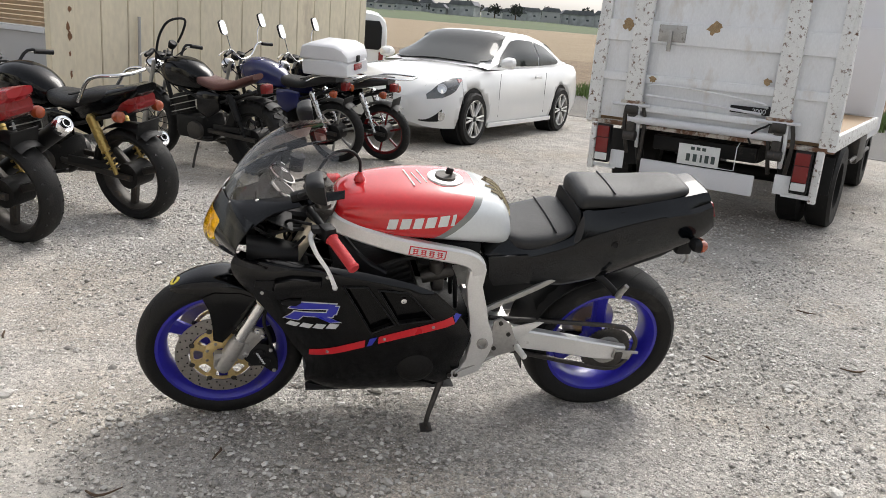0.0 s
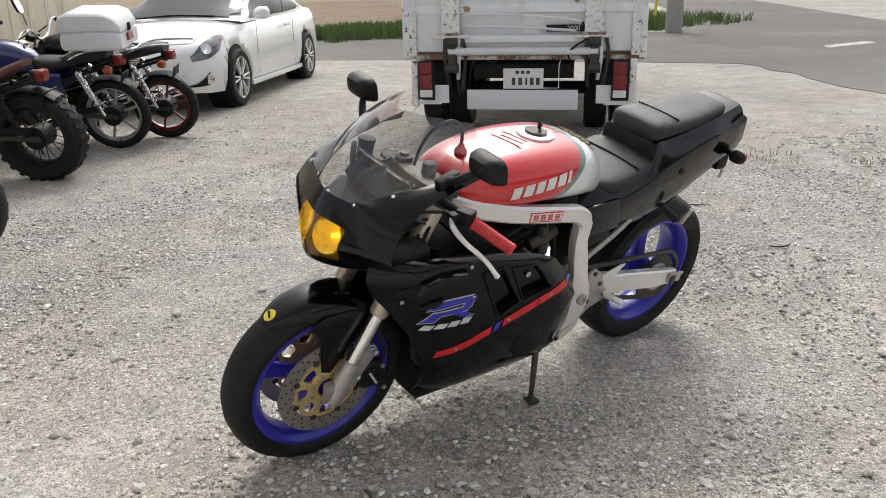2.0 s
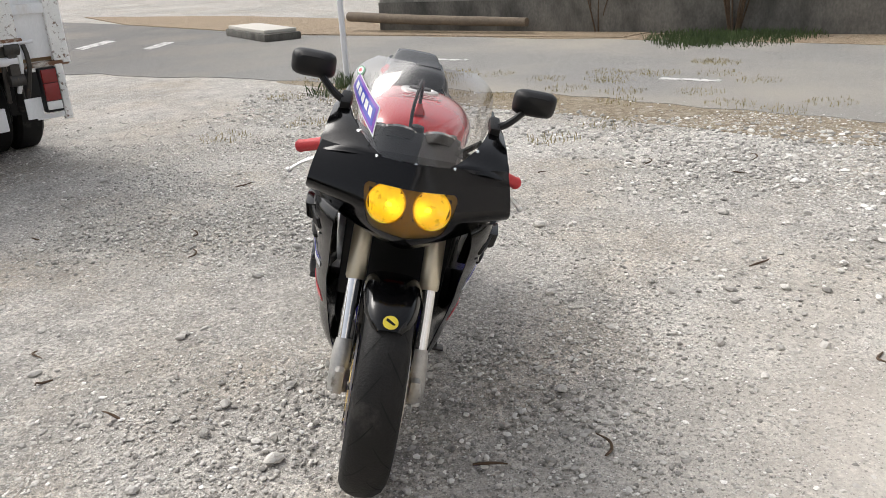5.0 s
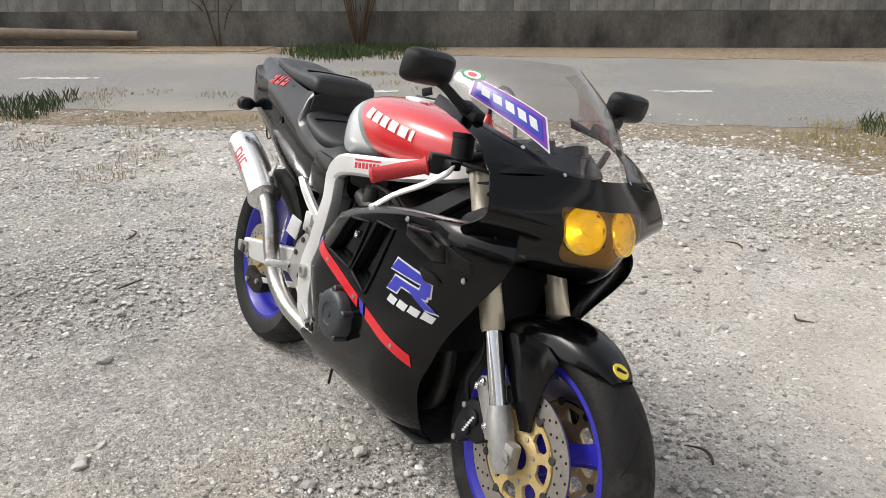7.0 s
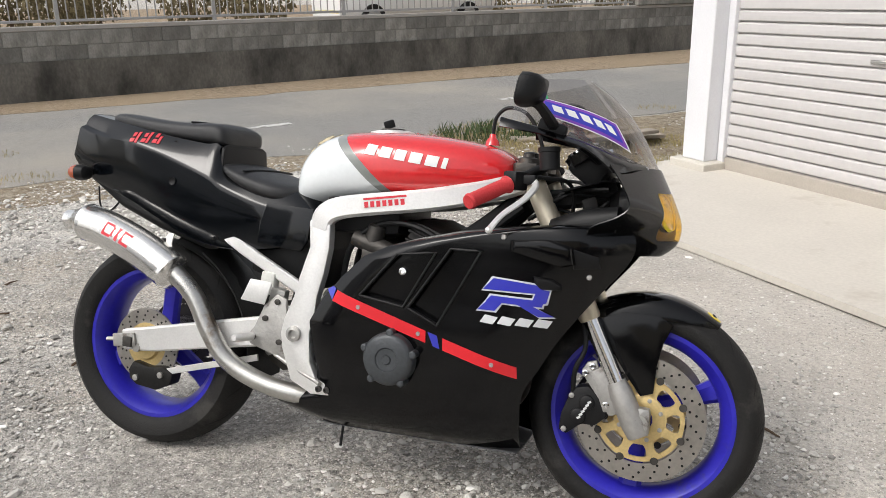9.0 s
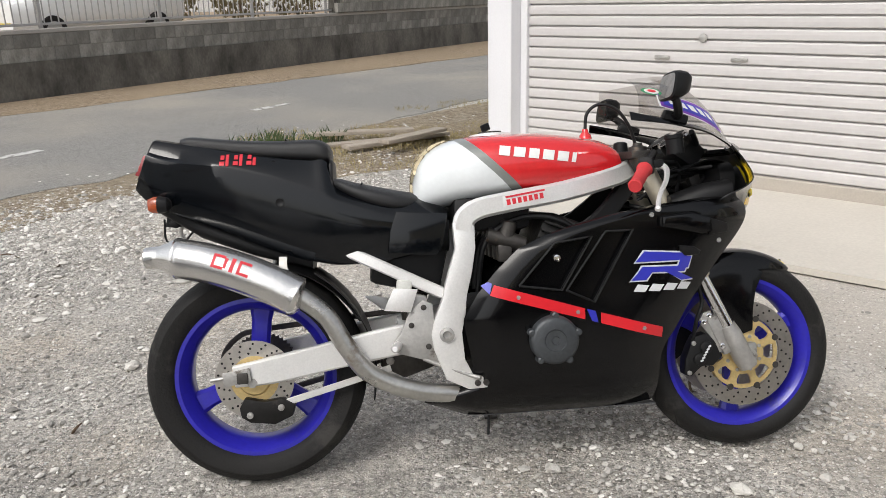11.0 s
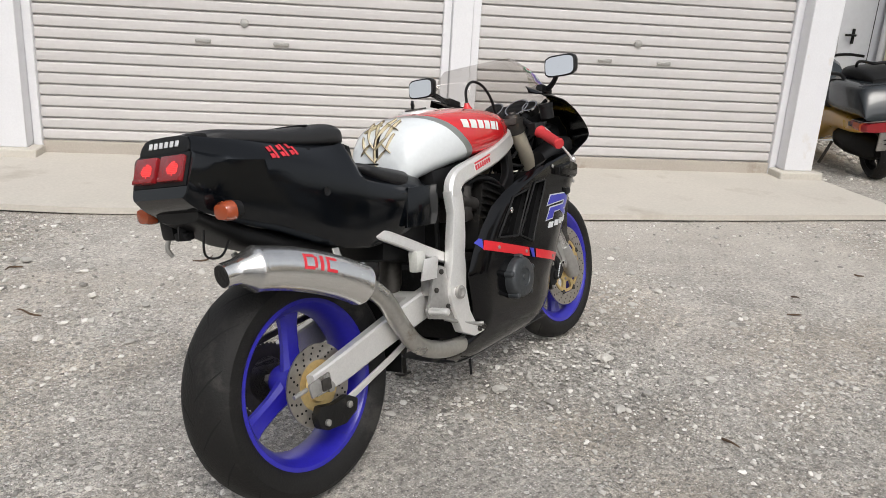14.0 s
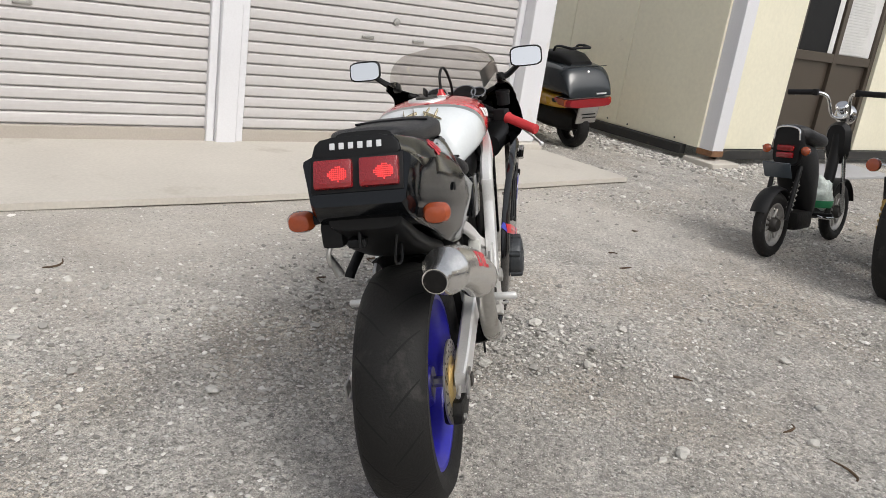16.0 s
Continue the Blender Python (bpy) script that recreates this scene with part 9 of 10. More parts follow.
scr_bike = street_bike("dark scrambler motorcycle with brown seat and fat knobbly tyre", place_bike((-0.83, 4.46), (-0.80, 0.60), 1.30, 6), wb=1.30, rr=0.335, rf=0.335, hr=0.09, hf=0.06, tank_mat=M_BLACK, seat_mat=M_BROWNSEAT, wheel_mat=M_MATT, spokes=18, wide=0.006, knobs=True, bar_h=1.01, bar_w=0.32, bar_mat=M_MATT, flat_seat=True, mirrors=False, tail="lamp", shock_mat=M_MATT, muffler=1, indicators=False)
hoop = part("screen_hoop", tube([(-0.46, -0.06, 0.90), (-0.41, -0.08, 1.04), (-0.34, -0.09, 1.17), (-0.26, -0.07, 1.27), (-0.20, 0.0, 1.30), (-0.19, 0.07, 1.28), (-0.23, 0.08, 1.19), (-0.29, 0.06, 1.08)], 0.011, 8, 4), M_MATT, scr_bike, "raised black hoop before the bars")
part("meter", lathe([(-0.03, 0.03), (0.02, 0.04), (0.03, 0.034), (0.03, 0)], (-0.32, 0.02, 1.06), (0.6, 0, 0.8), 18), M_MATT, scr_bike, "black round meter")
for s_ in (-1, 1):
    part("stay", rod((-0.40, 0.05 * s_, 0.84), (-0.33, 0.03 * s_, 1.03), 0.009), M_CHROME, hoop)
part("down_tube", tube([(-0.36, 0.09, 0.70), (-0.33, 0.15, 0.50), (-0.20, 0.17, 0.34), (0.0, 0.16, 0.30), (0.20, 0.15, 0.32)], 0.016, 10, 4), M_DKMETAL, scr_bike, "dark exhaust pipe")
street_bike("blue-tank motorcycle with a white top box on its rack", place_bike((-0.12, 5.38), (-0.86, 0.52), 1.36, 8), wb=1.36, rr=0.31, rf=0.31, hr=0.055, tank_mat=M_BLUETANK, wheel_mat=M_CAST, spokes=6, wide=0.022, box_on=True, bar_h=1.04, shock_mat=M_CHROME, muffler=1)
street_bike("small black motorcycle with red spoked wheels and red tail lamp", place_bike((0.38, 5.62), (-0.86, 0.52), 1.30, 8), wb=1.30, rr=0.30, rf=0.30, hr=0.05, hf=0.045, tank_mat=M_BLACK, wheel_mat=M_DARKRED, spokes=6, wide=0.02, bar_h=1.04, shock_mat=M_CHROME, muffler=1, rack=True)

# ---- moped by the office ----
mp_m = place_bike((-2.519, 1.461), (-0.825, 0.565), 1.0, 8)
moped = thing("moped", "small black moped with chrome bars standing on gravel", "moped", mp_m)
for nm, x in (("front_wheel", -0.50), ("rear_wheel", 0.50)):
    road_wheel(moped, nm, (x, 0, 0.205), 0.205, 0.034, M_CAST, 10, 0.016)
part("rear_mudguard", grid([[(0.50 + (0.238 - 0.02 * abs(y / 0.052) ** 2) * math.cos(a), y, 0.205 + (0.238 - 0.02 * abs(y / 0.052) ** 2) * math.sin(a)) for y in (-0.052, -0.035, 0, 0.035, 0.052)] for a in [radians(150 - 14 * i) for i in range(10)]], 0.004), M_MATT, moped, "black rear mudguard")
part("front_mudguard", grid([[(-0.50 + 0.232 * math.cos(a), y, 0.205 + 0.232 * math.sin(a)) for y in (-0.045, -0.02, 0, 0.02, 0.045)] for a in [radians(165 - 14 * i) for i in range(11)]], 0.004), M_MATT, moped)
body_ = part("body_column", loft([(0.02, 0.055, 0.40, 0.20), (0.07, 0.085, 0.60, 0.19), (0.16, 0.10, 0.70, 0.24), (0.28, 0.10, 0.72, 0.40), (0.36, 0.085, 0.72, 0.52), (0.40, 0.06, 0.71, 0.58)], 26, 3.4, steps=2), M_MATT, moped, "black body below the seat")
part("seat", loft([(-0.02, 0.05, 0.71, 0.66), (0.04, 0.10, 0.745, 0.66), (0.16, 0.125, 0.765, 0.67), (0.28, 0.12, 0.79, 0.69), (0.36, 0.10, 0.81, 0.71), (0.40, 0.06, 0.80, 0.73)], 28, 3, steps=2), M_LEATHER, moped, "black moped seat raised at the back")
part("tail_housing", loft([(0.34, 0.085, 0.80, 0.58), (0.39, 0.088, 0.80, 0.56), (0.415, 0.080, 0.79, 0.565)], 26, 4.5), M_MATT, moped, "black tail housing")
part("seat_trim", tube([(0.418, -0.078, 0.72), (0.420, -0.066, 0.782), (0.420, 0.0, 0.798), (0.420, 0.066, 0.782), (0.418, 0.078, 0.72)], 0.006, 8, 4), M_CHROME, moped, "chrome rim of the tail")
tlm = part("tail_lamp", box((0.03, 0.10, 0.036), (0.424, 0, 0.668), 0.010), M_DULLRED, moped, "red tail lamp in two bands")
part("lower_lens", box((0.034, 0.10, 0.036), (0.424, 0, 0.626), 0.010), M_REDLENS, tlm)
for s in (-1, 1):
    ind = part("indicator", rod((0.40, 0.06 * s, 0.655), (0.405, 0.10 * s, 0.658), 0.006), M_MATT, moped)
    part("indicator_lens", lathe([(-0.03, 0.012), (-0.01, 0.026), (0.01, 0.027), (0.025, 0.014), (0.028, 0)], (0.41, 0.118 * s, 0.658), (1, 0, 0), 16), M_ORANGE, ind, "round orange lens")
    sh = part("shock_absorber", rod((0.47, 0.075 * s, 0.24), (0.36, 0.08 * s, 0.56), 0.014), M_MATT, moped)
    part("coil", tube([(0.445 - 0.0016 * k + 0.0, 0.075 * s + 0.022 * math.cos(k * 0.9), 0.30 + 0.0042 * k + 0.022 * math.sin(k * 0.9) * 0.3) for k in range(42)], 0.004, 6, 1), M_CAST, sh)
    part("fork_leg", rod((-0.50, 0.05 * s, 0.205), (-0.385, 0.055 * s, 0.62), 0.015), M_CHROME, moped, "chrome fork leg")
    part("footrest", rod((0.02, 0.05 * s, 0.235), (0.02, 0.18 * s, 0.245), 0.012), M_MATT, moped)
part("kick_pedal", tube([(0.06, 0.10, 0.23), (0.02, 0.14, 0.22), (-0.08, 0.15, 0.215)], 0.009, 8, 3), M_CHROME, moped)
part("plate_holder", box((0.006, 0.17, 0.11), (0.46, -0.02, 0.535), 0.002, rot=(0, 32, 0)), M_GREYPAINT, moped, "blank grey number plate")
part("step_frame", tube([(0.08, 0, 0.26), (-0.10, 0, 0.225), (-0.26, 0, 0.26), (-0.36, 0, 0.56), (-0.38, 0, 0.74)], 0.036, 12, 4), M_MATT, moped, "black step-through frame tube")
part("engine", box((0.24, 0.17, 0.12), (0.20, 0, 0.215), 0.03), M_ENGINE, moped, "small engine")
part("leg_shield", loft([(-0.43, 0.07, 0.78, 0.58), (-0.40, 0.085, 0.82, 0.54), (-0.35, 0.06, 0.80, 0.60)], 22, 3), M_MATT, moped, "black front shield")
hbm = part("handlebar", tube([(-0.24, -0.30, 1.005), (-0.26, -0.16, 1.01), (-0.31, -0.075, 0.985), (-0.37, -0.05, 0.86), (-0.37, 0.05, 0.86), (-0.31, 0.075, 0.985), (-0.26, 0.16, 1.01), (-0.24, 0.30, 1.005)], 0.011, 10, 4), M_CHROME, moped, "chrome handlebar")
for s in (-1, 1):
    part("grip", rod((-0.262, 0.15 * s, 1.01), (-0.238, 0.31 * s, 1.005), 0.019, n=14), M_MATT, hbm, "black rubber grip")
    part("switch_box", box((0.04, 0.035, 0.045), (-0.265, 0.135 * s, 1.01), 0.010), M_MATT, hbm)
    part("brake_lever", tube([(-0.28, 0.13 * s, 1.005), (-0.32, 0.18 * s, 1.0), (-0.31, 0.29 * s, 0.99)], 0.005, 6), M_CAST, hbm)
part("headlight", lathe([(-0.05, 0.03), (-0.02, 0.06), (0.03, 0.07), (0.05, 0.05), (0.055, 0)], (-0.45, 0, 0.87), (-1, 0, -0.1), 22), M_CHROME, moped, "round chrome headlight")
part("speed_meter", lathe([(-0.04, 0.025), (0.0, 0.042), (0.022, 0.044), (0.030, 0.036), (0.030, 0)], (-0.40, 0.0, 0.915), (0.55, 0, 0.83), 22), M_CHROME, moped, "chrome meter cup")
part("side_stand", tube([(0.06, -0.06, 0.20), (0.05, -0.10, 0.10), (0.04, -0.135, 0.025)], 0.010, 8, 2), M_DKMETAL, moped)
bagb = bmesh.new()
bmesh.ops.create_icosphere(bagb, subdivisions=4, radius=0.10)
for v in bagb.verts:
    v.co = Vector((v.co.x * 0.8, v.co.y * 0.85, v.co.z * 1.05 + 0.02 * (v.co.z > 0.06))) * (1 + 0.20 * noise.noise(v.co * 22) + 0.08 * noise.noise(v.co * 60))
    v.co += Vector((-0.20, 0, 0.33))
bag = part("plastic_bag", bagb, M_BAG, moped, "white plastic bag with green print")
gb = bmesh.new()
rows = [[Vector((-0.20 + 0.090 * math.cos(a) * k, 0.092 * math.sin(a) * k, z)) for a in [radians(-50 + 12 * i) for i in range(14)]] for z, k in ((0.262, 0.93), (0.285, 1.0), (0.31, 1.03))]
part("bag_print", grid(rows, 0.002, bm=gb), M_GREEN, bag, "green printed band")

# ---- touring scooter beside the garage ----
sc_m = place_bike((-5.52, 0.07), (-0.80, -0.60), 1.62, 8)
scooter = thing("touring_scooter", "dark grey and yellow touring scooter with a rear trunk", "scooter", sc_m)
for nm, x in (("front_wheel", -0.81), ("rear_wheel", 0.81)):
    road_wheel(scooter, nm, (x, 0, 0.24), 0.24, 0.06, M_MATT, 5, 0.04)
part("lower_body", loft([(-0.55, 0.14, 0.50, 0.20), (-0.1, 0.20, 0.50, 0.18), (0.30, 0.23, 0.535, 0.36), (0.75, 0.245, 0.53, 0.395), (0.95, 0.24, 0.525, 0.42), (1.03, 0.20, 0.52, 0.44)], 32, 4.5, steps=2), M_YELPAINT, scooter, "yellow lower body panel")
part("side_vent", box((0.07, 0.012, 0.035), (0.84, -0.243, 0.485), 0.004), M_MATT, scooter)
part("engine_unit", loft([(0.15, 0.10, 0.38, 0.16), (0.45, 0.15, 0.40, 0.15), (0.80, 0.13, 0.38, 0.16), (0.92, 0.08, 0.34, 0.2)], 22, 3), M_ENGINE, scooter, "black swinging engine unit")
part("saddle", loft([(-0.35, 0.08, 0.64, 0.50), (-0.2, 0.16, 0.68, 0.5), (0.1, 0.18, 0.69, 0.5), (0.25, 0.18, 0.80, 0.52), (0.38, 0.16, 0.83, 0.54)], 26, 3, steps=2), M_LEATHER, scooter, "black saddle")
M_TRUNK = material("trunk_paint", (0.022, 0.027, 0.031), 0.2, var=0.06, coat=0.3, bump=0.0)
tr = part("rear_trunk", loft([(0.18, 0.19, 0.80, 0.53), (0.36, 0.235, 0.830, 0.53), (0.66, 0.255, 0.830, 0.53), (0.90, 0.255, 0.815, 0.535), (0.97, 0.25, 0.795, 0.535), (1.02, 0.245, 0.735, 0.535), (1.06, 0.238, 0.65, 0.535), (1.08, 0.232, 0.575, 0.54)], 44, 4.2, steps=3), M_TRUNK, scooter, "gloss dark grey rear trunk")
part("trunk_lid", loft([(0.30, 0.12, 0.87, 0.80), (0.44, 0.165, 0.915, 0.80), (0.72, 0.155, 0.910, 0.80), (0.90, 0.115, 0.845, 0.79)], 28, 4, steps=2), M_MATT, tr, "raised black lid")
part("lid_line", box((0.006, 0.50, 0.5 * 0.012), (0.955, 0, 0.803), 0.002), M_MATT, tr)
part("trunk_rail", tube([(0.58, -0.12, 0.89), (0.62, -0.125, 0.955), (0.74, -0.125, 0.972), (0.86, -0.11, 0.965), (0.875, -0.06, 0.968), (0.875, 0.06, 0.968), (0.86, 0.11, 0.965), (0.74, 0.125, 0.972), (0.62, 0.125, 0.955), (0.58, 0.12, 0.89)], 0.012, 10, 3), M_MATT, tr, "black luggage rail")
for s in (-1, 1):
    part("grab_handle", tube([(0.22, 0.20 * s, 0.76), (0.28, 0.215 * s, 0.835), (0.48, 0.20 * s, 0.845), (0.56, 0.19 * s, 0.80)], 0.016, 10, 3), M_MATT, scooter, "black grab handle")
part("trim_line", loft([(0.90, 0.262, 0.537, 0.529), (1.04, 0.256, 0.537, 0.529), (1.085, 0.225, 0.537, 0.529)], 28, 5), M_CHROME, tr)
part("trunk_lock", lathe([(0, 0.013), (0.004, 0.010)], (1.008, 0.01, 0.765), (0.9, 0, 0.4), 14), M_CHROME, tr)
for k in range(7):
    part("lettering_bar", box((0.003, 0.014, 0.014), (1.083, 0.075 + 0.016 * k, 0.567)), M_SILVERMARK, tr)
lampb = part("tail_lamp_band", loft([(0.86, 0.258, 0.527, 0.475), (0.98, 0.260, 0.527, 0.445), (1.05, 0.252, 0.527, 0.435), (1.095, 0.225, 0.522, 0.445)], 36, 4.5), M_REDLENS, scooter, "wide red tail lamp band")
for s in (-1, 1):
    part("indicator_lens", loft([(0.93, 0.04, 0.524, 0.459), (1.05, 0.04, 0.524, 0.457)], 16, 5), M_ORANGE, lampb).matrix_basis = Matrix.Translation((0, 0.226 * s, 0))
ph = part("plate_holder", box((0.02, 0.22, 0.17), (1.05, 0, 0.365), 0.006, rot=(0, 18, 0)), M_CAST, scooter, "grey plate holder")
for k in range(3):
    part("plate_slot", box((0.006, 0.15, 0.010), (1.071 - 0.0097 * (k - 1), 0, 0.375 + 0.03 * (k - 1)), rot=(0, 18, 0)), M_MATT, ph)
part("fairing", loft([(-1.0, 0.10, 0.68, 0.42), (-0.85, 0.22, 0.84, 0.4), (-0.62, 0.27, 0.90, 0.38), (-0.50, 0.24, 0.86, 0.40)], 26, 3, steps=2), M_GREYPAINT, scooter, "grey front fairing")
part("screen", grid([[(-0.70 + 0.15 * v - 0.12 * (1 - u * u), 0.24 * u * (1 - 0.2 * v), 0.86 + 0.30 * v) for u in (-1, -0.5, 0, 0.5, 1)] for v in (0, 0.5, 1)]), M_SCREEN, scooter, "clear screen")
part("handlebar", tube([(-0.30, -0.33, 0.90), (-0.42, -0.2, 0.92), (-0.5, 0, 0.90), (-0.42, 0.2, 0.92), (-0.30, 0.33, 0.90)], 0.014, 8, 4), M_MATT, scooter)
part("side_stand", tube([(0.2, -0.12, 0.22), (0.22, -0.24, 0.03)], 0.014, 8, 1), M_DKMETAL, scooter)


# ---- loose stones ----
def stone_mesh(seed):
    b = bmesh.new()
    bmesh.ops.create_icosphere(b, subdivisions=2, radius=1.0)
    for v in b.verts:
        v.co *= 0.80 + 0.35 * noise.noise(v.co * 1.1 + Vector((seed * 3.7, 0, 0))) + 0.10 * noise.noise(v.co * 3.1 + Vector((0, seed * 2.3, 0)))
        v.co.z *= 0.62
    me = bpy.data.meshes.new("stone")
    b.to_mesh(me)
    b.free()
    me.materials.append(M_STONE)
    return me


STONES = [stone_mesh(k) for k in range(6)]
rng = np.random.default_rng(5)
n_big = 0
while n_big < 150:
    x, y = rng.uniform(-3.6, 4.2), rng.uniform(-3.2, 3.4)
    if math.hypot(x, y) > 4.2 or (Vector((x, y, 0)) - G0).dot(N) < 1.85:
        continue
    o = new("stone", STONES[n_big % 6])
    r = float(rng.uniform(0.012, 0.026)) * (1.4 if n_big % 13 == 0 else 1)
    o.matrix_basis = Matrix.Translation((x, y, 0.004 + r * 0.25)) @ Euler((0, 0, float(rng.uniform(0, 6.3)))).to_matrix().to_4x4() @ Matrix.Diagonal((r * 1.3, r, r, 1))
    tagged(o, "small pale loose stone lying on the gravel", "stone", "loose stones")
    n_big += 1


def scatter(name, count, half, rmin, rmax, mat, label, keep, seed, zk=0.35, at=(0.0, 0.0)):
    """Many small angular stones as one mesh."""
    r_ = np.random.default_rng(seed)
    g_ = (1 + 5 ** 0.5) / 2
    base = np.array([(-1, g_, 0), (1, g_, 0), (-1, -g_, 0), (1, -g_, 0), (0, -1, g_), (0, 1, g_), (0, -1, -g_), (0, 1, -g_), (g_, 0, -1), (g_, 0, 1), (-g_, 0, -1), (-g_, 0, 1)], float) / (1 + g_ * g_) ** 0.5
    tri = np.array([(0, 11, 5), (0, 5, 1), (0, 1, 7), (0, 7, 10), (0, 10, 11), (1, 5, 9), (5, 11, 4), (11, 10, 2), (10, 7, 6), (7, 1, 8), (3, 9, 4), (3, 4, 2), (3, 2, 6), (3, 6, 8), (3, 8, 9), (4, 9, 5), (2, 4, 11), (6, 2, 10), (8, 6, 7), (9, 8, 1)])
    xy = r_.uniform(-half, half, (count * 3, 2)) + np.array(at)
    ok = np.array([keep(x, y) for x, y in xy])
    xy = xy[ok][:count]
    m = len(xy)
    rad = rmin + (rmax - rmin) * r_.random(m) ** 2.4
    ang = r_.uniform(0, 6.28, m)
    v = base[None] * r_.uniform(0.72, 1.22, (m, 12, 1)) + r_.uniform(-0.13, 0.13, (m, 12, 3))
    v[:, :, 0] *= r_.uniform(0.85, 1.55, (m, 1))
    v[:, :, 2] *= r_.uniform(0.45, 0.8, (m, 1))
    c, s = np.cos(ang)[:, None], np.sin(ang)[:, None]
    vx, vy, vz = v[:, :, 0] * c - v[:, :, 1] * s, v[:, :, 0] * s + v[:, :, 1] * c, v[:, :, 2]
    P = np.stack([vx * rad[:, None] + xy[:, :1], vy * rad[:, None] + xy[:, 1:], vz * rad[:, None] + rad[:, None] * zk * 0.6], 2).reshape(-1, 3)
    F = (tri[None] + (np.arange(m) * 12)[:, None, None]).reshape(-1, 3)
    me = bpy.data.meshes.new(name)
    me.from_pydata(P.tolist(), [], F.tolist())
    me.materials.append(mat)
    return tagged(new(name, me), label, "gravel", "", "stuff")


def gravel_bits():
    m = material("gravel_bits", (0.55, 0.53, 0.49), 0.95, var=0.15, scale=40, fine=200, bump=0.2)
    n, l = m.node_tree.nodes, m.node_tree.links
    p = n["Principled BSDF"]
    geo, ramp = n.new("ShaderNodeNewGeometry"), n.new("ShaderNodeValToRGB")
    els = ramp.color_ramp.elements
    els[0].position, els[0].color = 0.0, (0.25, 0.238, 0.218, 1)
    els[1].position, els[1].color = 1.0, (0.88, 0.86, 0.82, 1)
    els.new(0.4).color = (0.50, 0.48, 0.445, 1)
    els.new(0.85).color = (0.68, 0.655, 0.61, 1)
    l.new(geo.outputs["Random Per Island"], ramp.inputs[0])
    l.new(ramp.outputs[0], p.inputs["Base Color"])
    p.inputs["Specular IOR Level"].default_value = 0.2
    return m


M_BITS = gravel_bits()


def yard(x, y):
    q = Vector((x, y, 0))
    so, ss = (q - G0).dot(N), (q - G0).dot(U)
    if so < 1.43 - 0.045 * max(0.0, ss - 1.5) and 0.3 < ss < 6.28 or so < 0.1 and -0.1 < ss < 6.3:
        return False
    if (q - Vector((5.0, -1.3, 0))).dot(R_OUT) > 0.1 or math.hypot(x, y) > 7.0:
        return False
    # thinner on the worn tracks and on the dusty strip before the garage
    w = noise.noise((x * 0.55, y * 0.55, 2.0)) + 0.5 * noise.noise((x * 1.7, y * 1.7, 5.0))
    edge_ = max(0.0, min(1.0, (so - 2.0 + 0.8 * noise.noise((x * 0.6, y * 0.6, 8.0))) / 1.7))
    edge_ = max(edge_, max(0.0, min(1.0, (1.7 - ss) / 1.2)), 0.8 * max(0.0, min(1.0, (ss - 5.0) / 1.3)))
    return random.random() < max(0.10, min(1.0, 0.45 + w * 0.85)) * (0.14 + 0.86 * edge_)


scatter("gravel_fine", 62000, 3.9, 0.0034, 0.0105, M_BITS, "fine crushed stone spread over the yard", yard, 1)
scatter("gravel_coarse", 9000, 7.0, 0.006, 0.017, M_BITS, "coarse pale gravel spread over the yard", yard, 2)


def heap(x, y):
    q = Vector((x, y, 0))
    d = (q - Vector((2.9, -3.6, 0))).dot(R_OUT)
    if x < 2.6 and y < -3.45 - 0.3 * (2.6 - x) and random.random() < 0.9:
        return False
    return -1.6 < d < -0.1 and random.random() < 0.75 and y < 2.0


scatter("gravel_edge", 16000, 6.5, 0.009, 0.024, M_BITS, "heaped pale coarse gravel along the lane", heap, 3)


def office_gravel(x, y):
    """Coarse stones banked along the office, thinning out towards the slab and the yard."""
    q = Vector((x, y, 0)) - C0
    a, b = q.dot(N), q.dot(U)
    if b > -0.02 and a < 0.1:
        return False
    g = Vector((x, y, 0)) - G0
    if g.dot(N) < 1.40 and g.dot(U) < 6.32:
        return False
    d = -b if a < 0.0 else math.hypot(max(0.0, -b), a) if b < 0 else a
    return random.random() < max(0.03, 1.0 - d / (0.75 + 0.35 * noise.noise((x * 1.5, y * 1.5, 3.0)))) * 0.9


scatter("gravel_bank", 9000, 1.9, 0.008, 0.026, M_BITS, "coarse pale gravel banked along the office", office_gravel, 7, 0.5, (-5.3, 0.75))


def corner_gravel(x, y):
    """Coarse pale stones spread between the garage corner and the lane."""
    g = Vector((x, y, 0)) - G0
    so, ss = g.dot(N), g.dot(U)
    if so < 1.45 and ss > 0.25 or so < 0.25 or (Vector((x, y, 0)) - Vector((2.9, -3.6, 0))).dot(R_OUT) > -0.15:
        return False
    return random.random() < (0.12 + 0.33 * max(0.0, min(1.0, 0.5 + 1.2 * noise.noise((x * 1.3, y * 1.3, 6.0))))) * math.exp(-((x - 1.8) ** 2 + 0.9 * (y + 3.0) ** 2) / 2.2)


scatter("gravel_corner", 9000, 2.2, 0.006, 0.021, M_BITS, "coarse pale gravel spread near the garage corner", corner_gravel, 8, 0.4, (1.6, -3.2))

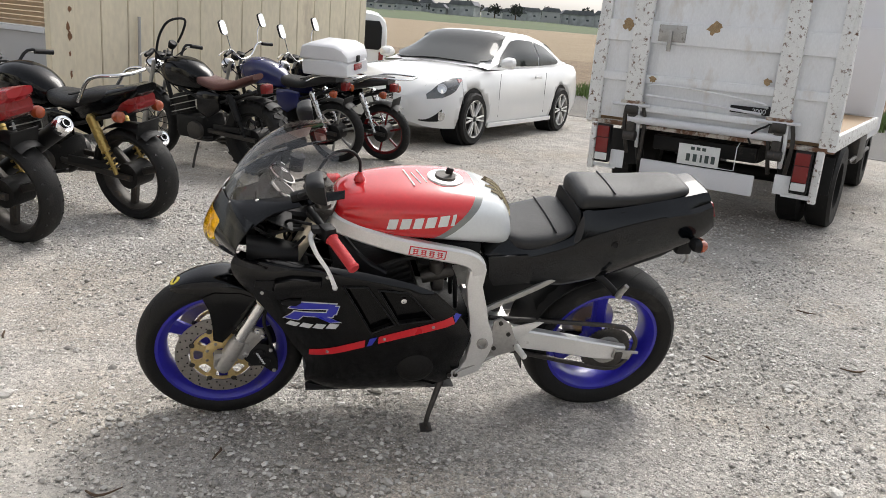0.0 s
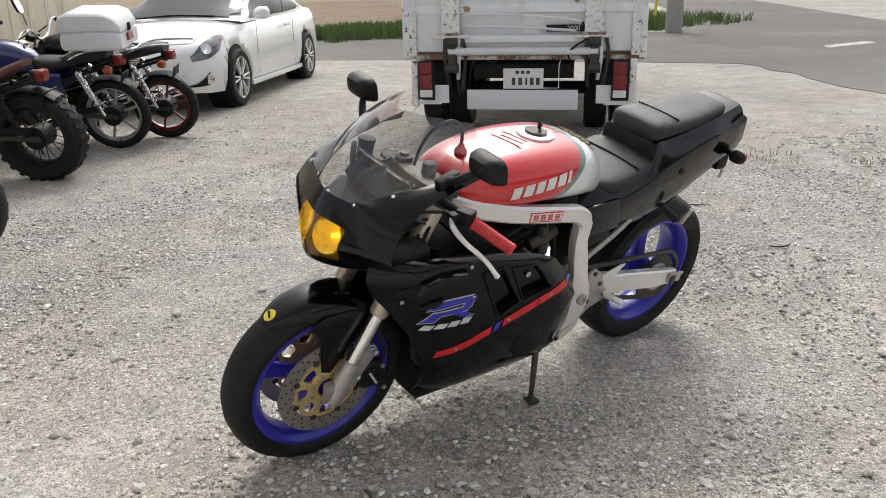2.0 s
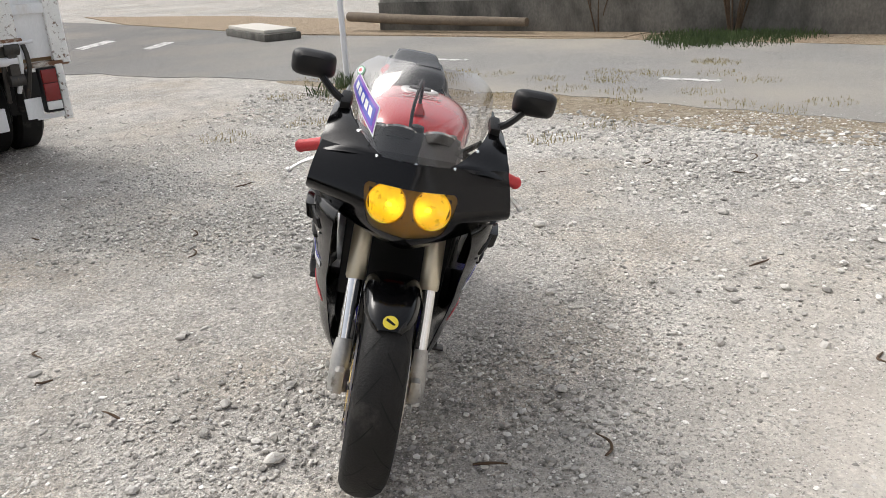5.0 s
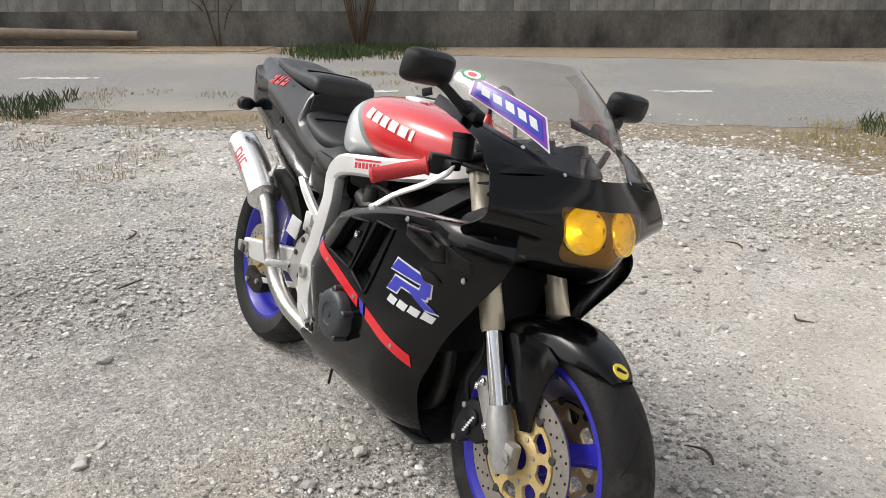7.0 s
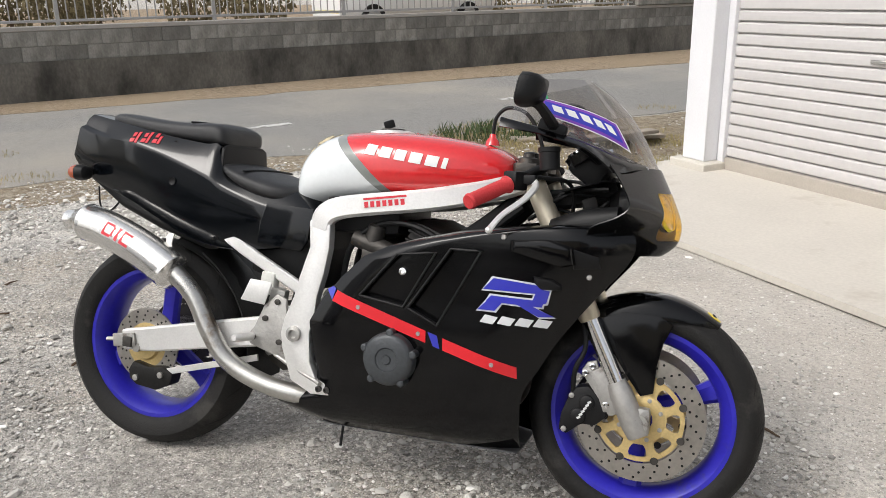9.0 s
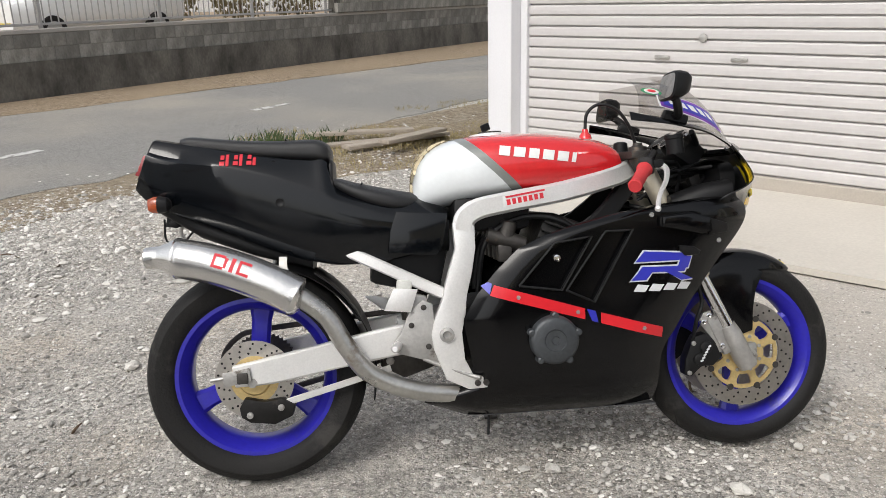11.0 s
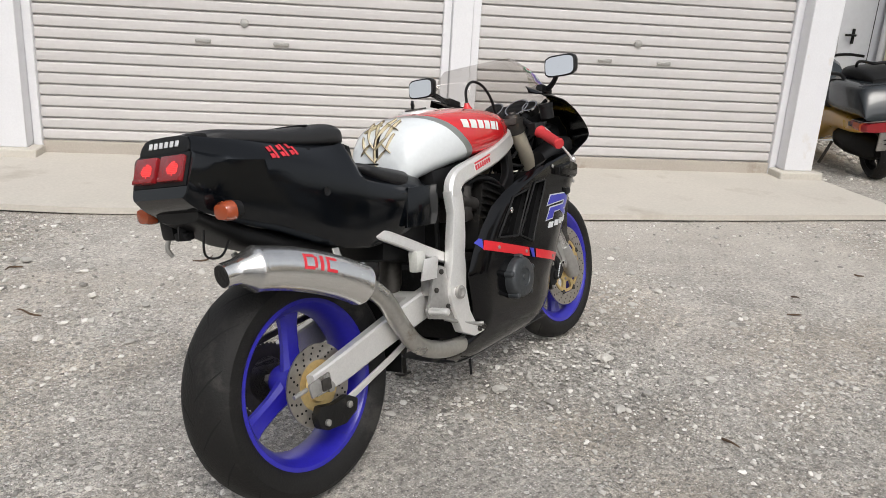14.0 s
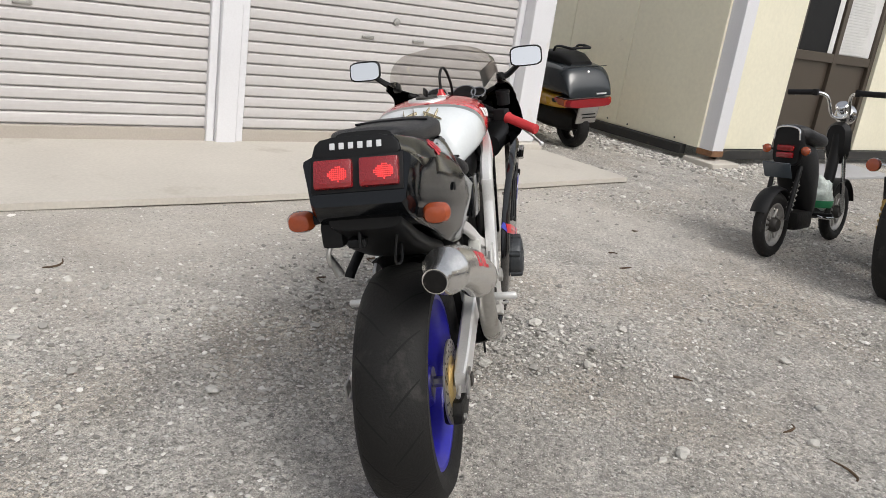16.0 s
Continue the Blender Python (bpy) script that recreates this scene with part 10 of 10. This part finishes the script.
# twigs and bark scraps
for k in range(26):
    x, y = float(rng.uniform(-2.6, 2.6)), float(rng.uniform(-2.2, 2.0))
    a = float(rng.uniform(0, 6.3))
    L = float(rng.uniform(0.03, 0.07))
    pts = [(x + math.cos(a + 0.5 * math.sin(3 * t)) * L * t, y + math.sin(a + 0.7 * t) * L * t, 0.010 + 0.006 * math.sin(2 * t)) for t in (-1, -0.4, 0.3, 1)]
    tagged(ob_from("twig", tube(pts, [0.003, 0.005, 0.004, 0.002], 6, 3), M_BARK), "short dark curled twig lying on the gravel", "twig", "twigs on the gravel")


# ---- grass and shrubs ----
def tufts(name, spots, mat, label, hmin, hmax, blades, spread, seed, wide=1.0):
    r_ = random.Random(seed)
    V, F = [], []
    for x, y in spots:
        for _ in range(blades):
            a, b = r_.uniform(0, 6.28), r_.uniform(0, 6.28)
            d = r_.random() ** 0.5 * spread
            h, lean = r_.uniform(hmin, hmax), r_.uniform(0.05, 0.6)
            bx, by = x + d * math.cos(b), y + d * math.sin(b)
            w = r_.uniform(0.0012, 0.003) * wide
            i = len(V)
            V += [(bx - w * math.sin(a), by + w * math.cos(a), 0), (bx + w * math.sin(a), by - w * math.cos(a), 0),
                  (bx + math.cos(a) * lean * h * 0.45 + w * 0.7 * math.sin(a), by + math.sin(a) * lean * h * 0.45 - w * 0.7 * math.cos(a), h * 0.65),
                  (bx + math.cos(a) * lean * h, by + math.sin(a) * lean * h, h)]
            F += [(i, i + 1, i + 2), (i, i + 2, i + 3)]
    me = bpy.data.meshes.new(name)
    me.from_pydata(V, [], F)
    me.materials.append(mat)
    return tagged(new(name, me), label, "grass", "", "stuff")


rg = random.Random(9)
line = lambda a, b, n, j: [(a[0] + (b[0] - a[0]) * rg.random() + rg.uniform(-j, j), a[1] + (b[1] - a[1]) * rg.random() + rg.uniform(-j, j)) for _ in range(n)]
tufts("verge_grass", line((6.6, 18.0), (10.4, 15.2), 160, 0.35) + line((-6, 29.5), (6.6, 18.0), 150, 0.5) + line((10.4, 15.2), (14.5, 12.6), 130, 0.35) + line((14.6, 12.8), (19, 17), 60, 0.5), M_GRASS, "low green weeds along the field edge", 0.06, 0.34, 44, 0.28, 1, 4.5)
tufts("dry_grass", line((-0.2, -6.0), (1.9, -4.2), 90, 0.4) + line((3.4, -3.3), (7.0, 1.6), 40, 0.12) + line((-1.6, -8.2), (0.2, -6.4), 20, 0.3), M_DRYGRASS, "dry straw-coloured grass tufts", 0.015, 0.05, 90, 0.22, 2, 1.4)
tufts("weed_clump", line((1.1, -5.7), (1.8, -5.0), 9, 0.2) + line((5.7, 0.1), (6.8, 1.3), 14, 0.12), M_DARKGRASS, "low green weeds at the yard edge", 0.03, 0.16, 60, 0.14, 3, 1.6)
tufts("wall_grass", line((9.4, -3.2), (8.3, -4.9), 40, 0.3), M_DARKGRASS, "low dark green weeds at the wall foot", 0.04, 0.13, 110, 0.42, 4, 2.2)


def bare_shrub(at, n, h, seed, label):
    r_ = random.Random(seed)
    root = thing("shrub", label, "shrub", Matrix.Translation(at))
    b = bmesh.new()
    for k in range(n):
        a = r_.uniform(0, 6.28)
        s = r_.uniform(0.2, 0.7)
        p0 = Vector((0.06 * math.cos(a), 0.06 * math.sin(a), 0))
        p1 = p0 + Vector((s * 0.3 * math.cos(a), s * 0.3 * math.sin(a), h * 0.45))
        p2 = p0 + Vector((s * math.cos(a + 0.3), s * math.sin(a + 0.3), h * r_.uniform(0.7, 1.1)))
        tube([p0, p1, p2], [0.014, 0.009, 0.003], 5, 3, bm=b)
        for t in range(3):
            q = p1.lerp(p2, 0.25 * (t + 1))
            a2 = r_.uniform(0, 6.28)
            tube([q, q + Vector((0.15 * math.cos(a2), 0.15 * math.sin(a2), 0.18))], [0.005, 0.002], 4, 1, bm=b)
    part("stem", b, M_BARK, root, "bare brown stems")["kind"] = "stuff"
    return root


bare_shrub((9.3, -4.1, 0.0), 26, 1.5, 3, "leafless brown shrub against the wall")
bare_shrub((10.6, -2.4, 0.0), 14, 1.1, 4, "leafless thin shrub on the bank")

# log and planks
M_GREYWOOD = material("grey_plank_wood", (0.34, 0.295, 0.24), 0.85, var=0.3, scale=6, fine=60, bump=0.3, stretch=(1, 6, 6))
M_OLDLOG = material("old_log", (0.16, 0.125, 0.09), 0.9, var=0.35, scale=8, fine=60, bump=0.5)
tagged(ob_from("log", tube([(13.3, 1.9, 0.28), (12.2, 0.6, 0.24), (10.9, -1.3, 0.2)], [0.09, 0.085, 0.07], 16, 4), M_OLDLOG), "dark weathered log lying along the bank", "log")
for k, (x, y, a, ln) in enumerate(((0.65, -5.35, 20, 1.3), (0.45, -5.2, 35, 1.1), (0.8, -5.5, 8, 1.0), (0.3, -5.05, 50, 0.8))):
    o = ob_from("plank", box((ln, 0.13, 0.03), bevel=0.004), M_GREYWOOD)
    o.matrix_basis = pose(x, y, 0.025 + 0.032 * k, 0, 0, a + 180)
    tagged(o, "grey weathered plank in a loose pile", "plank", "pile of planks")

# posts and poles
pole = thing("marker_post", "slim white marker post standing at the yard edge", "post", Matrix.Translation((6.5, 1.0, 0)))
part("shaft", rod((0, 0, -0.05), (0.03, 0, 2.6), 0.032, n=20), M_WHITE, pole)
part("cap", lathe([(0, 0.034), (0.02, 0.03), (0.03, 0.01)], (0.03, 0, 2.6), (0, 0, 1), 16), M_WHITE, pole)
up = thing("utility_pole", "grey concrete utility pole beside the lane", "utility pole", Matrix.Translation((14.0, 11.8, 0)))
part("shaft", lathe([(0, 0.20), (9.0, 0.13)], (0, 0, 0), (0, 0, 1), 24), M_POLE, up)
part("band", lathe([(0, 0.203), (0.06, 0.203)], (0, 0, 1.4), (0, 0, 1), 24), M_GALV, up)
for x, y in ((16.6, 14.9),):
    gp = thing("guide_post", "thin yellow guide post on the verge", "post", Matrix.Translation((x, y, 0)), "yellow guide posts")
    part("shaft", rod((0, 0, 0), (0.25, 0, 2.2), 0.04, n=14), M_STICKYELLOW, gp)
cul = thing("culvert_block", "weathered concrete culvert block at the junction", "concrete block", Matrix.Translation((13.2, 3.6, 0)) @ Matrix.Rotation(radians(33), 4, "Z"))
part("block", box((2.3, 0.7, 0.14), (0, 0, 0.07), 0.03), M_WALLCONC, cul)
part("lid", box((2.1, 0.62, 0.06), (0, 0, 0.172), 0.015), M_CONCRETE, cul, "pale concrete lid")

# company sign and lamp on the garage column; office tags
sg = part("sign_plate", gbox(5.99, 6.15, 0.101, 0.106, 1.44, 1.72), M_REDMARK, garage, "small red and white warning sign")
part("sign_field", gbox(5.995, 6.145, 0.107, 0.109, 1.45, 1.53), M_PLATEWHITE, sg)
part("sign_bar", gbox(6.005, 6.135, 0.110, 0.1115, 1.475, 1.505), M_PURPLE, sg)
part("wall_pipe", rod(gm(6.45, -0.9, 0.1).translation, gm(6.45, -0.9, 2.9).translation, 0.03), M_GALV, garage)
part("notice_tag", xbox(NB, 1.25, 1.33, 0.051, 0.054, 1.75, 1.92), M_STICKYELLOW, office, "small yellow notice tag")

# white wagon and garden seen through the railing
wag = thing("wagon", "white wagon parked behind the wall railing", "car", Matrix.Translation((7.25, -15.8, 0.50)) @ Matrix.Rotation(math.atan2(-R_ALONG.y, -R_ALONG.x), 4, "Z"))
wb_ = part("body", loft([(-2.1, 0.68, 1.2, 0.3), (-2.0, 0.78, 1.55, 0.25), (0.4, 0.80, 1.6, 0.22), (0.9, 0.79, 1.35, 0.22), (1.5, 0.78, 0.98, 0.22), (2.0, 0.70, 0.85, 0.25)], 28, 4.5, steps=2), M_CARWHITE, wag, "white wagon body")
for x in (-1.25, 1.25):
    for s in (-1, 1):
        w = part("wheel", lathe([(-0.08, 0.0), (-0.08, 0.27), (0, 0.29), (0.08, 0.27), (0.08, 0.0)], (x, 0.74 * s, 0.29), (0, 1, 0), 28), M_RUBBER, wag, "wagon wheel")
        part("rim", lathe([(0, 0.18), (0.085, 0.17), (0.09, 0.0)], (x, 0.74 * s, 0.29), (0, s, 0), 20), M_CAST, w)
part("side_window", box((1.9, 1.58, 0.34), (-0.55, 0, 1.28), 0.05), M_ENGINE, wb_)
part("fog_lamp", box((0.04, 1.3, 0.10), (1.98, 0, 0.42), 0.02), M_STICKYELLOW, wb_)
setting("garden", flat([(14.5, 1.0), (8.4, -8.2), (-9, -33), (30, -60), (60, -10)], 0.50), M_DIRT, "bare brown garden behind the wall", category="garden")
for k in range(16):
    r_ = random.Random(40 + k)
    s, off = r_.uniform(1, 26), r_.uniform(5.5, 14)
    c = WALL0 + R_ALONG * s + R_OUT * off
    root = thing("garden_bush", "dry brown leafy bush in the garden", "bush", Matrix.Translation((c.x, c.y, 0.5)), "bushes behind the wall")
    V, F = [], []
    for q in range(700):
        d = Vector((r_.gauss(0, 1), r_.gauss(0, 1), r_.gauss(0, 1))).normalized() * r_.uniform(0.55, 1.0)
        p = Vector((d.x * 0.9, d.y * 0.9, 0.9 + d.z * 0.85)) * (1 + 0.3 * noise.noise(d * 2 + Vector((k, 0, 0))))
        a, w = r_.uniform(0, 6.28), 0.05
        i = len(V)
        V += [p + Vector((w * math.cos(a), w * math.sin(a), -w)), p + Vector((-w * math.cos(a), -w * math.sin(a), -w * 0.3)), p + Vector((0, 0, w * 1.6))]
        F.append((i, i + 1, i + 2))
    me = bpy.data.meshes.new("crown")
    me.from_pydata([tuple(v) for v in V], [], F)
    me.materials.append(M_BUSH)
    o = new("crown", me)
    o.parent = root
    part("trunk", rod((0, 0, 0), (0, 0, 0.8), 0.05, 0.03), M_BARK, root)

# ---- far village on the horizon ----
for k in range(88):
    r_ = random.Random(70 + k)
    ang = math.radians(-14 + 0.78 * k + r_.uniform(-0.5, 0.5))
    d = r_.uniform(400, 560)
    c = Vector((d * math.sin(ang), d * math.cos(ang), rise(d * math.cos(ang))))
    w, dp, h = r_.uniform(7, 14), r_.uniform(7, 10), r_.choice((2.8, 3.2, 3.6, 5.2, 5.8))
    hs = thing("house", "distant low house with a dark tiled roof", "house", Matrix.Translation(c) @ Matrix.Rotation(-ang + r_.uniform(-0.4, 0.4), 4, "Z"), "far village houses")
    part("wall", box((w, dp, h), (0, 0, h / 2)), material("far_wall", (r_.uniform(0.45, 0.75),) * 3, 0.9, var=0.05) if k % 3 == 0 else M_FAR, hs, smooth=False)
    part("roof", plate([(-w / 2 - 0.6, h), (w / 2 + 0.6, h), (w / 2 - 1.5, h + 2.2), (-w / 2 + 1.5, h + 2.2)], dp + 1.0), M_FARROOF, hs, smooth=False)
    for q in (-0.27, 0.22):
        part("window", box((1.3, 0.1, 0.9), (w * q, -dp / 2 - 0.03, h * 0.55)), M_GREYPAINT, hs, smooth=False)
for k in range(110):
    r_ = random.Random(300 + k)
    ang = math.radians(-16 + 0.65 * k + r_.uniform(-1, 1))
    d = r_.uniform(430, 640)
    root = thing("far_tree", "distant dark leafless tree on the horizon", "tree", Matrix.Translation((d * math.sin(ang), d * math.cos(ang), rise(d * math.cos(ang)))), "far trees")
    H2 = r_.uniform(3, 8) if k % 6 else r_.uniform(9, 14)
    part("trunk", rod((0, 0, 0), (0, 0, H2 * 0.5), 0.4, 0.2), M_BARK, root)
    V, F = [], []
    for q in range(160):
        dv = Vector((r_.gauss(0, 1), r_.gauss(0, 1), r_.gauss(0, 1))).normalized() * r_.uniform(0.3, 1.0)
        p = Vector((dv.x * H2 * 0.55, dv.y * H2 * 0.5, H2 * 0.62 + dv.z * H2 * 0.4))
        w, a, i = H2 * 0.07, r_.uniform(0, 6.28), len(V)
        V += [tuple(p + Vector((w * math.cos(a), w * math.sin(a), -w))), tuple(p - Vector((w * math.cos(a), w * math.sin(a), 0))), tuple(p + Vector((0, 0, w * 1.5)))]
        F.append((i, i + 1, i + 2))
    me = bpy.data.meshes.new("crown")
    me.from_pydata(V, [], F)
    me.materials.append(M_FARTREE)
    o = new("crown", me)
    o.parent = root
